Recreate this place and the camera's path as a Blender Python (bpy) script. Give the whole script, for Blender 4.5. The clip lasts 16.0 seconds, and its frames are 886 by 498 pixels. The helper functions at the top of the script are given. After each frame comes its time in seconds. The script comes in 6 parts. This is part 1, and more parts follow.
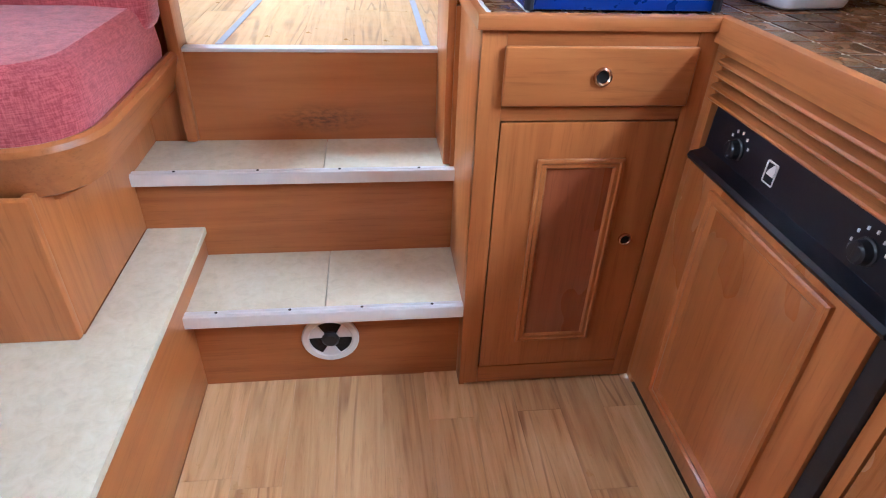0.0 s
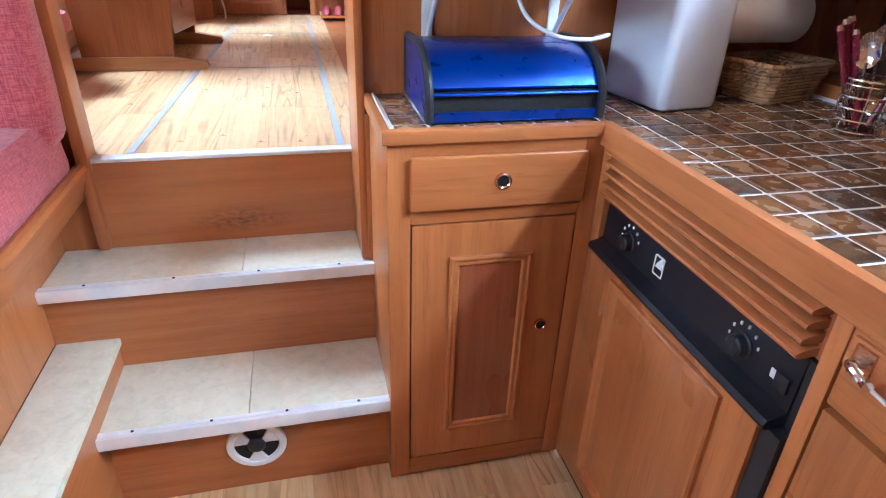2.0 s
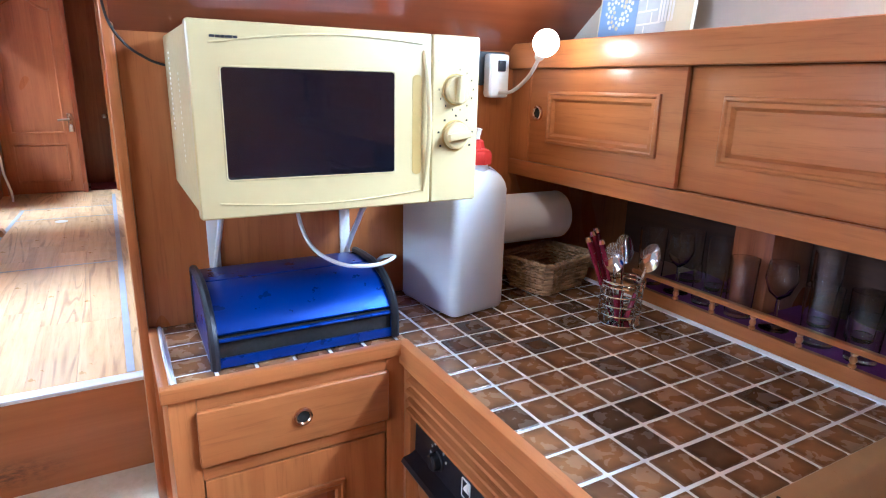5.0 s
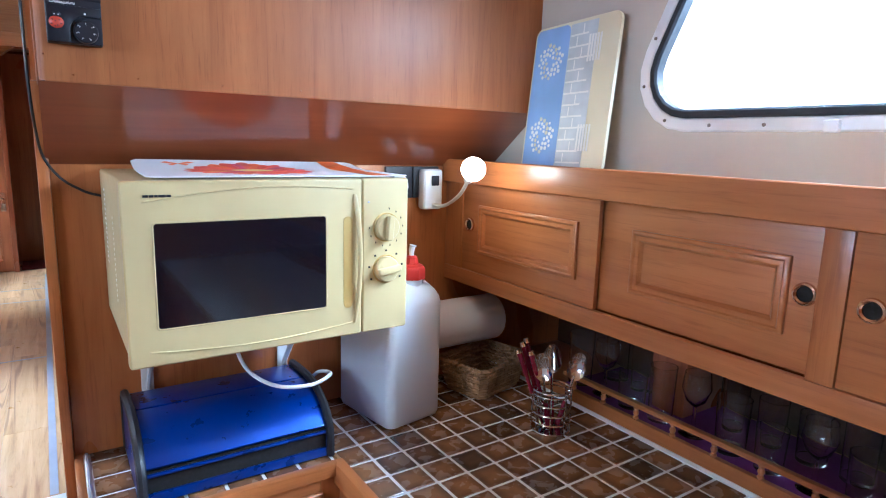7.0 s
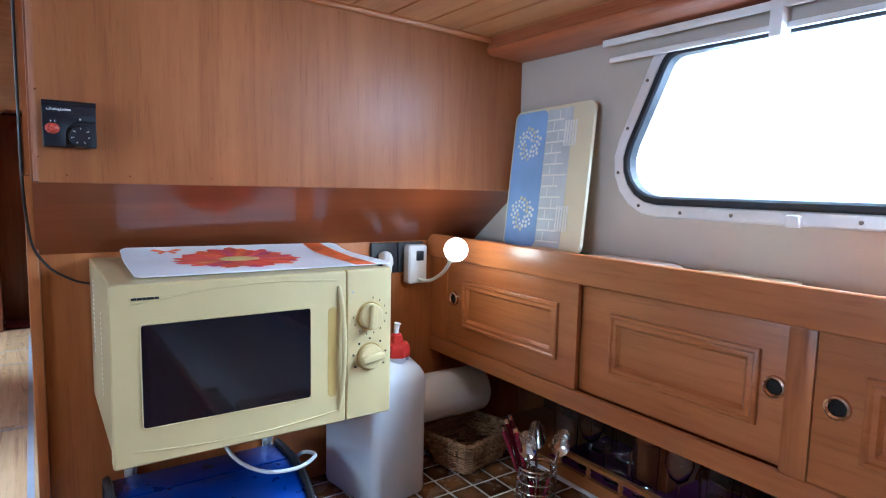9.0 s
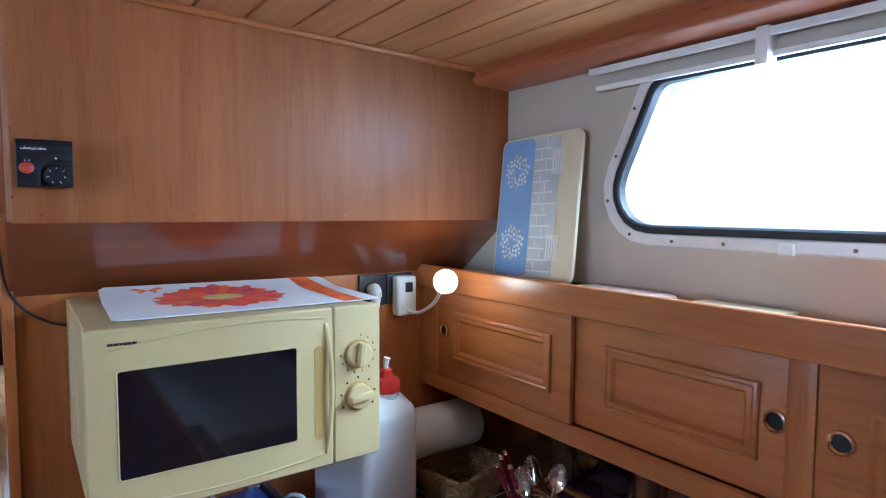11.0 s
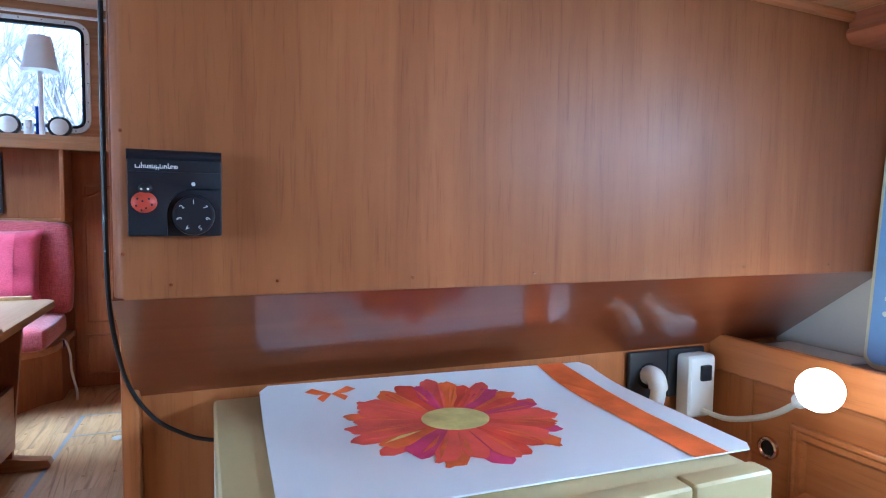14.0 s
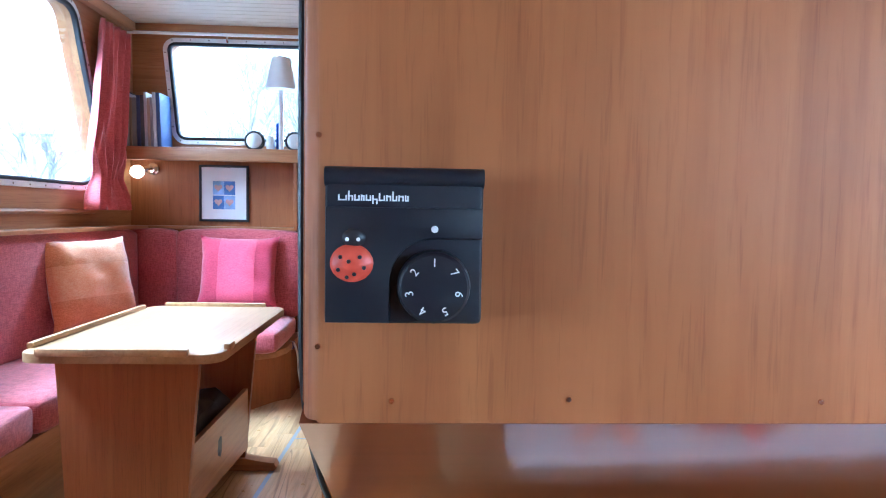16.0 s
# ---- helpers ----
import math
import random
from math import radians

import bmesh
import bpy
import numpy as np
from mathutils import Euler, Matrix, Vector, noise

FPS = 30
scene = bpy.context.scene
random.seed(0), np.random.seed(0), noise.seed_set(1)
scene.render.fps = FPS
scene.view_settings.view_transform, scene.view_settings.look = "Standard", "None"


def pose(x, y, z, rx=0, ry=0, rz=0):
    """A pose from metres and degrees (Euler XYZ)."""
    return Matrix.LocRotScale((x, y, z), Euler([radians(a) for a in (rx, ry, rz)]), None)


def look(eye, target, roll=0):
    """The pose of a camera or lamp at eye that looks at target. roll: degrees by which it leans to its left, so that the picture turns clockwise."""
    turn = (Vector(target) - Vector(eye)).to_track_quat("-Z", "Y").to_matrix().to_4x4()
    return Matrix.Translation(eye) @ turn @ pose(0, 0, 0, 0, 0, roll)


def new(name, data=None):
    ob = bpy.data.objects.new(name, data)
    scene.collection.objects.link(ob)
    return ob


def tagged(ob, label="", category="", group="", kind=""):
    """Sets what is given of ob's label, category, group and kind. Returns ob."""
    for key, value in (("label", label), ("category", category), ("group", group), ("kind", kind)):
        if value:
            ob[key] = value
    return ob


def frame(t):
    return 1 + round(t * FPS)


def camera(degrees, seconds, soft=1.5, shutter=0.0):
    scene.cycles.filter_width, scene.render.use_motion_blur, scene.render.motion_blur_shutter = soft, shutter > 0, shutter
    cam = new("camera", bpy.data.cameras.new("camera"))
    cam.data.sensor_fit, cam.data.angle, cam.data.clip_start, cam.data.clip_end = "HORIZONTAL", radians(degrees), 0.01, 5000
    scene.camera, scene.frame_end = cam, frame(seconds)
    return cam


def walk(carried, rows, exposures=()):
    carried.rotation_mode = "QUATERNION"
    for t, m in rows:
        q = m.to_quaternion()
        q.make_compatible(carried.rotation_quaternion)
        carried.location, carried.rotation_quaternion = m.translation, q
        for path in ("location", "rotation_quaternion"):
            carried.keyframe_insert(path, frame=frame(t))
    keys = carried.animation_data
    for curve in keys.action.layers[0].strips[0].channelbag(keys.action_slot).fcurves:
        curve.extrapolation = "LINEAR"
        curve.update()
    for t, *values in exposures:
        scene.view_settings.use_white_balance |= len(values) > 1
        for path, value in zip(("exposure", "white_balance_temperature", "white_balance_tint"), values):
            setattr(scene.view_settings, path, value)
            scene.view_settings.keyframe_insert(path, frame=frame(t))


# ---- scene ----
cam = camera(73.4, 16.0, soft=1.1)
PATH = [
    (0, (0.003, -0.093, 1.136), (0.222, 1.564, 0.038), 2.3),
    (0.5, (0.015, -0.094, 1.151), (0.283, 1.562, 0.061), 1.6),
    (1, (0.031, -0.086, 1.175), (0.339, 1.596, 0.136), 1.5),
    (1.5, (0.043, -0.086, 1.192), (0.38, 1.617, 0.199), 0.1),
    (2, (0.049, -0.082, 1.236), (0.478, 1.633, 0.3), 1.9),
    (2.5, (0.073, -0.079, 1.262), (0.607, 1.638, 0.385), 3.3),
    (3, (0.101, -0.067, 1.303), (0.753, 1.638, 0.487), 2.6),
    (3.5, (0.116, -0.063, 1.329), (0.894, 1.622, 0.584), 3.5),
    (4, (0.138, -0.05, 1.365), (0.982, 1.641, 0.712), 2.8),
    (4.5, (0.136, -0.038, 1.384), (1.074, 1.635, 0.817), 1.6),
    (5, (0.164, -0.041, 1.422), (1.105, 1.642, 0.891), 1.3),
    (5.2, (0.151, -0.036, 1.422), (1.145, 1.627, 0.926), 0.6),
    (7.3, (0.187, -0.08, 1.595), (1.305, 1.547, 1.27), 1.6),
    (7.5, (0.184, -0.082, 1.609), (1.325, 1.532, 1.304), 1.2),
    (8, (0.182, -0.086, 1.628), (1.295, 1.553, 1.352), 0.4),
    (8.5, (0.179, -0.088, 1.651), (1.313, 1.539, 1.396), 1.9),
    (9, (0.184, -0.097, 1.657), (1.317, 1.538, 1.447), 1.3),
    (11.5, (0.215, -0.057, 1.685), (1.381, 1.563, 1.553), 0.3),
    (12, (0.266, 0.031, 1.697), (1.346, 1.707, 1.53), -0.2),
    (12.5, (0.299, 0.114, 1.709), (1.286, 1.851, 1.604), -0.1),
    (13, (0.282, 0.23, 1.721), (1.175, 2.016, 1.603), 0.9),
    (13.5, (0.249, 0.401, 1.717), (1.094, 2.21, 1.61), -0.4),
    (14, (0.263, 0.499, 1.731), (1.011, 2.35, 1.608), 0.7),
    (14.5, (0.296, 0.592, 1.746), (0.809, 2.523, 1.656), 1.2),
    (15, (0.286, 0.67, 1.748), (0.547, 2.652, 1.67), 0.4),
    (15.5, (0.26, 0.736, 1.757), (0.395, 2.73, 1.673), 1.2),
    (16, (0.246, 0.787, 1.76), (0.342, 2.782, 1.645), 1.0),
]
walk(cam, [(t, look(eye, target, roll)) for t, eye, target, roll in PATH],
     [(0, 2.36, 5000, 6), (2, 2.6, 4800, 4), (3.5, 2.7, 4750, 4), (5, 2.5, 4750, 6), (7.3, 1.95, 4750, 4), (9, 1.6, 4700, 3), (11.5, 1.35, 4650, 2), (13, 1.55, 4600, 2), (14.5, 1.53, 4420, -1), (16, 2.05, 4450, -2)])

# ---- world and light ----
world = bpy.data.worlds.new("world")
scene.world = world
world.use_nodes = True
wn = world.node_tree
sky = wn.nodes.new("ShaderNodeTexSky")
sky.sky_type, sky.sun_disc = "NISHITA", False
sky.sun_elevation, sky.sun_rotation = radians(44), radians(120)
sky.air_density, sky.dust_density, sky.ozone_density = 1.0, 4.0, 0.6
soft_sky = wn.nodes.new("ShaderNodeMix")
soft_sky.data_type = "RGBA"
soft_sky.inputs[0].default_value = 0.7
wn.links.new(sky.outputs[0], soft_sky.inputs[6])
soft_sky.inputs[7].default_value = (9.0, 9.3, 10.0, 1)
wn.links.new(soft_sky.outputs[2], wn.nodes["Background"].inputs[0])
wn.nodes["Background"].inputs[1].default_value = 0.15

sun = new("sun", bpy.data.lights.new("sun", "SUN"))
sun.data.energy, sun.data.angle, sun.data.color = 2.2, radians(32), (0.95, 0.98, 1.0)
sun.matrix_world = look((7.0, -4.0, 7.75), (0, 0, 0))


def window_light(name, eye, target, w, h, watts, colour=(0.82, 0.91, 1.0)):
    """Sky light that comes in through one window's opening."""
    lamp = new(name, bpy.data.lights.new(name, "AREA"))
    lamp.data.shape, lamp.data.size, lamp.data.size_y = "RECTANGLE", w, h
    lamp.data.energy, lamp.data.color = watts, colour
    lamp.matrix_world = look(eye, target)
    return lamp


window_light("galley_window_light", (1.365, 0.13, 1.80), (0.0, 0.13, 1.80), 1.15, 0.30, 0.3)
window_light("galley_window_sky_light", (1.305, 0.08, 1.885), (-0.05, 0.22, 0.45), 1.05, 0.11, 4.8)
window_light("port_galley_window_light", (-1.52, 0.2, 1.80), (-0.3, 0.2, 1.80), 1.2, 0.34, 4.6, (0.88, 0.94, 1.0))
window_light("saloon_side_sky_light", (-2.9, 2.8, 4.1), (-0.4, 2.8, 1.2), 2.2, 1.2, 140)
window_light("saloon_front_sky_light", (-0.7, 5.9, 4.1), (-0.7, 3.2, 1.4), 1.4, 0.9, 85)


# ---- helpers ----
def mesh_of(name, bm):
    bmesh.ops.recalc_face_normals(bm, faces=bm.faces)
    data = bpy.data.meshes.new(name)
    bm.to_mesh(data)
    bm.free()
    return data


def smooth(data, angle=35):
    data.polygons.foreach_set("use_smooth", [True] * len(data.polygons))
    data.set_sharp_from_angle(angle=radians(angle))


def thing(name, at, label, category, group="", kind=""):
    ob = new(name)
    ob.empty_display_size = 0.02
    ob.location = at
    return tagged(ob, label, category, group, kind)


def part(name, bm, material, parent=None, label="", soft=True):
    """One mesh object, its points in world metres, under parent."""
    data = mesh_of(name, bm)
    if soft:
        smooth(data)
    if material:
        data.materials.append(material)
    ob = new(name, data)
    if parent:
        up = Matrix.Translation(parent.location) if parent.parent is None else Matrix.Translation(parent.parent.location)
        ob.parent = parent
        ob.matrix_parent_inverse = up.inverted() if parent.type == "EMPTY" else Matrix()
    if label:
        ob["label"] = label
    return ob


def whole(name, bm, material, label, category="", group="", kind=""):
    """A thing that is one single mesh."""
    return tagged(part(name, bm, material), label, category, group, kind)


def box(bm, x0, x1, y0, y1, z0, z1, bevel=0.0, seg=2, m=None):
    made = bmesh.ops.create_cube(bm, size=1)["verts"]
    for v in made:
        v.co = Vector(((x0 + x1) / 2 + v.co.x * (x1 - x0), (y0 + y1) / 2 + v.co.y * (y1 - y0), (z0 + z1) / 2 + v.co.z * (z1 - z0)))
    if bevel:
        edges = list({e for v in made for e in v.link_edges})
        out = bmesh.ops.bevel(bm, geom=edges, offset=bevel, segments=seg, profile=0.6, affect="EDGES")
        made = list({v for f in out["faces"] for v in f.verts} | {v for v in made if v.is_valid})
    if m:
        bmesh.ops.transform(bm, matrix=m, verts=made)
    return bm


def cube(*a, **k):
    return box(bmesh.new(), *a, **k)


def bridge(bm, loops, cap0=False, cap1=False, closed=True):
    rows = [[bm.verts.new(p) for p in loop] for loop in loops]
    n = len(rows[0])
    for a, b in zip(rows, rows[1:]):
        for i in range(n if closed else n - 1):
            bm.faces.new((a[i], a[(i + 1) % n], b[(i + 1) % n], b[i]))
    if cap0:
        bm.faces.new(rows[0][::-1])
    if cap1:
        bm.faces.new(rows[-1])
    return bm


def lathe(bm, profile, centre, axis="z", seg=20, cap=True):
    """profile: (radius, height) pairs, turned about an axis through centre."""
    loops = []
    for r, h in profile:
        loop = []
        for i in range(seg):
            a = 2 * math.pi * i / seg
            c, s = r * math.cos(a), r * math.sin(a)
            loop.append({"z": (c, s, h), "y": (c, h, s), "x": (h, c, s)}[axis])
        loops.append([Vector(p) + Vector(centre) for p in loop])
    return bridge(bm, loops, cap, cap)


def tube(bm, pts, r, seg=8, steps=6):
    """A round cable or rod through pts, smoothed."""
    pts = [Vector(p) for p in pts]
    line = []
    if len(pts) > 2 and steps > 1:
        for i in range(len(pts) - 1):
            p0, p1, p2, p3 = pts[max(i - 1, 0)], pts[i], pts[i + 1], pts[min(i + 2, len(pts) - 1)]
            for k in range(steps):
                t = k / steps
                line.append(0.5 * ((2 * p1) + (p2 - p0) * t + (2 * p0 - 5 * p1 + 4 * p2 - p3) * t * t + (3 * p1 - p0 - 3 * p2 + p3) * t ** 3))
        line.append(pts[-1])
    else:
        line = pts
    loops, up = [], None
    for i, p in enumerate(line):
        d = (line[min(i + 1, len(line) - 1)] - line[max(i - 1, 0)]).normalized()
        if up is None:
            up = d.orthogonal().normalized()
        up = (up - d * up.dot(d)).normalized()
        side = d.cross(up)
        rr = r[i * (len(r) - 1) // max(len(line) - 1, 1)] if isinstance(r, (list, tuple)) else r
        loops.append([p + rr * (math.cos(2 * math.pi * k / seg) * up + math.sin(2 * math.pi * k / seg) * side) for k in range(seg)])
    return bridge(bm, loops, True, True)


def rounded(u0, u1, v0, v1, r, seg=5, lean=(0, 0)):
    """A rounded rectangle in (u, v). lean: by how much the top at u0 and at u1 shifts in u."""
    pts = []
    for cu, cv, a0 in ((u1 - r, v1 - r, 0), (u0 + r, v1 - r, 90), (u0 + r, v0 + r, 180), (u1 - r, v0 + r, 270)):
        for i in range(seg + 1):
            a = radians(a0 + 90 * i / seg)
            u, v = cu + r * math.cos(a), cv + r * math.sin(a)
            f = (v - v0) / (v1 - v0)
            pts.append((u + f * (lean[0] + (lean[1] - lean[0]) * (u - u0) / (u1 - u0)), v))
    return pts


def rounded_corners(corners, seg=6):
    """A convex outline through (u, v, radius) corners, each one rounded off."""
    pts, n = [], len(corners)
    for i, (u, v, r) in enumerate(corners):
        c = Vector((u, v))
        a = (Vector(corners[i - 1][:2]) - c).normalized()
        b = (Vector(corners[(i + 1) % n][:2]) - c).normalized()
        half = a.angle(b) / 2
        mid = c + (a + b).normalized() * (r / math.sin(half))
        p, q = c + a * (r / math.tan(half)) - mid, c + b * (r / math.tan(half)) - mid
        turn = p.angle_signed(q)
        for k in range(seg + 1):
            t = -turn * k / seg
            pts.append((mid.x + p.x * math.cos(t) - p.y * math.sin(t), mid.y + p.x * math.sin(t) + p.y * math.cos(t)))
    return pts


def shrink(pts, d):
    """Moves a convex outline inwards by d."""
    n, out = len(pts), []
    for i in range(n):
        a, b, c = Vector(pts[i - 1]), Vector(pts[i]), Vector(pts[(i + 1) % n])
        e1, e2 = (b - a), (c - b)
        k1 = Vector((-e1.y, e1.x)).normalized() if e1.length > 1e-6 else Vector((0, 0))
        k2 = Vector((-e2.y, e2.x)).normalized() if e2.length > 1e-6 else Vector((0, 0))
        k = (k1 + k2).normalized()
        out.append(tuple(b + k * (d / max(k.dot(k1 if k1.length else k2), 0.5))))
    return out


def on(plane, value, pts):
    """Lays (u, v) points on a plane: x -> (y, z), y -> (x, z), z -> (x, y)."""
    if plane == "x":
        return [Vector((value, u, v)) for u, v in pts]
    if plane == "y":
        return [Vector((u, value, v)) for u, v in pts]
    return [Vector((u, v, value)) for u, v in pts]


def slab(bm, plane, a, b, pts, bevel=0.0):
    """An outline made thick from plane value a to b, with an eased edge at b."""
    loops = [on(plane, a, pts)]
    if bevel:
        d = bevel if b > a else -bevel
        loops += [on(plane, b - d, pts), on(plane, b - d * 0.3, shrink(pts, bevel * 0.3)), on(plane, b, shrink(pts, bevel))]
    else:
        loops.append(on(plane, b, pts))
    return bridge(bm, loops, True, True)


def ring(bm, plane, a, b, outer, width, bevel=0.0):
    """A frame of one outline, from plane value a to b."""
    inner = shrink(outer, width)
    if bevel:
        d = bevel if b > a else -bevel
        loops = [on(plane, a, inner), on(plane, a, outer), on(plane, b - d, outer), on(plane, b, shrink(outer, bevel)), on(plane, b, shrink(outer, width - bevel)), on(plane, b - d, inner)]
    else:
        loops = [on(plane, a, inner), on(plane, a, outer), on(plane, b, outer), on(plane, b, inner)]
    return bridge(bm, loops + [loops[0]])


def moulding(bm, plane, base, sign, u0, u1, v0, v1, profile):
    """A mitred moulding round a rectangle. profile: (inset, height) pairs."""
    loops = [on(plane, base + sign * h, [(u0 + i, v0 + i), (u1 - i, v0 + i), (u1 - i, v1 - i), (u0 + i, v1 - i)]) for i, h in profile]
    return bridge(bm, loops)


PANEL_EDGE = [(0, 0), (0, 0.006), (0.003, 0.0085), (0.007, 0.009), (0.010, 0.006), (0.014, 0.0075), (0.018, 0.007), (0.022, 0.002), (0.024, 0)]


def holed_wall(bm, plane, a, b, rect, hole):
    """A wall from plane value a to b over rect (u0, u1, v0, v1) with one outline cut through it."""
    u0, u1, v0, v1 = rect
    cu = sum(p[0] for p in hole) / len(hole)
    cv = sum(p[1] for p in hole) / len(hole)
    outer = []
    for u, v in hole:
        du, dv = u - cu, v - cv
        k = min(((u1 if du > 0 else u0) - cu) / du if abs(du) > 1e-9 else 1e9, ((v1 if dv > 0 else v0) - cv) / dv if abs(dv) > 1e-9 else 1e9)
        outer.append((cu + du * k, cv + dv * k))
    for c in ((u0, v0), (u1, v0), (u1, v1), (u0, v1)):
        i = min(range(len(outer)), key=lambda q: (outer[q][0] - c[0]) ** 2 + (outer[q][1] - c[1]) ** 2)
        outer[i] = c
    loops = [on(plane, a, hole), on(plane, a, outer), on(plane, b, outer), on(plane, b, hole)]
    return bridge(bm, loops + [loops[0]])


def weld(bm):
    bmesh.ops.remove_doubles(bm, verts=bm.verts, dist=1e-5)
    return bm


def cushion(bm, x0, x1, y0, y1, z0, z1, r=0.03, puff=0.012, n=7):
    """A soft upholstered block with rounded, slightly swollen faces."""
    out = bmesh.ops.create_cube(bm, size=2)
    bmesh.ops.subdivide_edges(bm, edges=list({e for v in out["verts"] for e in v.link_edges}), cuts=n, use_grid_fill=True)
    c = Vector(((x0 + x1) / 2, (y0 + y1) / 2, (z0 + z1) / 2))
    h = Vector(((x1 - x0) / 2, (y1 - y0) / 2, (z1 - z0) / 2))
    for v in bm.verts:
        p = Vector([math.copysign(1 - (1 - abs(q)) ** 1.6, q) for q in v.co])
        q = Vector((p.x * h.x, p.y * h.y, p.z * h.z))
        core = Vector([max(-h[i] + r, min(h[i] - r, q[i])) for i in range(3)])
        d = q - core
        if d.length > 1e-7:
            q = core + d.normalized() * r
        for i in range(3):
            j, k = (i + 1) % 3, (i + 2) % 3
            q[i] += math.copysign(puff, p[i]) * (abs(p[i]) > 0.98) * (1 - p[j] ** 2) * (1 - p[k] ** 2)
        v.co = c + q + Vector((noise.noise(q * 9), noise.noise(q * 9 + Vector((5, 0, 0))), noise.noise(q * 9 + Vector((0, 7, 0))))) * 0.002
    return bm


def letters(name, body, size, m, material, parent, label=""):
    """Flat writing as a mesh, laid by the pose m."""
    curve = bpy.data.curves.new(name, "FONT")
    curve.body, curve.size, curve.extrude, curve.align_x, curve.align_y = body, size, 0.0003, "CENTER", "CENTER"
    holder = new(name + "_text", curve)
    bpy.context.view_layer.update()
    data = bpy.data.meshes.new_from_object(holder.evaluated_get(bpy.context.evaluated_depsgraph_get()))
    bpy.data.objects.remove(holder)
    data.transform(m)
    data.materials.clear()
    data.materials.append(material)
    ob = new(name, data)
    ob.parent = parent
    up = parent.location if parent.parent is None else parent.parent.location
    if parent.type == "EMPTY":
        ob.matrix_parent_inverse = Matrix.Translation(up).inverted()
    if label:
        ob["label"] = label
    return ob


# ---- materials ----
class Nodes:
    """Short hand for building one material."""

    def __init__(self, name):
        self.mat = bpy.data.materials.new(name)
        self.mat.use_nodes = True
        self.tree = self.mat.node_tree
        self.bsdf = self.tree.nodes["Principled BSDF"]

    def add(self, kind, **inputs):
        node = self.tree.nodes.new(kind)
        for key, value in inputs.items():
            key = key.replace("_", " ")
            if isinstance(value, bpy.types.NodeSocket):
                self.tree.links.new(value, node.inputs[key])
            else:
                node.inputs[key].default_value = value
        return node

    def set(self, **inputs):
        for key, value in inputs.items():
            key = key.replace("_", " ")
            if isinstance(value, bpy.types.NodeSocket):
                self.tree.links.new(value, self.bsdf.inputs[key])
            else:
                self.bsdf.inputs[key].default_value = value
        return self

    def coords(self, scale=(1, 1, 1), random=0.0):
        src = self.add("ShaderNodeTexCoord").outputs["Object"]
        if random:
            info = self.add("ShaderNodeObjectInfo").outputs["Random"]
            shift = self.add("ShaderNodeVectorMath")
            shift.operation = "SCALE"
            shift.inputs[0].default_value = (7.3, 5.1, 9.7)
            self.tree.links.new(info, shift.inputs["Scale"])
            plus = self.add("ShaderNodeVectorMath")
            self.tree.links.new(src, plus.inputs[0])
            self.tree.links.new(shift.outputs[0], plus.inputs[1])
            src = plus.outputs[0]
        return self.add("ShaderNodeMapping", Vector=src, Scale=scale).outputs[0]

    def noise(self, vector, scale, detail=4.0, rough=0.55, distort=0.0):
        return self.add("ShaderNodeTexNoise", Vector=vector, Scale=scale, Detail=detail, Roughness=rough, Distortion=distort).outputs["Fac"]

    def ramp(self, fac, *stops):
        node = self.add("ShaderNodeValToRGB", Fac=fac)
        while len(node.color_ramp.elements) < len(stops):
            node.color_ramp.elements.new(0.5)
        for el, (pos, col) in zip(node.color_ramp.elements, stops):
            el.position = pos
            el.color = (*col, 1) if len(col) == 3 else col
        return node.outputs["Color"]

    def mix(self, fac, a, b, blend="MIX"):
        node = self.add("ShaderNodeMix")
        node.data_type, node.blend_type = "RGBA", blend
        for sock, value in ((node.inputs[0], fac), (node.inputs[6], a), (node.inputs[7], b)):
            if isinstance(value, bpy.types.NodeSocket):
                self.tree.links.new(value, sock)
            else:
                sock.default_value = (*value, 1) if isinstance(value, tuple) and len(value) == 3 else value
        return node.outputs[2]

    def range(self, fac, a0, a1, b0, b1):
        node = self.add("ShaderNodeMapRange", Value=fac)
        for i, q in enumerate((a0, a1, b0, b1)):
            node.inputs[i + 1].default_value = q
        return node.outputs[0]

    def bump(self, height, strength=0.2, distance=0.002):
        return self.add("ShaderNodeBump", Height=height, Strength=strength, Distance=distance).outputs[0]


def wood(name, light, mid, dark, grain="z", rough=0.32, coat=0.35, fine=1.0, random=1.0, gloss=0.5):
    """Varnished veneer: slow colour drift, drawn-out figure and fine dark pores along the grain."""
    n = Nodes(name)
    along = {"x": (0.05, 1, 1), "y": (1, 0.05, 1), "z": (1, 1, 0.05)}[grain]
    v = n.coords(along, random)
    slow = n.noise(n.coords(tuple(0.3 + 0.7 * a for a in along), random), 3.2, 3, 0.5, 0.4)
    figure = n.noise(v, 22 * fine, 6, 0.62, 1.1)
    pores = n.noise(v, 170 * fine, 3, 0.7, 0.3)
    base = n.ramp(figure, (0.28, dark), (0.5, mid), (0.75, light))
    drift = n.ramp(slow, (0.3, (0.80, 0.74, 0.70)), (0.7, (1.12, 1.08, 1.05)))
    base = n.mix(0.8, base, drift, "MULTIPLY")
    specks = n.ramp(pores, (0.30, (0.55, 0.47, 0.42)), (0.46, (1, 1, 1)))
    base = n.mix(0.45, base, specks, "MULTIPLY")
    n.set(Base_Color=base, Roughness=n.range(slow, 0.3, 0.7, rough - 0.05, rough + 0.08), Coat_Weight=coat, Coat_Roughness=0.16, Specular_IOR_Level=gloss, Normal=n.bump(pores, 0.12, 0.0006))
    return n.mat


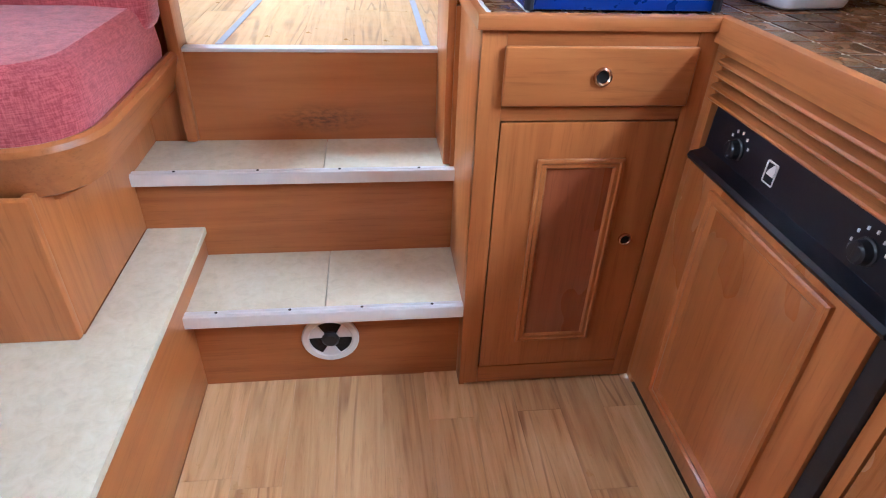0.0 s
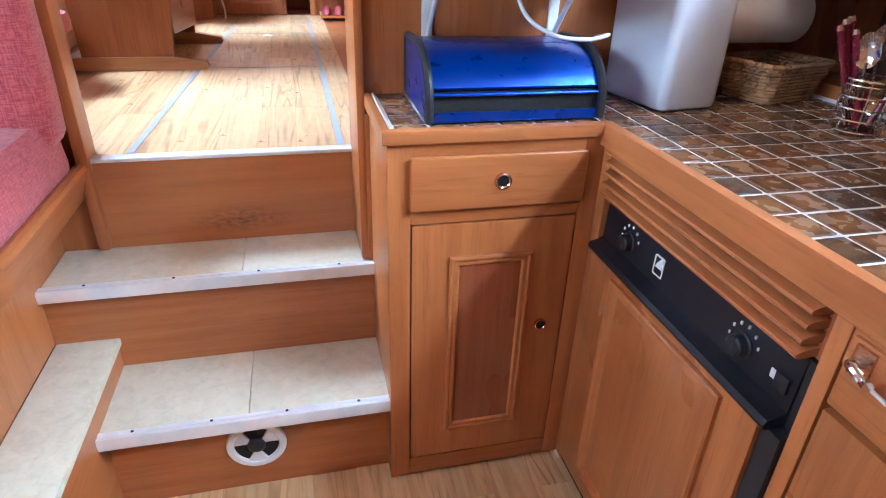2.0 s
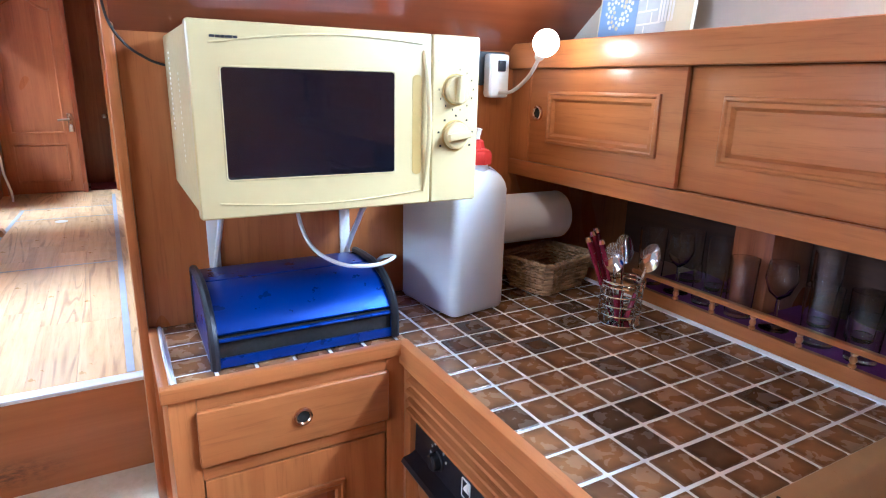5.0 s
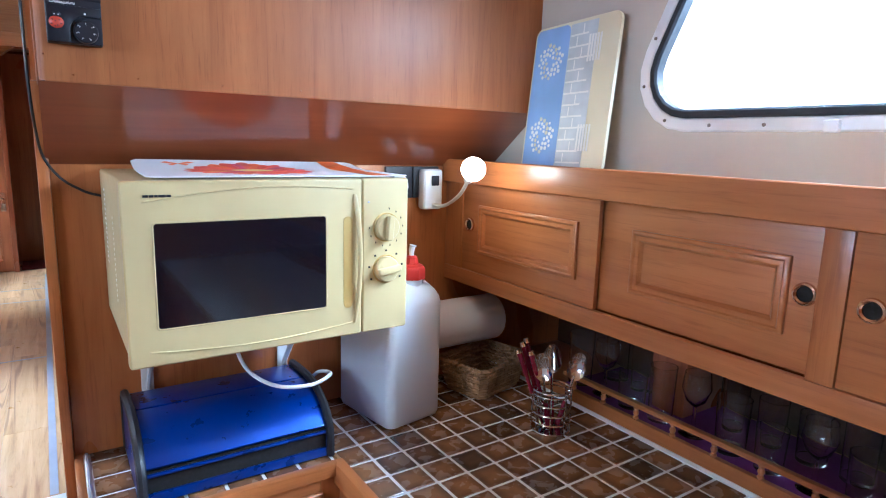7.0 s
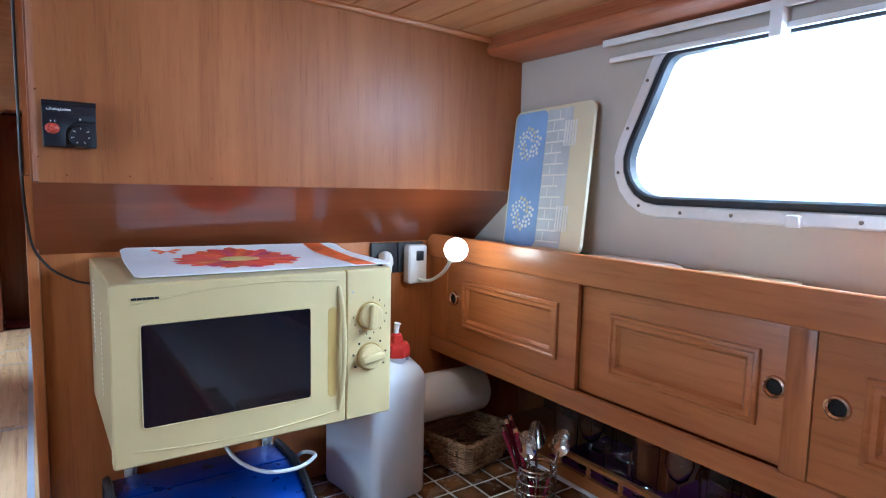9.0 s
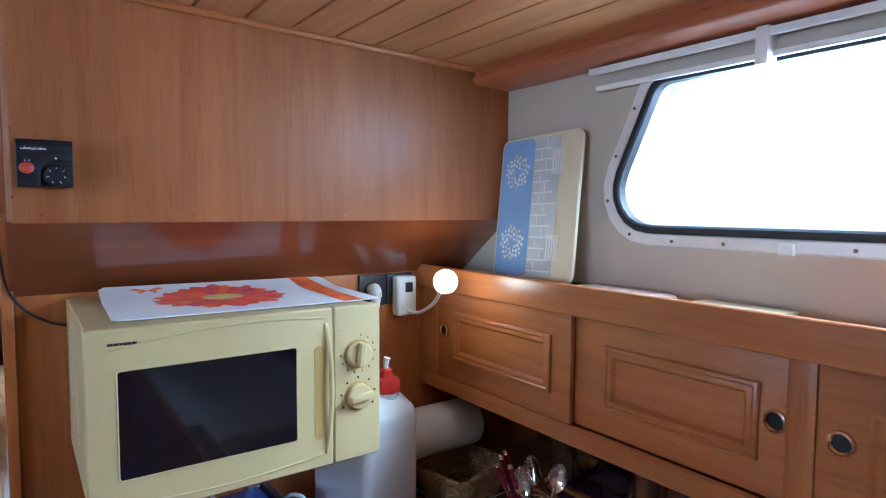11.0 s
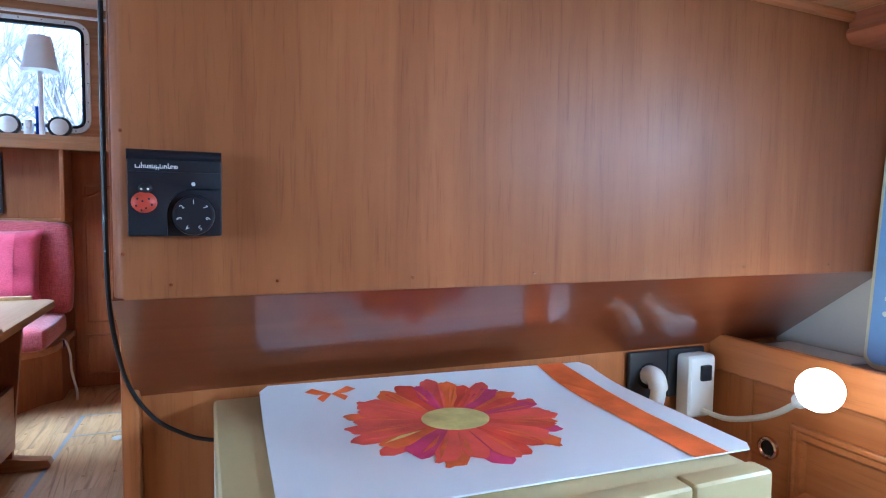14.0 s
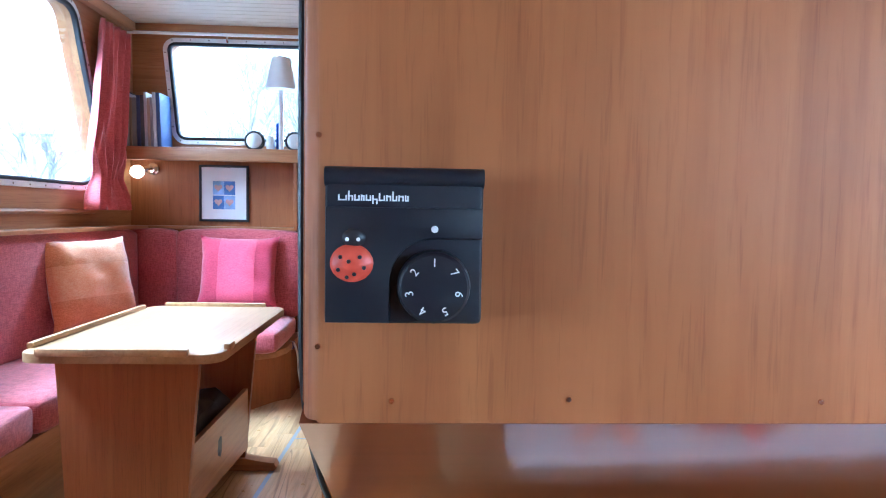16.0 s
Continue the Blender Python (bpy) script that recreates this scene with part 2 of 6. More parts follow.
def plain(name, colour, rough=0.45, metal=0.0, vary=0.06, scale=30, bump=0.03, coat=0.0, **more):
    n = Nodes(name)
    v = n.coords()
    big, small = n.noise(v, scale * 0.2, 3), n.noise(v, scale * 4, 4)
    low = tuple(c * (1 - vary) for c in colour)
    high = tuple(min(1, c * (1 + vary)) for c in colour)
    n.set(Base_Color=n.ramp(big, (0.3, low), (0.7, high)), Metallic=metal, Roughness=n.range(small, 0.3, 0.7, rough * 0.85, rough * 1.15), Coat_Weight=coat, Normal=n.bump(small, bump, 0.001), **more)
    return n.mat


def fabric(name, a, b, weave=900, slub=True, sheen=0.4):
    """Woven cloth with slubs and loose darker threads."""
    n = Nodes(name)
    warp = n.noise(n.coords((1, 1, 0.12)), weave * 0.4, 2, 0.6)
    weft = n.noise(n.coords((0.12, 0.12, 1)), weave * 0.4, 2, 0.6)
    both = n.add("ShaderNodeMath")
    both.operation = "ADD"
    n.tree.links.new(warp, both.inputs[0])
    n.tree.links.new(weft, both.inputs[1])
    col = n.ramp(n.range(both.outputs[0], 0.7, 1.3, 0, 1), (0.15, a), (0.8, b))
    big = n.noise(n.coords(), 6, 3)
    col = n.mix(0.35, col, n.ramp(big, (0.3, (0.8, 0.8, 0.8)), (0.7, (1.1, 1.1, 1.1))), "MULTIPLY")
    n.set(Base_Color=col, Roughness=0.9, Sheen_Weight=sheen, Normal=n.bump(both.outputs[0], 0.4, 0.0015))
    return n.mat


def polished_cherry(name):
    """Dark reddish veneer under a thick smooth varnish that mirrors what lies before it."""
    n = Nodes(name)
    figure = n.noise(n.coords((0.06, 1, 1)), 14, 5, 0.6, 0.9)
    slow = n.noise(n.coords((0.4, 1, 1)), 3, 3)
    base = n.ramp(figure, (0.3, (0.155, 0.036, 0.012)), (0.55, (0.21, 0.056, 0.018)), (0.8, (0.27, 0.080, 0.026)))
    base = n.mix(0.7, base, n.ramp(slow, (0.3, (0.82, 0.76, 0.72)), (0.7, (1.1, 1.06, 1.04))), "MULTIPLY")
    n.set(Base_Color=base, Roughness=0.28, Coat_Weight=0.9, Coat_Roughness=0.13)
    return n.mat


CHERRY = wood("varnished_cherry", (0.49, 0.188, 0.055), (0.42, 0.150, 0.040), (0.345, 0.112, 0.028), "z", 0.30, 0.25, 0.8)
CHERRY_X = wood("varnished_cherry_level", (0.49, 0.188, 0.055), (0.42, 0.150, 0.040), (0.345, 0.112, 0.028), "x", 0.34, 0.2, 0.8)
CHERRY_Y = wood("varnished_cherry_lengthwise", (0.49, 0.188, 0.055), (0.42, 0.150, 0.040), (0.345, 0.112, 0.028), "y", 0.34, 0.2, 0.8)
POLISHED = polished_cherry("polished_red_cherry")
RED = wood("dark_red_mahogany_upright", (0.36, 0.115, 0.045), (0.29, 0.085, 0.032), (0.21, 0.055, 0.022), "z", 0.25, 0.5)
RED_BEAM = wood("reddish_cherry", (0.42, 0.145, 0.055), (0.35, 0.11, 0.04), (0.26, 0.075, 0.026), "y", 0.34, 0.2, 0.8)
DOOR_WOOD = wood("reddish_door_cherry", (0.46, 0.165, 0.06), (0.38, 0.125, 0.043), (0.29, 0.088, 0.03), "z", 0.30, 0.3)
# near-black wood that carries the glass recess's shade in its colour
SHADED_WOOD = wood("shade_darkened_wood", (0.085, 0.034, 0.018), (0.062, 0.024, 0.013), (0.040, 0.016, 0.009), "y", 0.45, 0.1)
TEAK = wood("teak_veneer", (0.385, 0.145, 0.043), (0.340, 0.121, 0.034), (0.275, 0.092, 0.024), "z", 0.50, 0.0, 1.25, gloss=0.42)
TEAK_X = wood("teak_veneer_level", (0.50, 0.27, 0.115), (0.43, 0.21, 0.082), (0.32, 0.14, 0.05), "x", 0.36, 0.12, 1.2)
TEAK_Y = wood("teak_veneer_lengthwise", (0.50, 0.27, 0.115), (0.43, 0.21, 0.082), (0.32, 0.14, 0.05), "y", 0.36, 0.12, 1.2)
PALE = wood("pale_table_veneer", (0.54, 0.35, 0.18), (0.47, 0.29, 0.14), (0.37, 0.21, 0.09), "y", 0.35, 0.25, 1.0)
CEIL_WOOD = wood("ceiling_veneer", (0.62, 0.35, 0.15), (0.55, 0.28, 0.11), (0.45, 0.21, 0.08), "y", 0.4, 0.2, 0.9)


def laminate():
    n = Nodes("beech_laminate_strip")
    v = n.coords((1, 0.06, 1), 1.0)
    figure = n.noise(v, 26, 6, 0.62, 1.4)
    pores = n.noise(v, 190, 3, 0.7)
    tone = n.add("ShaderNodeObjectInfo").outputs["Random"]
    col = n.ramp(figure, (0.25, (0.44, 0.215, 0.084)), (0.42, (0.70, 0.425, 0.195)), (0.7, (0.85, 0.585, 0.31)))
    heart = n.noise(n.coords((1, 0.07, 1), 1.0), 8, 2, 0.45, 0.5)
    rings = n.add("ShaderNodeMath")
    rings.operation = "SINE"
    n.tree.links.new(n.range(heart, 0.0, 1.0, 0.0, 75.0), rings.inputs[0])
    veins = n.range(rings.outputs[0], 0.5, 1.0, 0.0, 0.8)
    patch = n.range(n.noise(n.coords((1, 0.3, 1), 1.0), 7, 3), 0.46, 0.62, 0.0, 0.75)
    both = n.add("ShaderNodeMath")
    both.operation = "MULTIPLY"
    n.tree.links.new(veins, both.inputs[0])
    n.tree.links.new(patch, both.inputs[1])
    col = n.mix(both.outputs[0], col, (0.27, 0.105, 0.035))
    col = n.mix(1.0, col, n.ramp(tone, (0.0, (0.78, 0.74, 0.70)), (1.0, (1.03, 1.03, 1.03))), "MULTIPLY")
    col = n.mix(0.3, col, n.ramp(pores, (0.3, (0.5, 0.4, 0.34)), (0.45, (1, 1, 1))), "MULTIPLY")
    n.set(Base_Color=col, Roughness=n.range(n.noise(n.coords(), 14), 0.3, 0.7, 0.26, 0.42), Coat_Weight=0.15, Normal=n.bump(pores, 0.06, 0.0005))
    return n.mat


def scuffed_cherry():
    """Cherry riser with one dark smudge where shoes have rubbed it."""
    n = Nodes("scuffed_cherry")
    figure = n.noise(n.coords((0.05, 1, 1)), 18, 6, 0.62, 1.1)
    base = n.ramp(figure, (0.28, (0.345, 0.112, 0.028)), (0.5, (0.42, 0.150, 0.040)), (0.75, (0.49, 0.188, 0.055)))
    src = n.add("ShaderNodeTexCoord").outputs["Object"]
    place = n.add("ShaderNodeMapping", Vector=src, Location=(0.13 / 0.15, -1.445, -0.545 / 0.045), Scale=(1 / 0.15, 1.0, 1 / 0.045)).outputs[0]
    length = n.add("ShaderNodeVectorMath")
    length.operation = "LENGTH"
    n.tree.links.new(place, length.inputs[0])
    near = n.range(length.outputs["Value"], 0.1, 1.0, 1.0, 0.0)
    rub = n.range(n.noise(n.coords((1, 1, 2.5)), 45, 5, 0.7), 0.42, 0.62, 0.0, 0.75)
    both = n.add("ShaderNodeMath")
    both.operation = "MULTIPLY"
    n.tree.links.new(near, both.inputs[0])
    n.tree.links.new(rub, both.inputs[1])
    n.set(Base_Color=n.mix(both.outputs[0], base, (0.06, 0.035, 0.022)), Roughness=0.36, Coat_Weight=0.15)
    return n.mat


def vinyl_tile():
    n = Nodes("cream_stair_vinyl")
    v = n.coords()
    col = n.ramp(n.noise(v, 38, 7, 0.7, 0.6), (0.3, (0.60, 0.54, 0.39)), (0.5, (0.69, 0.63, 0.47)), (0.72, (0.75, 0.70, 0.56)))
    col = n.mix(0.5, col, n.ramp(n.noise(v, 5, 3), (0.3, (0.86, 0.84, 0.80)), (0.7, (1, 1, 1))), "MULTIPLY")
    n.set(Base_Color=col, Roughness=0.42, Normal=n.bump(n.noise(v, 220), 0.12, 0.0008))
    return n.mat


def glazed_tile():
    """Smooth brown glaze, warmer in the middle where it lies thin, some tiles nearly black."""
    n = Nodes("brown_glazed_tile")
    v = n.coords((1, 1, 1), 1.0)
    tone = n.add("ShaderNodeObjectInfo").outputs["Random"]
    axes = n.add("ShaderNodeSeparateXYZ", Vector=n.add("ShaderNodeTexCoord").outputs["Object"])
    far = []
    for axis in "XY":
        side = n.add("ShaderNodeMath")
        side.operation = "ABSOLUTE"
        n.tree.links.new(axes.outputs[axis], side.inputs[0])
        far.append(side.outputs[0])
    rim = n.add("ShaderNodeMath")
    rim.operation = "MAXIMUM"
    for k in range(2):
        n.tree.links.new(far[k], rim.inputs[k])
    cloud = n.noise(v, 30, 3, 0.5, 0.4)
    thin = n.mix(0.55, n.range(rim.outputs[0], 0.012, 0.034, 1.0, 0.0), cloud)
    col = n.ramp(thin, (0.15, (0.100, 0.055, 0.033)), (0.42, (0.185, 0.092, 0.042)), (0.78, (0.31, 0.155, 0.066)))
    col = n.mix(1.0, col, n.ramp(tone, (0.0, (0.42, 0.46, 0.58)), (0.16, (0.55, 0.56, 0.62)), (0.24, (0.88, 0.88, 0.88)), (1.0, (1.22, 1.18, 1.10))), "MULTIPLY")
    n.set(Base_Color=col, Roughness=n.range(cloud, 0.3, 0.7, 0.20, 0.32), Coat_Weight=0.3, Coat_Roughness=0.12, Normal=n.bump(cloud, 0.12, 0.0012))
    return n.mat


def glass(name, tint=(1, 1, 1), rough=0.0, ior=1.45):
    n = Nodes(name)
    n.set(Base_Color=(*tint, 1), Roughness=rough, IOR=ior, Transmission_Weight=1.0)
    return n.mat


LAMINATE, VINYL, TILE = laminate(), vinyl_tile(), glazed_tile()
GROUT = plain("white_grout", (0.86, 0.86, 0.85), 0.8, vary=0.08, scale=60, bump=0.3)
ALU = plain("brushed_aluminium", (0.86, 0.87, 0.88), 0.34, 0.45, 0.05, 90, 0.08)
CHROME = plain("chrome", (0.82, 0.82, 0.84), 0.10, 1.0, 0.02, 20, 0.0)
BRASS = plain("aged_copper_ring", (0.62, 0.42, 0.30), 0.22, 1.0, 0.15, 80)
BLACK = plain("black_plastic", (0.017, 0.018, 0.022), 0.42, vary=0.15, scale=60, bump=0.06)
NAVY = plain("black_blue_plastic", (0.008, 0.010, 0.016), 0.40, vary=0.15, scale=60, bump=0.08)
RUBBER = plain("black_rubber", (0.015, 0.017, 0.022), 0.6)
DARK = plain("dark_hole", (0.01, 0.008, 0.006), 0.8)
CREAM = plain("yellowed_cream_plastic", (0.575, 0.46, 0.225), 0.33, vary=0.03, scale=20, bump=0.02, coat=0.2)
# deeper cream: the grip slot's shade as colour, also used on the dial rings
CREAM_DARK = plain("cream_plastic_deeper", (0.50, 0.34, 0.10), 0.4, vary=0.04, scale=20)
WHITE = plain("white_plastic", (0.80, 0.80, 0.79), 0.35, vary=0.03, scale=30)
PAPER = plain("white_paper", (0.82, 0.82, 0.84), 0.55, vary=0.02, scale=15)
BEIGE = plain("beige_wall_vinyl", (0.52, 0.46, 0.385), 0.62, vary=0.04, scale=12, bump=0.25)
BLUE = plain("blue_enamelled_steel", (0.005, 0.042, 0.30), 0.30, 0.55, 0.02, 6, 0.0, 0.35)
RED_CAP = plain("red_plastic", (0.52, 0.03, 0.02), 0.35)
BURGUNDY = plain("burgundy_handle", (0.19, 0.012, 0.03), 0.25, coat=0.3)
SINK = plain("tan_composite", (0.46, 0.27, 0.12), 0.32, vary=0.10, scale=60, bump=0.05)
GREY_TAPE = plain("grey_hatch_strip", (0.36, 0.38, 0.46), 0.4, vary=0.08, scale=60)
PINK = fabric("pink_woven_upholstery", (0.36, 0.048, 0.060), (0.60, 0.135, 0.145))
ORANGE_SATIN = fabric("orange_satin", (0.70, 0.22, 0.065), (0.90, 0.40, 0.16), 1500, sheen=0.8)
PINK_SATIN = fabric("hot_pink_satin", (0.50, 0.025, 0.08), (0.70, 0.075, 0.14), 1500, sheen=0.8)
MAGENTA_SATIN = fabric("magenta_satin", (0.45, 0.04, 0.22), (0.62, 0.09, 0.32), 1500, sheen=0.8)
CURTAIN = fabric("rose_curtain_cloth", (0.45, 0.07, 0.085), (0.62, 0.15, 0.15), 1200)
GLASS = glass("clear_glass")
PANE = glass("window_pane", (0.97, 0.99, 1.0))
DARK_GLASS = plain("dark_door_glass", (0.006, 0.006, 0.010), 0.06, coat=0.5, vary=0.0)
PURPLE = plain("purple_felt", (0.15, 0.024, 0.17), 0.9, vary=0.2, scale=50, bump=0.3)

# ---- large structure ----
floor = whole("floor", cube(-1.5, 1.62, -1.66, 1.47, -0.05, -0.004), CHERRY, "varnished beech laminate galley floor", "floor", kind="structure")
saloon_floor = whole("saloon_floor", cube(-1.45, 1.0, 1.47, 5.4, 0.60, 0.724), CHERRY, "beech laminate saloon floor with grey hatch strips", "floor", kind="structure")

# bulkhead between galley and saloon
bulkhead = thing("wall_north", (0.7, 1.3, 0), "varnished wooden bulkhead with stepped overhang", "wall", kind="structure")
part("upper_panel", cube(0.195, 1.34, 1.098, 1.15, 1.648, 2.1, 0.003), TEAK, bulkhead, "glossy teak veneer panel")
bm = bmesh.new()
tube(bm, [(0.1995, 1.1105, 1.65), (0.1995, 1.1105, 2.1)], 0.0125, 12)
part("edge_strip", bm, TEAK, bulkhead, "rounded solid teak edge")
part("side_panel", cube(0.184, 0.204, 1.12, 1.47, 1.652, 2.82, 0.002), TEAK, bulkhead)
bm = bmesh.new()
bridge(bm, [[Vector((x, y, z)) for y, z in ((1.100, 1.648), (1.279, 1.508), (1.30, 1.52), (1.13, 1.66))] for x in (0.186, 1.34)], True, True)
part("slanted_panel", bm, POLISHED, bulkhead, "glossy dark mahogany sloping panel", soft=False)
part("lower_panel", cube(0.192, 1.6, 1.28, 1.30, 0.86, 1.512, 0.002), CHERRY, bulkhead, "cherry veneer panel", soft=False)
part("back_panel", cube(0.175, 1.6, 1.45, 1.47, 0.70, 2.82), CHERRY, bulkhead, soft=False)
part("jamb", cube(0.172, 0.192, 1.262, 1.47, 0.492, 1.66, 0.006), CHERRY, bulkhead, "rounded cherry door jamb")
part("lower_core", cube(0.21, 0.64, 1.0, 1.45, 0.0, 0.72), CHERRY, bulkhead, soft=False)
part("filler", cube(0.190, 0.2145, 1.255, 1.45, 0.0, 0.87), CHERRY, bulkhead, soft=False)
part("header", cube(-1.45, 1.6, 1.45, 1.47, 2.06, 2.82), TEAK_X, bulkhead, soft=False)
bm = bmesh.new()
tube(bm, [(0.2, 1.095, 2.040), (1.165, 1.095, 2.020)], 0.008, 8)
part("cove_strip", bm, CHERRY_X, bulkhead)

port_bulkhead = thing("wall_north_port", (-0.9, 1.46, 0), "varnished cherry bulkhead beside the stair opening", "wall", kind="structure")
part("panel", cube(-1.45, -0.475, 1.45, 1.49, 0.0, 2.06), CHERRY, port_bulkhead, soft=False)
part("jamb", cube(-0.485, -0.455, 1.425, 1.50, 0.49, 2.06, 0.008), CHERRY, port_bulkhead, "rounded cherry door jamb")

# galley side wall with its window
# added out of view to block sky light from the cupboard and recess
whole("hull_deck", cube(1.3505, 1.62, -1.66, 1.46, 1.44, 1.50), BEIGE, "unseen cover that keeps outside light out of the cupboard", "wall", kind="structure")
GALLEY_WIN = rounded_corners([(-0.55, 1.603, 0.085), (0.842, 1.603, 0.115), (0.6745, 1.968, 0.075), (-0.55, 1.968, 0.085)])
bm = bmesh.new()
holed_wall(bm, "x", 1.25, 1.35, (-1.6, 1.46, 1.44, 2.1), shrink(GALLEY_WIN, 0.02))
whole("wall_east", weld(bm), BEIGE, "beige vinyl-lined cabin side", "wall", kind="structure")
# the shade behind the glasses is put into this wall's colour
whole("wall_east_lower", cube(1.56, 1.62, -1.6, 1.3, 0, 1.5), SHADED_WOOD, "wooden back of the glass recess, darkened for its shade", "wall", kind="structure")


OLD_SCREW = plain("tarnished_screw", (0.20, 0.17, 0.14), 0.5, 0.7, vary=0.3, scale=200)


def boat_window(name, plane, base, sign, outline, label):
    """Aluminium frame with screws, a black gasket and a pane, in a wall's opening."""
    top = thing(name, tuple(on(plane, base, [outline[0]])[0]), label, "window", kind="structure")
    bm = bmesh.new()
    ring(bm, plane, base + sign * 0.001, base + sign * 0.010, outline, 0.026, 0.003)
    part("window_frame", bm, ALU, top, "dull aluminium frame")
    bm = bmesh.new()
    ring(bm, plane, base - sign * 0.012, base + sign * 0.013, shrink(outline, 0.0255), 0.017, 0.004)
    part("gasket", bm, RUBBER, top, "black rubber gasket")
    bm = bmesh.new()
    slab(bm, plane, base - sign * 0.014, base - sign * 0.020, shrink(outline, 0.022))
    pane = part("pane", bm, PANE, top, soft=False)
    pane.visible_shadow = False
    n = len(outline)
    total = [(Vector(outline[(i + 1) % n]) - Vector(outline[i])).length for i in range(n)]
    step, run, k = 0.105, 0.05, 0
    mid = shrink(outline, 0.012)
    for i in range(n):
        a, b = Vector(mid[i]), Vector(mid[(i + 1) % n])
        while run < total[i]:
            p = a.lerp(b, run / total[i])
            bm = bmesh.new()
            lathe(bm, [(0.0036, 0), (0.0036, sign * 0.0016), (0.002, sign * 0.0026)], on(plane, base + sign * 0.0095, [tuple(p)])[0], plane, 8)
            part("screw", bm, OLD_SCREW, top, "tarnished screw")
            run += step
        run -= total[i]
    return top


boat_window("window_1", "x", 1.25, -1, GALLEY_WIN, "rounded aluminium boat window above the galley shelf")

# port side of the galley, behind the seat
PORT_WIN = rounded(-0.55, 0.85, 1.60, 1.98, 0.085, 6)
bm = bmesh.new()
holed_wall(bm, "x", -1.40, -1.50, (-1.6, 1.46, 0.0, 2.1), shrink(PORT_WIN, 0.02))
whole("wall_west", weld(bm), BEIGE, "beige vinyl-lined cabin side", "wall", kind="structure")
boat_window("window_2", "x", -1.40, 1, PORT_WIN, "rounded aluminium boat window over the seat")
whole("wall_south", cube(-1.5, 1.62, -1.66, -1.6, 0, 2.1), CHERRY, "varnished cherry cabin wall", "wall", kind="structure")


def galley_ceiling():
    """Lengthwise boards with open joints, falling a little to the sides."""
    bm = bmesh.new()
    w, x = 0.094, -1.5
    while x < 1.23:
        za, zb = 2.046 - 0.022 * abs(x - 0.2), 2.046 - 0.022 * abs(x + w - 0.2)
        sec = [(x + 0.0012, za + 0.004), (x + 0.004, za), (x + w - 0.004, zb), (x + w - 0.0012, zb + 0.004), (x + w, zb + 0.02), (x, za + 0.02)]
        bridge(bm, [[Vector((u, y, v)) for u, v in sec] for y in (-1.6, 1.46)], True, True)
        x += w
    box(bm, -1.5, 1.352, -1.66, 1.46, 2.075, 2.12)
    return bm


whole("ceiling", galley_ceiling(), CEIL_WOOD, "ceiling of varnished lengthwise wooden boards", "ceiling", kind="structure")
bm = bmesh.new()
bridge(bm, [[Vector((x, y, z)) for x, z in ((1.136, 2.06), (1.136, 2.004), (1.132, 2.002), (1.130, 1.996), (1.133, 1.989), (1.142, 1.983), (1.249, 1.980), (1.249, 2.06))] for y in (-1.6, 1.097)], True, True)
whole("trim", bm, RED_BEAM, "reddish cherry cornice above the window", "trim", kind="structure")

# ---- stair ----
stair = thing("staircase", (-0.13, 1.2, 0), "cherry steps with cream vinyl treads and aluminium nosings", "stairs", kind="structure")
part("riser", cube(-0.455, 0.205, 1.035, 1.055, 0.0, 0.232), CHERRY_X, stair, "cherry riser with a round air outlet", soft=False)
part("riser", cube(-0.57, 0.205, 1.250, 1.27, 0.24, 0.468), CHERRY_X, stair, soft=False)
part("riser", cube(-0.47, 0.19, 1.445, 1.465, 0.48, 0.720), scuffed_cherry(), stair, "scuffed cherry riser", soft=False)
for x0, x1 in ((-0.452, -0.1235), (-0.1215, 0.204)):
    part("tread", cube(x0, x1, 0.996, 1.250, 0.232, 0.252, 0.0015), VINYL, stair, "cream mottled vinyl tread")
for x0, x1 in ((-0.568, -0.1235), (-0.1215, 0.204)):
    part("tread", cube(x0, x1, 1.243, 1.445, 0.468, 0.488, 0.0015), VINYL, stair, "cream mottled vinyl tread")


def nosing(x0, x1, y, z):
    bm = bmesh.new()
    sec = [(y, z - 0.026), (y, z - 0.002), (y + 0.003, z + 0.0035), (y + 0.010, z + 0.0035), (y + 0.011, z + 0.0022), (y + 0.014, z + 0.0022), (y + 0.015, z + 0.0035), (y + 0.026, z + 0.003), (y + 0.028, z), (y + 0.004, z), (y + 0.004, z - 0.026)]
    bridge(bm, [[Vector((x, a, b)) for a, b in sec] for x in (x0, x1)], True, True)
    ob = part("nosing", bm, ALU, stair, "aluminium stair nosing")
    for k in range(4):
        bm = bmesh.new()
        lathe(bm, [(0.0035, 0), (0.0035, 0.0012), (0.001, 0.0014)], (x0 + (x1 - x0) * (0.13 + 0.25 * k), y + 0.018, z + 0.0034), "z", 8)
        part("screw", bm, DARK, ob)


nosing(-0.452, 0.206, 0.985, 0.252)
nosing(-0.575, 0.206, 1.232, 0.488)
part("edge_strip", cube(-0.47, 0.19, 1.438, 1.475, 0.7205, 0.7305, 0.003), ALU, stair, "worn aluminium edge of the saloon floor")
bm = bmesh.new()
ring(bm, "y", 1.0345, 1.0265, rounded(-0.189, -0.049, 0.067, 0.207, 0.0699, 9), 0.018, 0.003)
vent = part("vent_ring", bm, WHITE, stair, "white plastic round warm-air outlet")
bm = bmesh.new()
slab(bm, "y", 1.0348, 1.0338, rounded(-0.175, -0.063, 0.081, 0.193, 0.0559, 9))
part("vent_hole", bm, DARK, vent)
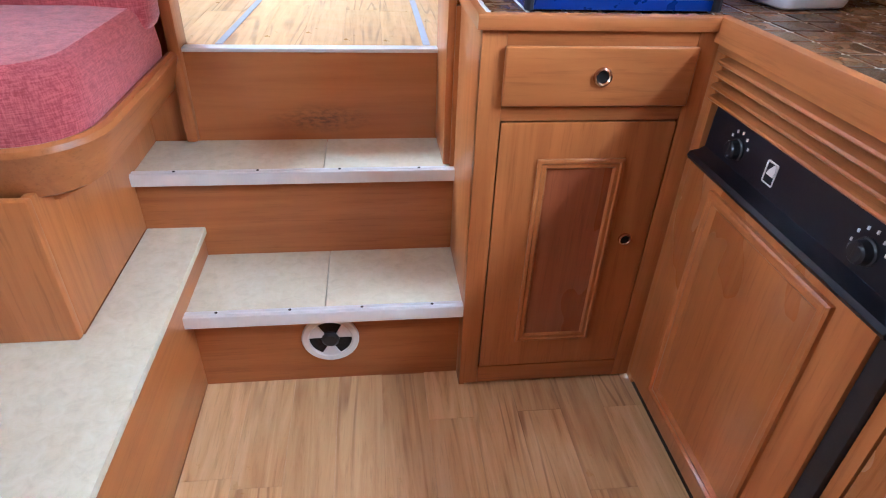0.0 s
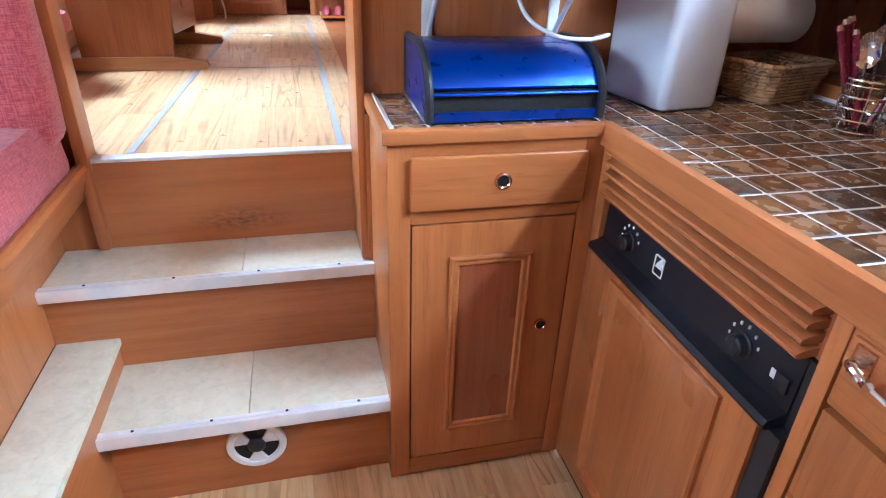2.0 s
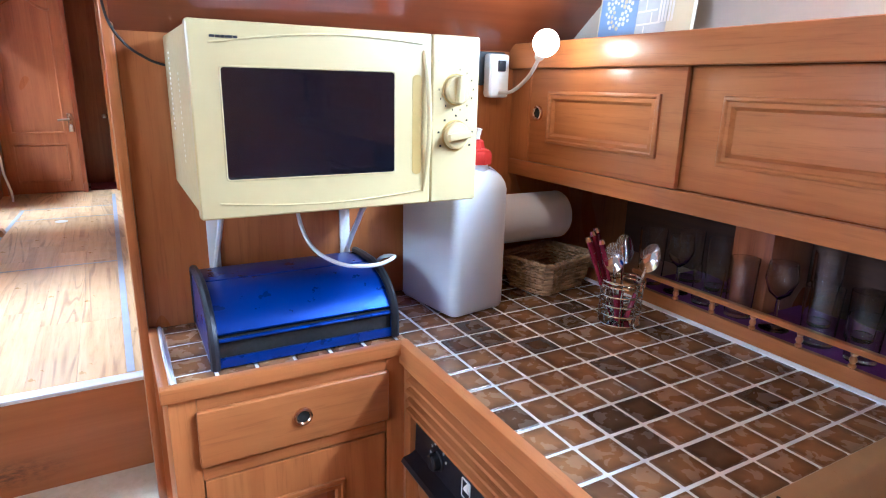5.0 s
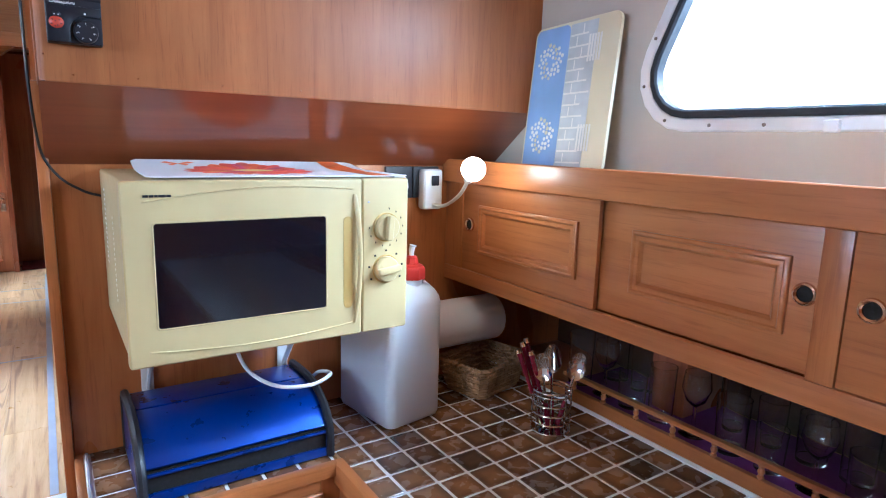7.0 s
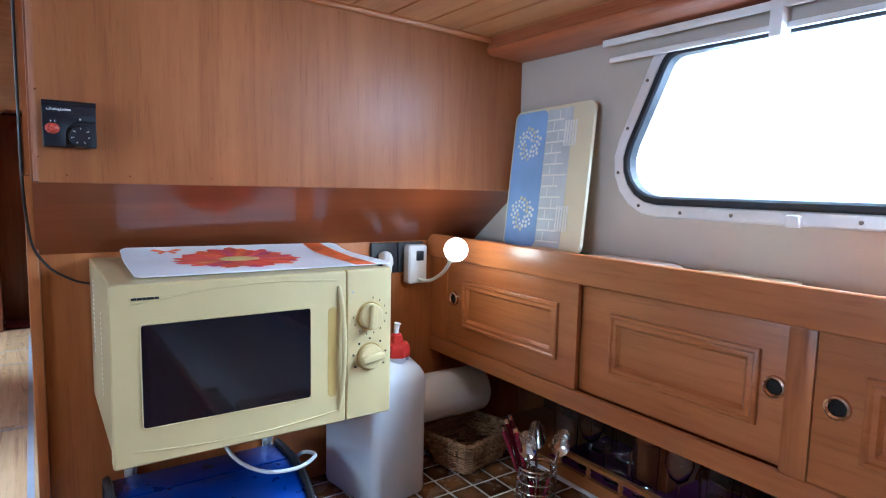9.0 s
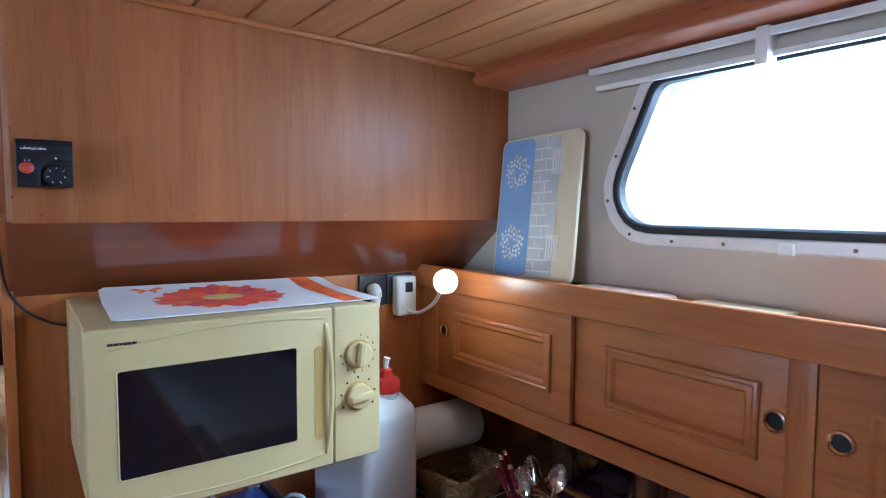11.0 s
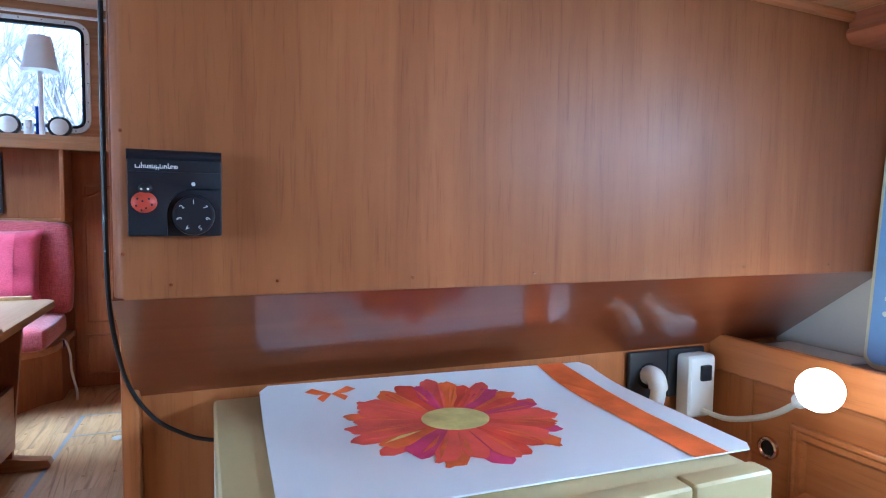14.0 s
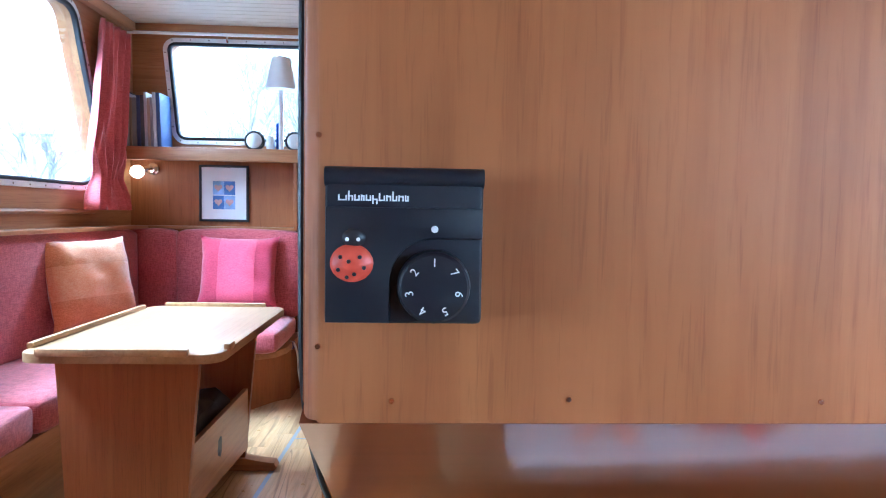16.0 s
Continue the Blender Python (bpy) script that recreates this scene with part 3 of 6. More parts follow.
for k in range(3):
    a = radians(-90 + 120 * k)
    bm = bmesh.new()
    pts = []
    for d, r in ((-26, 0.056), (-10, 0.057), (10, 0.057), (26, 0.056), (16, 0.02), (-16, 0.02)):
        pts.append((-0.119 + r * math.cos(a + radians(d)), 0.137 + r * math.sin(a + radians(d))))
    slab(bm, "y", 1.0338, 1.029, pts, 0.001)
    part("vent_blade", bm, WHITE, vent)
bm = bmesh.new()
lathe(bm, [(0.022, 0.0), (0.022, -0.006), (0.016, -0.011)], (-0.119, 1.033, 0.137), "y", 16)
part("vent_hub", bm, BLACK, vent)

# low side step that runs along the port side
plinth = thing("side_step", (-0.5, 0.9, 0), "low cream vinyl side step with cherry face", "step", kind="structure")
part("face", cube(-0.452, -0.436, -1.6, 1.285, 0.0, 0.322, 0.002), CHERRY_Y, plinth, "cherry face board")
bm = bmesh.new()
slab(bm, "z", 0.318, 0.336, [(-1.4, -1.6), (-0.428, -1.6), (-0.428, 1.273), (-0.432, 1.283), (-0.440, 1.287), (-0.57, 1.287), (-0.57, 0.855), (-1.4, 0.855)], 0.002)
part("top", bm, VINYL, plinth, "cream mottled vinyl top")
part("end", cube(-0.57, -0.437, 1.285, 1.30, 0.25, 0.318), CHERRY_X, plinth, soft=False)

# ---- port seat ----
seat = thing("bench_seat", (-0.8, 1.1, 0.336), "curved cherry bench base with a rounded rail", "bench")
part("side_panel", cube(-0.588, -0.57, 0.853, 1.45, 0.336, 0.64, 0.004), CHERRY, seat, "cherry side panel")
part("front_panel", cube(-1.40, -0.57, 0.835, 0.855, 0.336, 0.64, 0.006), CHERRY, seat, "cherry front panel")
path = [(-0.462, 1.45)] + [(-0.60 + 0.14 * math.cos(radians(a)), 0.98 - 0.14 * math.sin(radians(a))) for a in range(0, 91, 15)] + [(-1.40, 0.84)]


def seat_rail():
    bm = bmesh.new()
    sec = [(0.0, 0.712), (-0.004, 0.722), (-0.014, 0.726), (-0.026, 0.722), (-0.03, 0.71), (-0.09, 0.62), (-0.06, 0.612), (-0.03, 0.628)]
    loops = []
    for i, p in enumerate(path):
        a, b = Vector(path[max(i - 1, 0)]), Vector(path[min(i + 1, len(path) - 1)])
        d = (b - a).normalized()
        k = Vector((-d.y, d.x))
        loops.append([Vector((p[0] + k.x * o, p[1] + k.y * o, z)) for o, z in sec])
    return bridge(bm, loops, True, True)


part("rail", seat_rail(), CHERRY_Y, seat, "bent cherry rail with rounded top")
bm = bmesh.new()
slab(bm, "z", 0.60, 0.64, [(-0.53, 1.44), (-0.53, 0.98), (-0.56, 0.92), (-0.61, 0.90), (-1.39, 0.90), (-1.39, 1.44)])
part("seat_board", bm, CHERRY_X, seat, soft=False)


def round_cushion(outline, z0, z1, r):
    """A flat cushion over any convex outline, with rolled edges and a slight crown."""
    bm = bmesh.new()
    loops = []
    for k in range(7):
        a = radians(-90 + 30 * k)
        loops.append(on("z", (z0 + z1) / 2 + math.sin(a) * (z1 - z0) / 2, shrink(outline, r * (1 - math.cos(a)))))
    rim = shrink(outline, r)
    mid = sum((Vector(p) for p in rim), Vector((0, 0))) / len(rim)
    for f, rise in ((0.06, 0.002), (0.18, 0.005), (0.4, 0.008), (0.75, 0.010)):
        loops.append(on("z", z1 + rise, [tuple(Vector(p).lerp(mid, f)) for p in rim]))
    bridge(bm, loops, True, True)
    return bm


def dense(pts, step=0.03):
    out = []
    for i, p in enumerate(pts):
        a, b = Vector(p), Vector(pts[(i + 1) % len(pts)])
        n = max(1, int((b - a).length / step))
        out += [tuple(a.lerp(b, k / n)) for k in range(n)]
    return out


seat_pts = [(-0.488, 1.40), (-1.38, 1.40), (-1.38, 0.872)] + [(-0.61 + 0.122 * math.cos(radians(a)), 0.994 - 0.122 * math.sin(radians(a))) for a in range(90, -1, -15)]
whole("seat_cushion", round_cushion(dense(seat_pts), 0.644, 0.843, 0.028), PINK, "pink woven seat cushion on the curved bench", "cushion")
bm = bmesh.new()
cushion(bm, -1.38, -0.482, 1.325, 1.445, 0.785, 1.28, 0.030, 0.012)
whole("back_cushion", bm, PINK, "pink woven backrest cushion above the bench", "cushion")

# ---- galley cabinets ----
def ring_pull(parent, plane, base, sign, u, v, r=0.015):
    bm = bmesh.new()
    c = on(plane, base, [(u, v)])[0]
    lathe(bm, [(r * 0.68, 0), (r * 0.70, sign * 0.004), (r * 0.86, sign * 0.007), (r * 1.05, sign * 0.0055), (r * 1.1, 0)], c, plane, 20, False)
    pull = part("ring_pull", bm, BRASS, parent, "round copper finger pull")
    bm = bmesh.new()
    lathe(bm, [(r * 0.72, sign * 0.0008), (r * 0.4, sign * 0.0012)], c, plane, 20, True)
    part("hole", bm, DARK, pull)
    return pull


cabinet = thing("drawer_cabinet", (0.43, 1.1, 0), "cherry galley cabinet with one drawer over a panelled door", "cabinet")
part("side", cube(0.200, 0.214, 0.985, 1.278, 0.0, 0.9065, 0.002), CHERRY, cabinet, "cherry side panel")
for a in ((0.200, 0.246, 0.01, 0.868), (0.608, 0.650, 0.01, 0.868)):
    part("stile", cube(a[0], a[1], 0.980, 0.998, a[2], 0.9065, 0.002), CHERRY, cabinet)
for z0, z1 in ((0.01, 0.062), (0.716, 0.744), (0.854, 0.9065)):
    part("rail", cube(0.246, 0.6075, 0.9805, 0.998, z0, z1, 0.0015), CHERRY_X, cabinet)
part("drawer", cube(0.243, 0.610, 0.968, 0.9798, 0.748, 0.860, 0.005, 3), CHERRY_X, cabinet, "cherry drawer front with eased edges")
drawer = cabinet.children[-1]
ring_pull(drawer, "y", 0.968, -1, 0.430, 0.806, 0.0165)
part("door", cube(0.2485, 0.6055, 0.979, 0.998, 0.066, 0.7125, 0.0025), CHERRY, cabinet, "cherry door with a raised moulding")
door = cabinet.children[-1]
bm = bmesh.new()
moulding(bm, "y", 0.979, -1, 0.330, 0.513, 0.150, 0.636, PANEL_EDGE)
part("moulding", bm, CHERRY, door)
part("field", cube(0.352, 0.491, 0.9772, 0.9788, 0.172, 0.614), RED, door, "darker cherry field", soft=False)
ring_pull(door, "y", 0.979, -1, 0.553, 0.438, 0.0135)
part("plinth", cube(0.204, 0.66, 1.0, 1.02, 0.0, 0.04), DARK, cabinet, soft=False)

# counter edge and run below it
counter = thing("worktop", (0.95, 0.6, 0.86), "brown tiled worktop with white grout and cherry edging", "worktop")
part("base", cube(0.205, 0.66, 0.99, 1.279, 0.875, 0.9078), GROUT, counter, "white grout", soft=False)
part("base", cube(0.66, 1.2838, 0.328, 1.279, 0.875, 0.9078), GROUT, counter, "white grout", soft=False)
part("base", cube(0.66, 0.717, -1.6, 0.328, 0.875, 0.9078), GROUT, counter, "white grout", soft=False)
part("base", cube(1.21, 1.2838, -1.6, 0.328, 0.875, 0.9078), GROUT, counter, "white grout", soft=False)
part("base", cube(0.717, 1.21, -1.6, -0.16, 0.875, 0.9078), GROUT, counter, "white grout", soft=False)


def edging(p, q, width, z0, z1):
    """A cherry lipping with a rounded top edge from p to q; its outer side is on the right of the way."""
    bm = bmesh.new()
    p, q = Vector(p), Vector(q)
    d = (q - p).normalized()
    k = Vector((d.y, -d.x))
    sec = [(0, z0), (0.004, z0), (0.004, z1 - 0.006), (0.002, z1 - 0.001), (-0.003, z1 + 0.001), (-width, z1), (-width, z0)]
    loops = []
    for e, s in ((p, 0), (q, 1)):
        loops.append([Vector((e.x + k.x * o, e.y + k.y * o, z)) for o, z in sec])
    return bridge(bm, loops, True, True)


part("edging", edging((0.190, 0.976), (0.643, 0.976), 0.016, 0.887, 0.913), CHERRY_X, counter, "rounded cherry lipping")
part("edging", edging((0.194, 1.279), (0.194, 0.976), 0.012, 0.887, 0.913), CHERRY_Y, counter, "rounded cherry lipping")
part("edging", edging((0.641, 0.990), (0.641, -1.6), 0.018, 0.868, 0.913), CHERRY_Y, counter, "worn rounded cherry lipping")
bm = bmesh.new()
tube(bm, [(1.2815, -1.0, 0.911), (1.2815, 1.278, 0.911)], 0.0065, 6)
part("sealant", bm, WHITE, counter, "white sealant line")
bm = bmesh.new()
tube(bm, [(0.211, 0.985, 0.909), (0.209, 1.12, 0.910), (0.212, 1.278, 0.909)], 0.0045, 6)
part("sealant", bm, WHITE, counter, "uneven white sealant line")

# cooker unit
oven_unit = thing("oven_housing", (0.66, 0.65, 0), "cherry housing round the built-in oven", "cabinet")
part("apron", cube(0.6485, 0.668, -1.6, 0.982, 0.852, 0.868, 0.001), CHERRY_Y, oven_unit)
part("post", cube(0.648, 0.668, 0.948, 0.980, 0.01, 0.852, 0.002), CHERRY, oven_unit)
part("post", cube(0.6485, 0.668, 0.355, 0.3795, 0.01, 0.852, 0.002), CHERRY, oven_unit)
# dark strip added to block light leaking through under the oven
part("plinth", cube(0.656, 0.664, 0.36, 0.975, -0.004, 0.048), DARK, oven_unit, soft=False)
part("backing", cube(0.672, 0.682, 0.38, 0.948, 0.7655, 0.852), RED, oven_unit, soft=False)
for k in range(4):
    z = 0.848 - 0.0222 * k
    bm = bmesh.new()
    sec = [(0.674, z + 0.002), (0.646, z - 0.002), (0.639, z - 0.005), (0.637, z - 0.009), (0.640, z - 0.0125), (0.646, z - 0.0135), (0.674, z - 0.0125)]
    bridge(bm, [[Vector((x, y, v)) for x, v in sec] for y in (0.402, 0.950)], True, True)
    part("louvre", bm, CHERRY_Y, oven_unit, "sloping cherry vent louvre")

oven = thing("oven", (0.66, 0.68, 0.04), "built-in oven with black control strip and cherry-faced door", "oven")
part("body", cube(0.6648, 1.2, 0.381, 0.946, 0.042, 0.764, 0.002), BLACK, oven)
bm = bmesh.new()
sec = [(0.672, 0.762), (0.664, 0.762), (0.662, 0.735), (0.660, 0.674), (0.650, 0.668), (0.632, 0.664), (0.627, 0.656), (0.631, 0.648), (0.672, 0.648)]
bridge(bm, [[Vector((x, y, z)) for x, z in sec] for y in (0.402, 0.948)], True, True)
strip = part("control_strip", bm, NAVY, oven, "black control strip with a moulded grip")


def oven_knob(y):
    bm = bmesh.new()
    lathe(bm, [(0.021, 0.002), (0.021, -0.004), (0.018, -0.006), (0.0165, -0.018), (0.013, -0.021)], (0.662, y, 0.710), "x", 20)
    knob = part("knob", bm, BLACK, strip, "black round oven knob")
    part("pointer", cube(0.6405, 0.645, y - 0.0025, y + 0.0025, 0.702, 0.727, 0.001), BLACK, knob)
    for k in range(6):
        a = radians(20 + 32 * k)
        p = (y - 0.031 * math.cos(a), 0.712 + 0.031 * math.sin(a))
        part("mark", cube(0.6595, 0.6622, p[0] - 0.0014, p[0] + 0.0014, p[1] - 0.0026, p[1] + 0.0026), WHITE, strip, soft=False)


oven_knob(0.846)
oven_knob(0.509)
bm = bmesh.new()
ring(bm, "x", 0.662, 0.6598, rounded(0.727, 0.757, 0.693, 0.733, 0.003, 2), 0.0025)
part("emblem_frame", bm, WHITE, strip, "white printed emblem")
bm = bmesh.new()
slab(bm, "x", 0.662, 0.6600, [(0.752, 0.709), (0.732, 0.709), (0.732, 0.729), (0.738, 0.729), (0.748, 0.717)])
part("emblem", bm, WHITE, strip, soft=False)
part("symbol", cube(0.6595, 0.662, 0.428, 0.448, 0.702, 0.716), WHITE, strip, soft=False)
part("switch", cube(0.655, 0.664, 0.412, 0.436, 0.695, 0.722, 0.002), BLACK, strip)
door = part("door", cube(0.634, 0.660, 0.416, 0.940, 0.050, 0.648, 0.003), CHERRY, oven, "cherry-faced oven door")
part("side_trim", cube(0.640, 0.6645, 0.381, 0.4145, 0.045, 0.6475, 0.002), BLACK, oven, "black edge strip")
bm = bmesh.new()
moulding(bm, "x", 0.634, -1, 0.487, 0.838, 0.105, 0.633, [(0, 0), (0, 0.008), (0.004, 0.011), (0.010, 0.011), (0.014, 0.006), (0.020, 0.008), (0.025, 0.003), (0.028, 0)])
part("moulding", bm, CHERRY, door)

sink_unit = thing("sink_cabinet", (0.66, -0.3, 0), "cherry cabinet below the sink with metal latch", "cabinet")
part("body", cube(0.668, 1.25, -1.6, 0.354, 0.0, 0.80), CHERRY, sink_unit, soft=False)
part("rail", cube(0.650, 0.668, -1.6, 0.354, 0.80, 0.852, 0.001), CHERRY_Y, sink_unit)
part("door", cube(0.644, 0.666, -0.35, 0.348, 0.05, 0.735, 0.003), CHERRY, sink_unit, "plain cherry door")
part("flap", cube(0.644, 0.666, -0.35, 0.348, 0.745, 0.846, 0.003), CHERRY_Y, sink_unit, "cherry drop front")
flap = sink_unit.children[-1]
latch = part("latch_plate", cube(0.640, 0.6445, 0.312, 0.338, 0.800, 0.842, 0.001), BRASS, flap, "dark metal latch")
bm = bmesh.new()
tube(bm, [(0.642, 0.325, 0.823), (0.622, 0.322, 0.825), (0.614, 0.290, 0.822)], [0.007, 0.006, 0.008], 10)
part("latch_knob", bm, CHROME, latch)

bm = bmesh.new()
tube(bm, [(0.622, 0.322, 0.818), (0.628, 0.26, 0.808), (0.632, 0.12, 0.790), (0.634, -0.05, 0.772)], 0.0026, 6)
whole("hanging_cord", bm, WHITE, "thin pale cord looped over the cupboard latch", "cord")

# sink
sink = thing("kitchen_sink", (0.98, 0.1, 0.91), "tan composite kitchen sink with a wide rim", "sink")
bm = bmesh.new()
o = rounded(0.716, 1.212, -0.16, 0.330, 0.030, 6)
loops = [on("z", 0.906, o), on("z", 0.915, o), on("z", 0.919, shrink(o, 0.004)), on("z", 0.919, shrink(o, 0.014)), on("z", 0.917, shrink(o, 0.030))]
inner = rounded(0.754, 1.17, -0.12, 0.296, 0.09, 6)
loops += [on("z", 0.915, inner), on("z", 0.908, shrink(inner, 0.008)), on("z", 0.86, shrink(inner, 0.020)), on("z", 0.77, shrink(inner, 0.034)), on("z", 0.755, shrink(inner, 0.06)), on("z", 0.752, shrink(inner, 0.085))]
bridge(bm, loops, False, True)
part("basin", bm, SINK, sink)
bm = bmesh.new()
lathe(bm, [(0.032, 0.0015), (0.030, 0.004), (0.020, 0.002)], (0.985, 0.1, 0.752), "z", 20)
part("drain", bm, CHROME, sink, "steel drain")
bm = bmesh.new()
lathe(bm, [(0.003, 0), (0.003, 0.0008)], (0.868, 0.317, 0.9185), "z", 8)
part("tap_hole", bm, DARK, sink)

# ---- cupboards over the worktop ----
shelf_unit = thing("wall_cupboard", (1.2, 0.4, 1.21), "long cherry wall cupboard with sliding doors", "cupboard")
part("floor_board", cube(1.10, 1.56, -1.6, 1.279, 1.205, 1.222, 0.001), CHERRY_Y, shelf_unit)
part("top_board", cube(1.09, 1.249, -1.6, 1.279, 1.470, 1.502, 0.001), CHERRY_Y, shelf_unit, "cherry shelf top")
part("front_lip", cube(1.083, 1.0985, -1.6, 1.279, 1.466, 1.527, 0.005, 3), CHERRY_Y, shelf_unit, "raised cherry shelf lip")
part("lower_rail", cube(1.0965, 1.112, -1.6, 1.279, 1.198, 1.238, 0.003), CHERRY_Y, shelf_unit, "cherry track rail")
part("end_stile", cube(1.098, 1.114, 1.20, 1.279, 1.238, 1.466, 0.002), CHERRY, shelf_unit)
for y0, y1 in ((0.280, 0.319),):
    part("stile", cube(1.098, 1.116, y0, y1, 1.238, 1.466, 0.002), CHERRY, shelf_unit)
part("backing", cube(1.145, 1.15, -1.6, 1.279, 1.222, 1.47), RED, shelf_unit, soft=False)


def sliding_door(x, y0, y1, pull_y, py0, py1):
    bm = cube(x, x + 0.012, y0, y1, 1.239, 1.4655, 0.002)
    d = part("sliding_door", bm, CHERRY_Y, shelf_unit, "cherry sliding door with raised moulding")
    bm = bmesh.new()
    moulding(bm, "x", x, -1, py0, py1, 1.292, 1.415, PANEL_EDGE)
    part("moulding", bm, CHERRY_Y, d)
    ring_pull(d, "x", x, -1, pull_y, 1.361, 0.0165)


sliding_door(1.1005, 0.734, 1.199, 1.166, 0.786, 1.126)
sliding_door(1.1165, 0.32, 0.75, 0.341, 0.365, 0.659)
sliding_door(1.1005, -0.42, 0.279, 0.247, -0.30, 0.214)
sliding_door(1.1165, -1.2, -0.40, -0.43, -1.1, -0.5)

# recess below the cupboard with a fiddle rail
recess = thing("glass_shelf", (1.4, 0.5, 0.91), "dark recessed glass shelf with a spindled fiddle rail", "shelf")
part("board", cube(1.2995, 1.56, -1.6, 1.279, 0.92, 0.936, 0.001), CHERRY_Y, recess, "cherry shelf board")
part("mat", cube(1.301, 1.545, -1.0, 1.0, 0.9365, 0.941, 0.001), PURPLE, recess, "purple felt mat")
part("base_strip", cube(1.284, 1.299, -1.6, 1.25, 0.908, 0.947, 0.003), CHERRY_Y, recess)
part("hand_rail", cube(1.283, 1.300, -1.6, 0.98, 0.976, 0.988, 0.004), CHERRY_Y, recess)
# the upright gets darker wood too, for the shade under the cupboard
part("divider", cube(1.40, 1.555, 0.700, 0.795, 0.937, 1.204, 0.002), RED, recess, "cherry upright under the cupboard")
bm = bmesh.new()
lathe(bm, [(0.0045, 0.945), (0.0068, 0.949), (0.0068, 0.952), (0.0042, 0.955), (0.0068, 0.960), (0.0068, 0.964), (0.0042, 0.969), (0.0066, 0.972), (0.0045, 0.978)], (0, 0, 0), "z", 10)
spindle = mesh_of("spindle", bm)
smooth(spindle)
spindle.materials.append(CHERRY)
for k in range(14):
    ob = new("spindle", spindle)
    ob.location = (1.2915, 0.9455 - 0.0983 * k, 0)
    ob.parent = recess
    ob.matrix_parent_inverse = Matrix.Translation(recess.location).inverted()

# ---- microwave ----
micro = thing("microwave_oven", (0.51, 1.07, 1.22), "yellowed cream microwave oven on white wall brackets", "microwave")
MX0, MX1, MY0, MY1, MZ0, MZ1 = 0.268, 0.739, 0.870, 1.258, 1.222, 1.503
part("body", cube(MX0 + 0.004, MX1 - 0.004, MY0 + 0.02, MY1, MZ0 + 0.002, MZ1 - 0.002, 0.006, 3), CREAM, micro, "cream steel case")
xs = 0.646
door = part("door", cube(MX0, xs - 0.0012, MY0, MY0 + 0.026, MZ0, MZ1, 0.006, 3), CREAM, micro, "cream plastic door")
bm = bmesh.new()
ring(bm, "y", MY0 + 0.0005, MY0 - 0.0016, rounded(0.307, 0.579, 1.278, 1.443, 0.006, 3), 0.003, 0.001)
part("window_frame", bm, CREAM, door)
bm = bmesh.new()
slab(bm, "y", MY0 + 0.0005, MY0 - 0.0008, rounded(0.310, 0.576, 1.281, 1.440, 0.004, 3))
part("door_window", bm, DARK_GLASS, door, "black door window")


def arc_ridge(z0, z1, bow, h=0.0025):
    """A raised line that curves over the door."""
    pts = []
    for i in range(15):
        t = i / 14
        pts.append((0.296 + t * 0.33, MY0 - h * 0.2, z0 + (z1 - z0) * t + bow * math.sin(math.pi * t)))
    bm = bmesh.new()
    tube(bm, pts, 0.0015, 6, 1)
    return bm


part("crest", arc_ridge(1.472, 1.486, 0.012), CREAM, door)
part("crest", arc_ridge(1.246, 1.246, -0.010), CREAM, door)
# flat slab; only its darker cream gives the slot's shaded depth
bm = bmesh.new()
slab(bm, "y", MY0 + 0.0004, MY0 - 0.0007, rounded(0.609, 0.626, 1.274, 1.438, 0.0084, 5))
grip = part("handle_recess", bm, CREAM_DARK, door, "flat grip slot with its shade as deeper cream")
bm = bmesh.new()
tube(bm, [(0.631, MY0 + 0.001, 1.245), (0.635, MY0 - 0.006, 1.29), (0.637, MY0 - 0.009, 1.36), (0.635, MY0 - 0.006, 1.43), (0.630, MY0 + 0.001, 1.476)], [0.003, 0.0042, 0.0045, 0.0042, 0.003], 12)
part("handle", bm, CREAM, door, "bowed vertical handle")
for k, (a, b) in enumerate(((0, 8), (9, 16), (17, 22), (23, 34), (35, 42))):
    part("badge", cube(0.298 + a * 0.0009, 0.298 + b * 0.0009, MY0 - 0.0012, MY0 + 0.001, 1.4790, 1.4825), BLACK, door, "dark lettered badge" if k == 0 else "", soft=False)
panel = part("control_panel", cube(xs, MX1, MY0 + 0.001, MY0 + 0.026, MZ0, MZ1, 0.006, 3), CREAM, micro, "cream control panel")


def micro_knob(z, turn):
    c = Vector((0.693, MY0 + 0.001, z))
    bm = bmesh.new()
    ring(bm, "y", c.y, c.y - 0.0022, rounded(c.x - 0.027, c.x + 0.027, z - 0.027, z + 0.027, 0.0269, 8), 0.003, 0.001)
    part("dial_ring", bm, CREAM_DARK, panel)
    bm = bmesh.new()
    lathe(bm, [(0.024, 0), (0.0235, -0.008), (0.021, -0.011), (0.010, -0.012)], c, "y", 24)
    knob = part("knob", bm, CREAM, panel, "round cream timer knob")
    bm = cube(-0.0062, 0.0062, -0.022, -0.010, -0.0225, 0.0225, 0.004, 3)
    bmesh.ops.transform(bm, matrix=Matrix.Translation(c) @ pose(0, 0, 0, 0, turn, 0), verts=bm.verts)
    part("grip", bm, CREAM, knob)
    for k in range(11 if z > 1.38 else 7):
        a = radians(80 - 26 * k) if z > 1.38 else radians(210 - 40 * k)
        p = (c.x + 0.034 * math.cos(a), z + 0.034 * math.sin(a))
        s = 0.0006 if z > 1.38 else 0.0016
        part("mark", cube(p[0] - s, p[0] + s, MY0 - 0.0003, MY0 + 0.002, p[1] - 0.0016, p[1] + 0.0016), DARK, panel, soft=False)


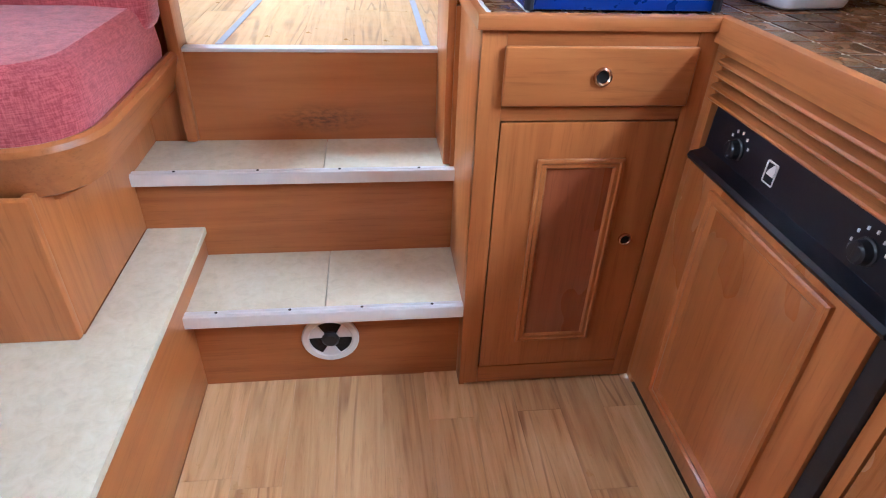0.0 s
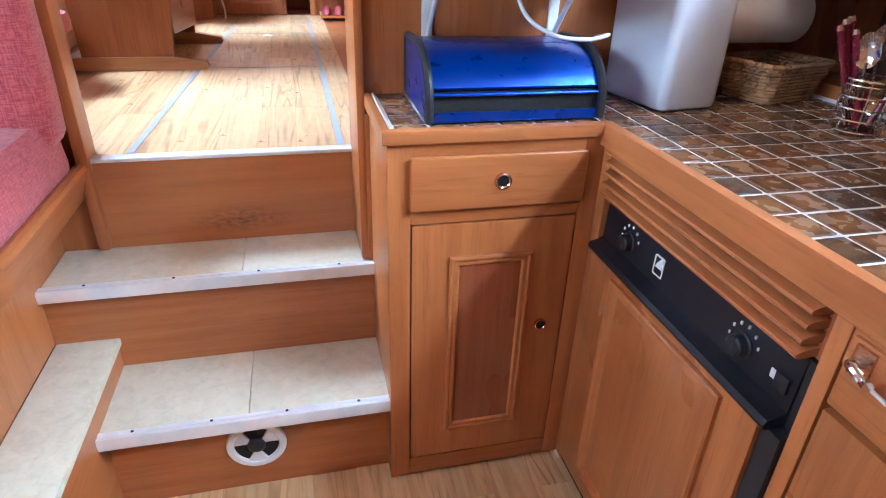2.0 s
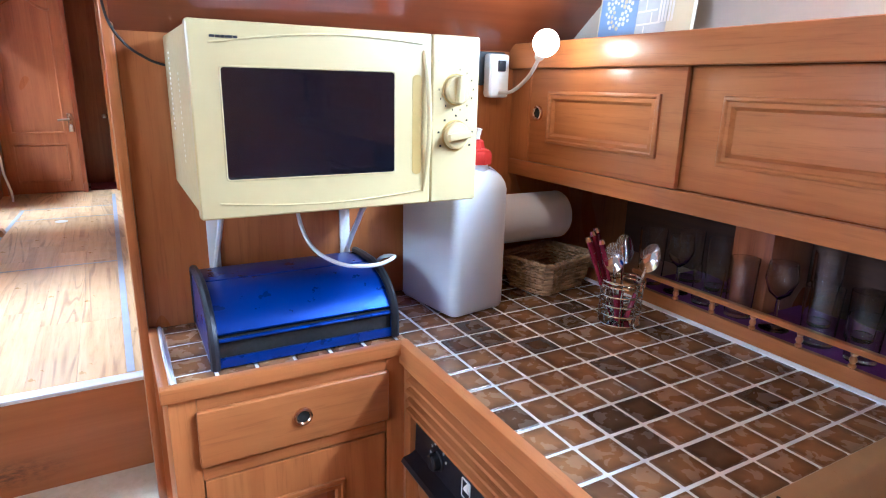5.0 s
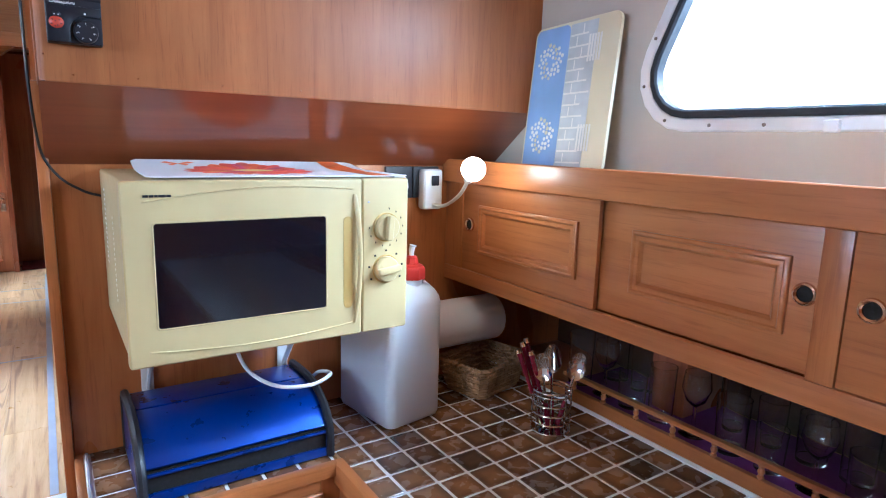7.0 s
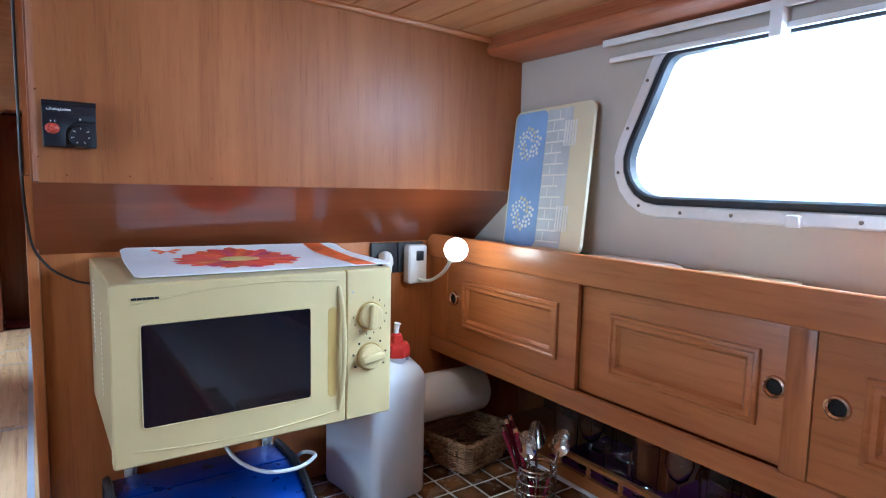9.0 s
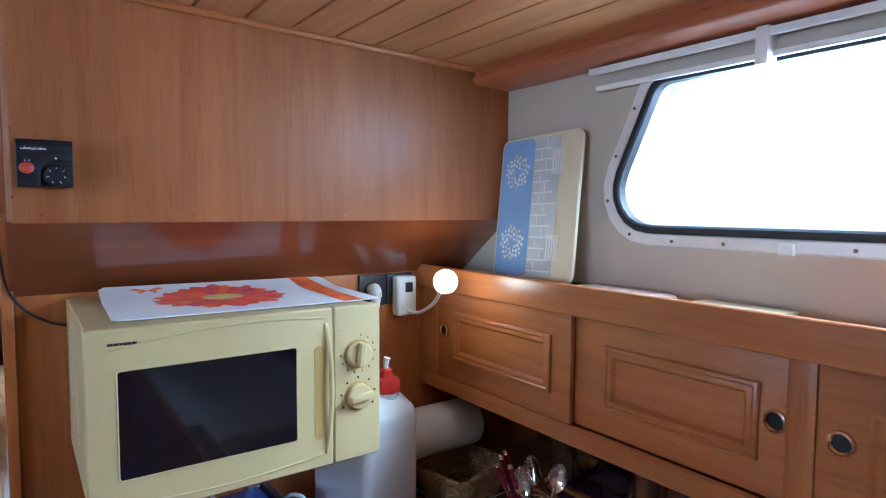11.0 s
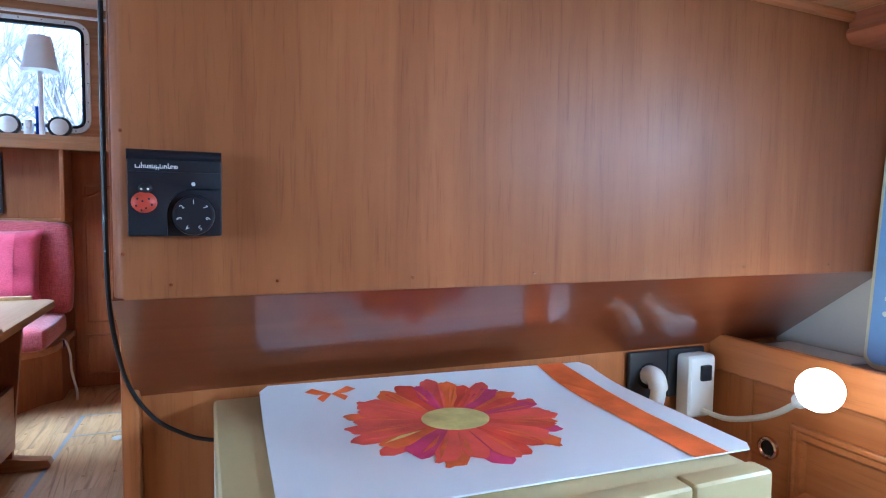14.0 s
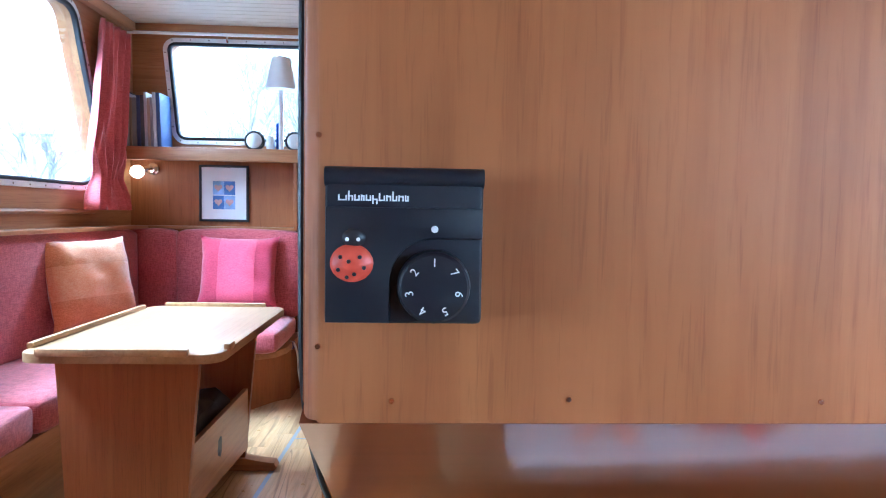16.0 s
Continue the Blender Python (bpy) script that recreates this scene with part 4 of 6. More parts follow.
micro_knob(1.415, 5)
micro_knob(1.338, 82)
part("lamp_mark", cube(0.656, 0.659, MY0 - 0.0003, MY0 + 0.002, 1.460, 1.463), GREY_TAPE, panel, soft=False)
bm = bmesh.new()
lathe(bm, [(0.0026, 0), (0.0024, -0.0006)], (0, 0, 0), "x", 6)
hole_mesh = mesh_of("vent_hole", bm)
hole_mesh.materials.append(WHITE)
for col, (y, z0, n) in enumerate(((1.165, 1.335, 16), (1.176, 1.335, 16), (1.04, 1.29, 17), (1.0, 1.30, 0))):
    for k in range(n):
        ob = new("vent_hole", hole_mesh)
        ob.location = (MX0 + 0.0038, y, z0 + 0.0088 * k)
        ob.parent = micro
        ob.matrix_parent_inverse = Matrix.Translation(micro.location).inverted()
for x in (0.30, 0.715):
    bm = bmesh.new()
    lathe(bm, [(0.010, 0.0), (0.009, -0.010)], (x, 0.93, MZ0 + 0.002), "z", 12)
    part("foot", bm, BLACK, micro)


def bracket(x):
    br = thing("shelf_bracket", (x, 1.27, 1.22), "white scrolled metal bracket under the microwave", "bracket", "microwave brackets")
    part("wall_leg", cube(x - 0.012, x + 0.012, 1.272, 1.2795, 1.02, 1.214, 0.002), WHITE, br)
    part("top_arm", cube(x - 0.012, x + 0.012, 0.95, 1.279, 1.208, 1.2135, 0.002), WHITE, br)
    bm = bmesh.new()
    tube(bm, [(x, 1.27, 1.03), (x, 1.22, 1.09), (x, 1.19, 1.12), (x, 1.14, 1.17), (x, 1.06, 1.205)], 0.006, 8)
    part("brace", bm, WHITE, br)


bracket(0.335)
bracket(0.63)

# printed mat on the microwave
mat_ob = thing("place_mat", (0.52, 1.05, MZ1), "white place mat printed with a red daisy", "place mat")
MAT_TURN = pose(0.543, 1.068, MZ1 + 0.0008, 0, 0, -2)


def curl(bm):
    """The mat's back edge rides up against the sloping panel."""
    for v in bm.verts:
        v.co.z += 0.017 * max(0.0, (v.co.y - 1.10) / 0.13) ** 2
    return bm


def flat(pts, z, h=0.0006, m=MAT_TURN):
    bm = bmesh.new()
    slab(bm, "z", z, z + h, pts)
    bmesh.ops.transform(bm, matrix=m, verts=bm.verts)
    return curl(bm)


def mat_sheet(half_w, half_d, h):
    bm = bmesh.new()
    loops = []
    for k in range(25):
        v = -half_d + 2 * half_d * k / 24
        w = half_w - 0.010 * max(0.0, (abs(v) - half_d + 0.012) / 0.012) ** 2
        loops.append([Vector((-w, v, 0)), Vector((w, v, 0)), Vector((w, v, h)), Vector((-w, v, h))])
    bridge(bm, loops, True, True)
    bmesh.ops.transform(bm, matrix=MAT_TURN, verts=bm.verts)
    return curl(bm)


part("sheet", mat_sheet(0.226, 0.150, 0.0016), PAPER, mat_ob, "glossy white sheet")
PETAL_RED = plain("print_red", (0.72, 0.07, 0.035), 0.5, vary=0.25, scale=90)
PETAL_ORANGE = plain("print_orange", (0.80, 0.16, 0.03), 0.5, vary=0.25, scale=90)
PETAL_PINK = plain("print_pink", (0.62, 0.05, 0.17), 0.5, vary=0.25, scale=90)
EYE_YELLOW = plain("print_yellow", (0.74, 0.64, 0.22), 0.55, vary=0.2, scale=200)
rng = random.Random(4)
PETAL_CORAL = plain("print_coral", (0.80, 0.11, 0.075), 0.5, vary=0.22, scale=70)
INKS = (PETAL_CORAL, PETAL_PINK, PETAL_CORAL, PETAL_RED, PETAL_ORANGE)
for row in range(2):
    for k in range(20):
        a = 2 * math.pi * (k + 0.5 * row) / 20 + rng.uniform(-0.06, 0.06)
        r1, w = (0.121 if row == 0 else 0.113) * rng.uniform(0.92, 1.05), 0.0145 * rng.uniform(0.8, 1.15)
        tip = rng.uniform(-0.5, 0.5) * w
        pts = [(0.025, -0.004), (0.06, -w * 0.62), (r1 * 0.80, -w), (r1 * 0.93, -w * 0.75), (r1 * 0.985, tip - w * 0.3), (r1, tip), (r1 * 0.965, tip + w * 0.3), (r1 * 0.94, w * 0.7), (r1 * 0.80, w), (0.06, w * 0.62), (0.025, 0.004)]
        c, s = math.cos(a), math.sin(a)
        z = 0.0018 + 0.0003 * row + 0.00004 * (k % 3)
        ink = INKS[(k * 2 + row + rng.randrange(2)) % 5]
        leaf = part("petal", flat([(-0.027 + u * c - v * s, 0.015 + u * s + v * c) for u, v in pts], z, 0.0002), ink, mat_ob, soft=False)
        if row == 1:
            e = rng.choice((-1, 1)) * w * 0.45
            streak = [(0.05, e * 0.5), (r1 * 0.7, e - 0.0028), (r1 * 0.93, e), (r1 * 0.7, e + 0.0028)]
            part("streak", flat([(-0.027 + u * c - v * s, 0.015 + u * s + v * c) for u, v in streak], z + 0.00024, 0.0001), PETAL_ORANGE if ink is not PETAL_ORANGE else EYE_YELLOW, leaf, soft=False)
part("flower_eye", flat([(-0.027 + 0.038 * math.cos(radians(15 * k)), 0.015 + 0.034 * math.sin(radians(15 * k))) for k in range(24)], 0.0026, 0.0003), EYE_YELLOW, mat_ob, "yellow flower eye", soft=False)
part("stripe", flat([(0.148, -0.151), (0.188, -0.151)] + [(0.188, -0.15 + 0.03 * k) for k in range(1, 11)] + [(0.148, 0.15 - 0.03 * k) for k in range(10)], 0.0021, 0.0003), PETAL_ORANGE, mat_ob, "orange printed stripe", soft=False)
for sx, w, h in ((-1, 0.030, 0.016), (1, 0.030, 0.016), (-1, 0.018, -0.018), (1, 0.018, -0.018)):
    pts = [(-0.145, 0.118), (-0.145 + sx * w * 0.7, 0.118 + h), (-0.145 + sx * w, 0.118 + h * 0.5), (-0.145 + sx * w * 0.6, 0.118 + h * 0.05)]
    if sx * h < 0:
        pts = pts[::-1]
    part("butterfly_wing", flat(pts[::-1], 0.0021, 0.0003), PETAL_ORANGE, mat_ob, soft=False)

# ---- things on the worktop ----
bread = thing("bread_bin", (0.46, 1.13, 0.91), "glossy blue roll-top bread bin with black trim", "bread bin")
BX0, BX1 = 0.282, 0.648


def bin_profile(inset=0.0):
    pts = [(1.012 + inset, 0.913 + inset), (1.012 + inset, 0.940)]
    for k in range(11):
        a = radians(180 - 9 * k)
        pts.append((1.146 + (0.134 - inset) * math.cos(a), 0.950 + (0.096 - inset) * math.sin(a)))
    return pts + [(1.225 - inset, 1.044 - inset), (1.248 - inset, 1.030 - inset), (1.248 - inset, 0.922 + inset)]


for x0, x1 in ((BX0, BX0 + 0.010), (BX1 - 0.010, BX1)):
    bm = bmesh.new()
    bridge(bm, [[Vector((x, y, z)) for y, z in bin_profile()] for x in (x0, x1)], True, True)
    end = part("end_panel", bm, BLUE, bread, "blue end panel")
    bm = bmesh.new()
    edge = [Vector(((x0 + x1) / 2, y, z)) for y, z in bin_profile(0.001)]
    tube(bm, edge, 0.0088, 8, 2)
    part("edge_bead", bm, BLACK, end, "black rubber edge bead")
pf = bin_profile(0.006)
bm = bmesh.new()
roll = [p for p in pf[4:-3]]
bridge(bm, [[Vector((x, y, z)) for y, z in roll] + [Vector((x, y + 0.002, z - 0.004)) for y, z in roll[::-1]] for x in (BX0 + 0.011, BX1 - 0.011)], True, True)
part("roll_front", bm, BLUE, bread, "curved blue roll front")
part("lower_lip", cube(BX0 + 0.011, BX1 - 0.011, 1.013, 1.020, 0.914, 0.933, 0.002), BLUE, bread)
part("slot", cube(BX0 + 0.011, BX1 - 0.011, 1.024, 1.030, 0.914, 0.970), DARK, bread, soft=False)
bm = bmesh.new()
tube(bm, [(BX0 + 0.012, 1.019, 0.966), (BX1 - 0.012, 1.019, 0.966)], 0.004, 8)
part("grip_bar", bm, BLUE, bread, "pressed grip bar")
part("base", cube(BX0 + 0.011, BX1 - 0.011, 1.030, 1.245, 0.918, 0.924), BLACK, bread, soft=False)
part("back", cube(BX0 + 0.011, BX1 - 0.011, 1.238, 1.244, 0.92, 1.030), BLUE, bread, soft=False)
part("top_plate", cube(BX0 + 0.011, BX1 - 0.011, 1.152, 1.240, 1.0365, 1.0405, 0.001), BLUE, bread)
for x in (0.30, 0.43, 0.53, 0.63):
    bm = bmesh.new()
    lathe(bm, [(0.006, 0.0), (0.006, 0.008)], (x, 1.040, 0.911), "z", 10)
    part("foot", bm, BLACK, bread)


def jerrycan():
    can = thing("water_jerrycan", (0.87, 1.14, 0.91), "translucent white plastic water can with red cap", "water can")
    skin = Nodes("translucent_polyethylene")
    skin.set(Base_Color=(0.84, 0.87, 0.91, 1), Roughness=0.38, Subsurface_Weight=0.35, Subsurface_Radius=(0.02, 0.02, 0.022), Transmission_Weight=0.12, Normal=skin.bump(skin.noise(skin.coords(), 25), 0.08, 0.003))
    turn = pose(0.858, 1.155, 0.911, 0, 0, 9)
    bm = bmesh.new()
    out = rounded(-0.080, 0.080, -0.108, 0.108, 0.022, 5)
    loops = []
    for z, d in ((0.0, 0.012), (0.004, 0.004), (0.014, 0.0), (0.285, 0.0), (0.300, 0.004), (0.316, 0.014), (0.328, 0.030), (0.334, 0.045)):
        loops.append(on("z", z, shrink(out, d)))
    bridge(bm, loops, True, True)
    bmesh.ops.transform(bm, matrix=turn, verts=bm.verts)
    part("tank", bm, skin.mat, can, "translucent white tank")
    neck = turn @ Vector((0.020, -0.055, 0.332))
    bm = bmesh.new()
    lathe(bm, [(0.026, -0.01), (0.026, 0.014)], neck, "z", 20)
    part("neck", bm, skin.mat, can)
    bm = bmesh.new()
    lathe(bm, [(0.033, 0.010), (0.034, 0.013), (0.034, 0.034), (0.030, 0.040), (0.018, 0.044), (0.014, 0.060), (0.009, 0.064)], neck, "z", 8)
    cap = part("cap", bm, RED_CAP, can, "red faceted screw cap")
    bm = bmesh.new()
    tube(bm, [neck + Vector((0, 0, 0.056)), neck + Vector((0, 0, 0.075)), neck + Vector((0.002, -0.002, 0.088))], [0.006, 0.007, 0.009], 8)
    part("spout", bm, WHITE, cap, "small white spout")


jerrycan()

roll = thing("paper_towel_roll", (1.06, 1.21, 1.07), "white paper towel roll on a holder", "paper roll")
bm = bmesh.new()
lathe(bm, [(0.019, 0.97), (0.060, 0.97), (0.063, 0.975), (0.063, 1.205), (0.060, 1.21), (0.019, 1.21), (0.019, 0.97)], (0, 1.195, 1.092), "x", 28, False)
part("paper", bm, PAPER, roll, "embossed white paper")
bm = bmesh.new()
tube(bm, [(0.95, 1.195, 1.092), (1.23, 1.195, 1.092), (1.236, 1.24, 1.10), (1.236, 1.279, 1.12)], 0.005, 8, 3)
part("holder", bm, WHITE, roll)

basket = thing("wicker_basket", (1.13, 1.17, 0.91), "shallow woven wicker basket on the worktop", "basket")
WICKER = plain("pale_wicker", (0.40, 0.235, 0.11), 0.6, vary=0.3, scale=160, bump=0.3)
bm_turn = pose(1.150, 1.15, 0.911, 0, 0, 14)


def wicker_loop(z, half_u, half_v, k):
    pts = dense(rounded(-half_u, half_u, -half_v, half_v, 0.02, 3), 0.008)
    return [bm_turn @ Vector((u * (1 + 0.022 * ((i + k) % 2 * 2 - 1)), v * (1 + 0.022 * ((i + k) % 2 * 2 - 1)), z)) for i, (u, v) in enumerate(pts)]


for k in range(11):
    z = 0.005 + 0.0082 * k
    loop = wicker_loop(z, 0.085 + 0.002 * k, 0.062 + 0.002 * k, k)
    bm = bmesh.new()
    tube(bm, loop + loop[:1], 0.0042 if k < 10 else 0.006, 5, 1)
    part("strand", bm, WICKER, basket)
bm = bmesh.new()
slab(bm, "z", 0.0, 0.004, rounded(-0.082, 0.082, -0.06, 0.06, 0.02, 3))
bmesh.ops.transform(bm, matrix=bm_turn, verts=bm.verts)
part("base", bm, WICKER, basket)

caddy = thing("cutlery_caddy", (1.135, 0.868, 0.91), "round chrome wire cutlery holder", "cutlery holder")
CC = Vector((1.135, 0.868, 0.912))
for z in (0.002, 0.024, 0.046, 0.068, 0.090, 0.100):
    bm = bmesh.new()
    tube(bm, [CC + Vector((0.045 * math.cos(radians(15 * k)), 0.045 * math.sin(radians(15 * k)), z)) for k in range(25)], 0.0021 if z < 0.095 else 0.003, 6, 1)
    part("hoop", bm, CHROME, caddy)
for k in range(8):
    a = radians(45 * k)
    bm = bmesh.new()
    tube(bm, [CC + Vector((0.045 * math.cos(a), 0.045 * math.sin(a), 0)), CC + Vector((0.0452 * math.cos(a), 0.0452 * math.sin(a), 0.1))], 0.0018, 6)
    part("upright", bm, CHROME, caddy)
bm = bmesh.new()
lathe(bm, [(0.044, 0), (0.044, 0.003)], CC, "z", 20)
part("base", bm, CHROME, caddy)


def cutlery(foot, tip, kind):
    """A burgundy-handled spoon, fork or knife standing in the caddy."""
    foot, tip = Vector(foot), Vector(tip)
    up = (tip - foot).normalized()
    item = thing({"spoon": "spoon", "handle": "table_knife"}[kind], tuple(foot), "steel spoon with burgundy handle in the holder" if kind == "spoon" else "steel knife standing with burgundy handle upwards", kind if kind == "spoon" else "knife", "cutlery in the holder")
    n = (tip - foot).length
    if kind == "handle":
        bm = bmesh.new()
        tube(bm, [foot, foot + up * n * 0.45], [0.005, 0.003], 6)
        part("blade", bm, CHROME, item, "steel blade")
        bm = bmesh.new()
        tube(bm, [foot + up * n * 0.42, foot + up * n * 0.7, foot + up * n * 0.95], [0.0045, 0.0065, 0.0075], 8)
        part("handle", bm, BURGUNDY, item, "burgundy handle")
        bm = bmesh.new()
        tube(bm, [foot + up * n * 0.95, tip], [0.0076, 0.006], 8)
        part("end_cap", bm, CHROME, item)
        return
    bm = bmesh.new()
    tube(bm, [foot, foot + up * n * 0.35], [0.0065, 0.0055], 8)
    part("handle", bm, BURGUNDY, item, "burgundy handle")
    bm = bmesh.new()
    tube(bm, [foot + up * n * 0.35, foot + up * n * 0.72], [0.0035, 0.003], 6)
    part("stem", bm, CHROME, item)
    bm = bmesh.new()
    side = up.cross(Vector((0.75, 0.65, 0))).normalized()
    back = side.cross(up)
    loops = []
    for d in (0.0, 0.0018):
        for f in (1.0, 0.82, 0.55, 0.25):
            loops.append([foot + up * n * 0.85 + up * (0.034 * math.sin(q) * f) + side * (0.0215 * math.cos(q) * f * (1 - 0.12 * math.sin(q))) + back * (0.009 * (1 - f * f) + d) for q in [radians(18 * k) for k in range(20)]])
    bridge(bm, [*loops[3::-1], *loops[4:]], True, True)
    part("bowl", bm, CHROME, item, "polished steel bowl")


cutlery((1.14, 0.87, 0.92), (1.145, 0.885, 1.105), "spoon")
cutlery((1.15, 0.86, 0.92), (1.198, 0.845, 1.085), "spoon")
cutlery((1.12, 0.86, 0.92), (1.105, 0.878, 1.09), "spoon")
cutlery((1.13, 0.88, 0.92), (1.085, 0.925, 1.115), "handle")
cutlery((1.14, 0.89, 0.92), (1.10, 0.93, 1.12), "handle")
cutlery((1.12, 0.88, 0.92), (1.065, 0.915, 1.105), "handle")
cutlery((1.13, 0.87, 0.92), (1.09, 0.90, 1.10), "handle")

# ---- glasses in the recess ----
def tumbler(at, r, h, name="drinking_glass", flare=1.12):
    bm = bmesh.new()
    lathe(bm, [(0.001, 0.0), (r, 0.0), (r * flare, h), (r * flare - 0.0018, h), (r - 0.002, 0.008), (0.001, 0.007)], at, "z", 18, False)
    return whole(name, weld(bm), GLASS, "clear drinking glass on the purple mat", "glass", "glasses in the recess")


def wine_glass(at, r, h):
    bm = bmesh.new()
    lathe(bm, [(0.001, 0.0), (r, 0.0), (r * 0.9, 0.003), (0.005, 0.008), (0.004, h * 0.45), (r * 0.7, h * 0.55), (r * 1.05, h * 0.75), (r * 0.92, h), (r * 0.92 - 0.0015, h), (r * 1.03, h * 0.75), (r * 0.65, h * 0.56), (0.001, h * 0.47)], at, "z", 18, False)
    return whole("wine_glass", weld(bm), GLASS, "clear stemmed glass on the purple mat", "glass", "glasses in the recess")


rng = random.Random(11)
for k in range(15):
    y = 0.98 - 0.085 * k
    if k % 3 == 1:
        wine_glass((1.35, y, 0.942), 0.030, 0.13 + 0.02 * rng.random())
    else:
        tumbler((1.345 + 0.01 * rng.random(), y, 0.942), 0.027 + 0.006 * rng.random(), 0.075 + 0.07 * rng.random())
    if not 0.66 < y - 0.03 < 0.84:
        tumbler((1.46, y - 0.03, 0.942), 0.028 + 0.005 * rng.random(), 0.10 + 0.06 * rng.random(), flare=1.05)

# ---- sockets, night lamp ----
sock = thing("wall_socket", (0.98, 1.28, 1.46), "black double wall socket with white plugs", "socket")
for x0, x1 in ((0.905, 0.984), (0.986, 1.066)):
    p = part("plate", cube(x0, x1, 1.270, 1.2798, 1.424, 1.506, 0.004, 3), BLACK, sock, "black socket plate")
    bm = bmesh.new()
    lathe(bm, [(0.022, 0.0), (0.021, -0.004), (0.018, -0.0045)], ((x0 + x1) / 2, 1.2705, 1.465), "y", 20)
    part("insert", bm, DARK, p)
plug = thing("mains_plug", (0.935, 1.26, 1.46), "white angled mains plug in the socket", "plug")
bm = bmesh.new()
tube(bm, [(0.94, 1.268, 1.468), (0.938, 1.246, 1.468), (0.935, 1.236, 1.45), (0.932, 1.238, 1.425)], [0.016, 0.015, 0.012, 0.008], 12)
part("body", bm, WHITE, plug)
lamp = thing("plug_in_lamp", (1.03, 1.25, 1.45), "white plug-in night lamp with glowing round bulb", "lamp")
body = part("housing", cube(1.0, 1.058, 1.236, 1.2698, 1.395, 1.500, 0.010, 3), WHITE, lamp, "rounded white housing")
part("switch", cube(1.022, 1.042, 1.230, 1.237, 1.458, 1.484, 0.002), NAVY, body, "small rocker switch")
BULB = Vector((0.985, 1.006, 1.512))
bm = bmesh.new()
tube(bm, [(1.03, 1.236, 1.408), (1.028, 1.18, 1.412), (1.015, 1.10, 1.445), BULB + Vector((0.012, 0.034, -0.026))], 0.0045, 8)
part("gooseneck", bm, WHITE, lamp)
bm = bmesh.new()
d = Vector((-0.010, -0.030, 0.022))
tube(bm, [BULB - d * 1.25, BULB - d * 0.55], [0.010, 0.014], 12)
part("holder", bm, WHITE, lamp)
bm = bmesh.new()
bmesh.ops.create_uvsphere(bm, u_segments=20, v_segments=14, radius=0.0275)
bmesh.ops.translate(bm, verts=bm.verts, vec=BULB)
bulb_glow = Nodes("lit_bulb")
bulb_glow.set(Base_Color=(1, 0.95, 0.85, 1), Emission_Color=(1.0, 0.86, 0.62, 1), Emission_Strength=11.0)
part("bulb", bm, bulb_glow.mat, lamp, "glowing round bulb")

# ---- thermostat ----
thermo = thing("heater_thermostat", (0.24, 1.12, 1.74), "black heater control with dial and ladybird magnet", "thermostat")
part("case", cube(0.201, 0.277, 1.106, 1.1298, 1.707, 1.781, 0.003, 3), NAVY, thermo, "matt black plastic case")
case = thermo.children[-1]
bm = bmesh.new()
tube(bm, [(0.2010, 1.1085, 1.7775), (0.2770, 1.1085, 1.7775)], 0.0048, 12)
part("top_roll", bm, NAVY, case)
bm = bmesh.new()
slab(bm, "y", 1.1075, 1.1022, [(0.202, 1.763), (0.202, 1.708), (0.2323, 1.708)] + [(0.2535 + 0.0212 * math.cos(radians(a)), 1.7273 + 0.0212 * math.sin(radians(a))) for a in range(180, 89, -10)] + [(0.2762, 1.7485), (0.2762, 1.763)], 0.0007)
part("cover", bm, NAVY, case, "raised cover cut out round the dial")
bm = bmesh.new()
lathe(bm, [(0.0178, 0.002), (0.0176, -0.001), (0.0168, -0.0065), (0.0155, -0.0078), (0.008, -0.0080)], (0.2535, 1.1045, 1.7256), "y", 28)
dial = part("dial", bm, NAVY, case, "numbered black dial")
for k, digit in enumerate("1234567"):
    a = radians(90 + k * 51.4)
    letters("numeral", digit, 0.0056, Matrix.Translation((0.2535 + 0.0118 * math.cos(a), 1.0962, 1.7256 + 0.0118 * math.sin(a))) @ pose(0, 0, 0, 90, 0, 0) @ pose(0, 0, 0, 0, 0, k * 51.4), WHITE, dial)
bm = bmesh.new()
lathe(bm, [(0.0018, 0.0), (0.0016, -0.0012)], (0.2535, 1.1026, 1.7530), "y", 10)
part("indicator", bm, WHITE, case, "white indicator dot")
x = 0.2075
for k, (w, h) in enumerate(((0.0042, 0.0034), (0.0024, 0.0054), (0.0026, 0.0034), (0.0018, 0.0034), (0.0026, 0.0034), (0.0026, 0.005), (0.0030, 0.0044), (0.0024, 0.0034), (0.0024, 0.0054), (0.0026, 0.0034), (0.0018, 0.0034))):
    z, e = (1.7660 if k != 5 else 1.7645), 0.0007
    mark = bmesh.new()
    box(mark, x, x + e, 1.1052, 1.107, z, z + h * 0.85)
    box(mark, x + w - e, x + w, 1.1052, 1.107, z, z + 0.0026)
    box(mark, x + e, x + w - e, 1.1052, 1.107, z + (0.0019 if k % 2 else 0.0), z + (0.0026 if k % 2 else e))
    part("brand_bar", mark, WHITE, case, "white raised lettering" if k == 0 else "", soft=False)
    x += w + 0.0005
bug = thing("ladybird_magnet", (0.2145, 1.104, 1.735), "small red wooden ladybird with black spots", "magnet")
bm = bmesh.new()
bmesh.ops.create_uvsphere(bm, u_segments=20, v_segments=12, radius=1)
for v in bm.verts:
    v.co = Vector((0.2145 + v.co.x * 0.0112, 1.1045 + v.co.y * 0.0062, 1.7355 + v.co.z * (0.0098 if v.co.z < 0 else 0.0098)))
part("shell", bm, plain("ladybird_red", (0.55, 0.065, 0.03), 0.4, vary=0.2, scale=150), bug)
bm = bmesh.new()
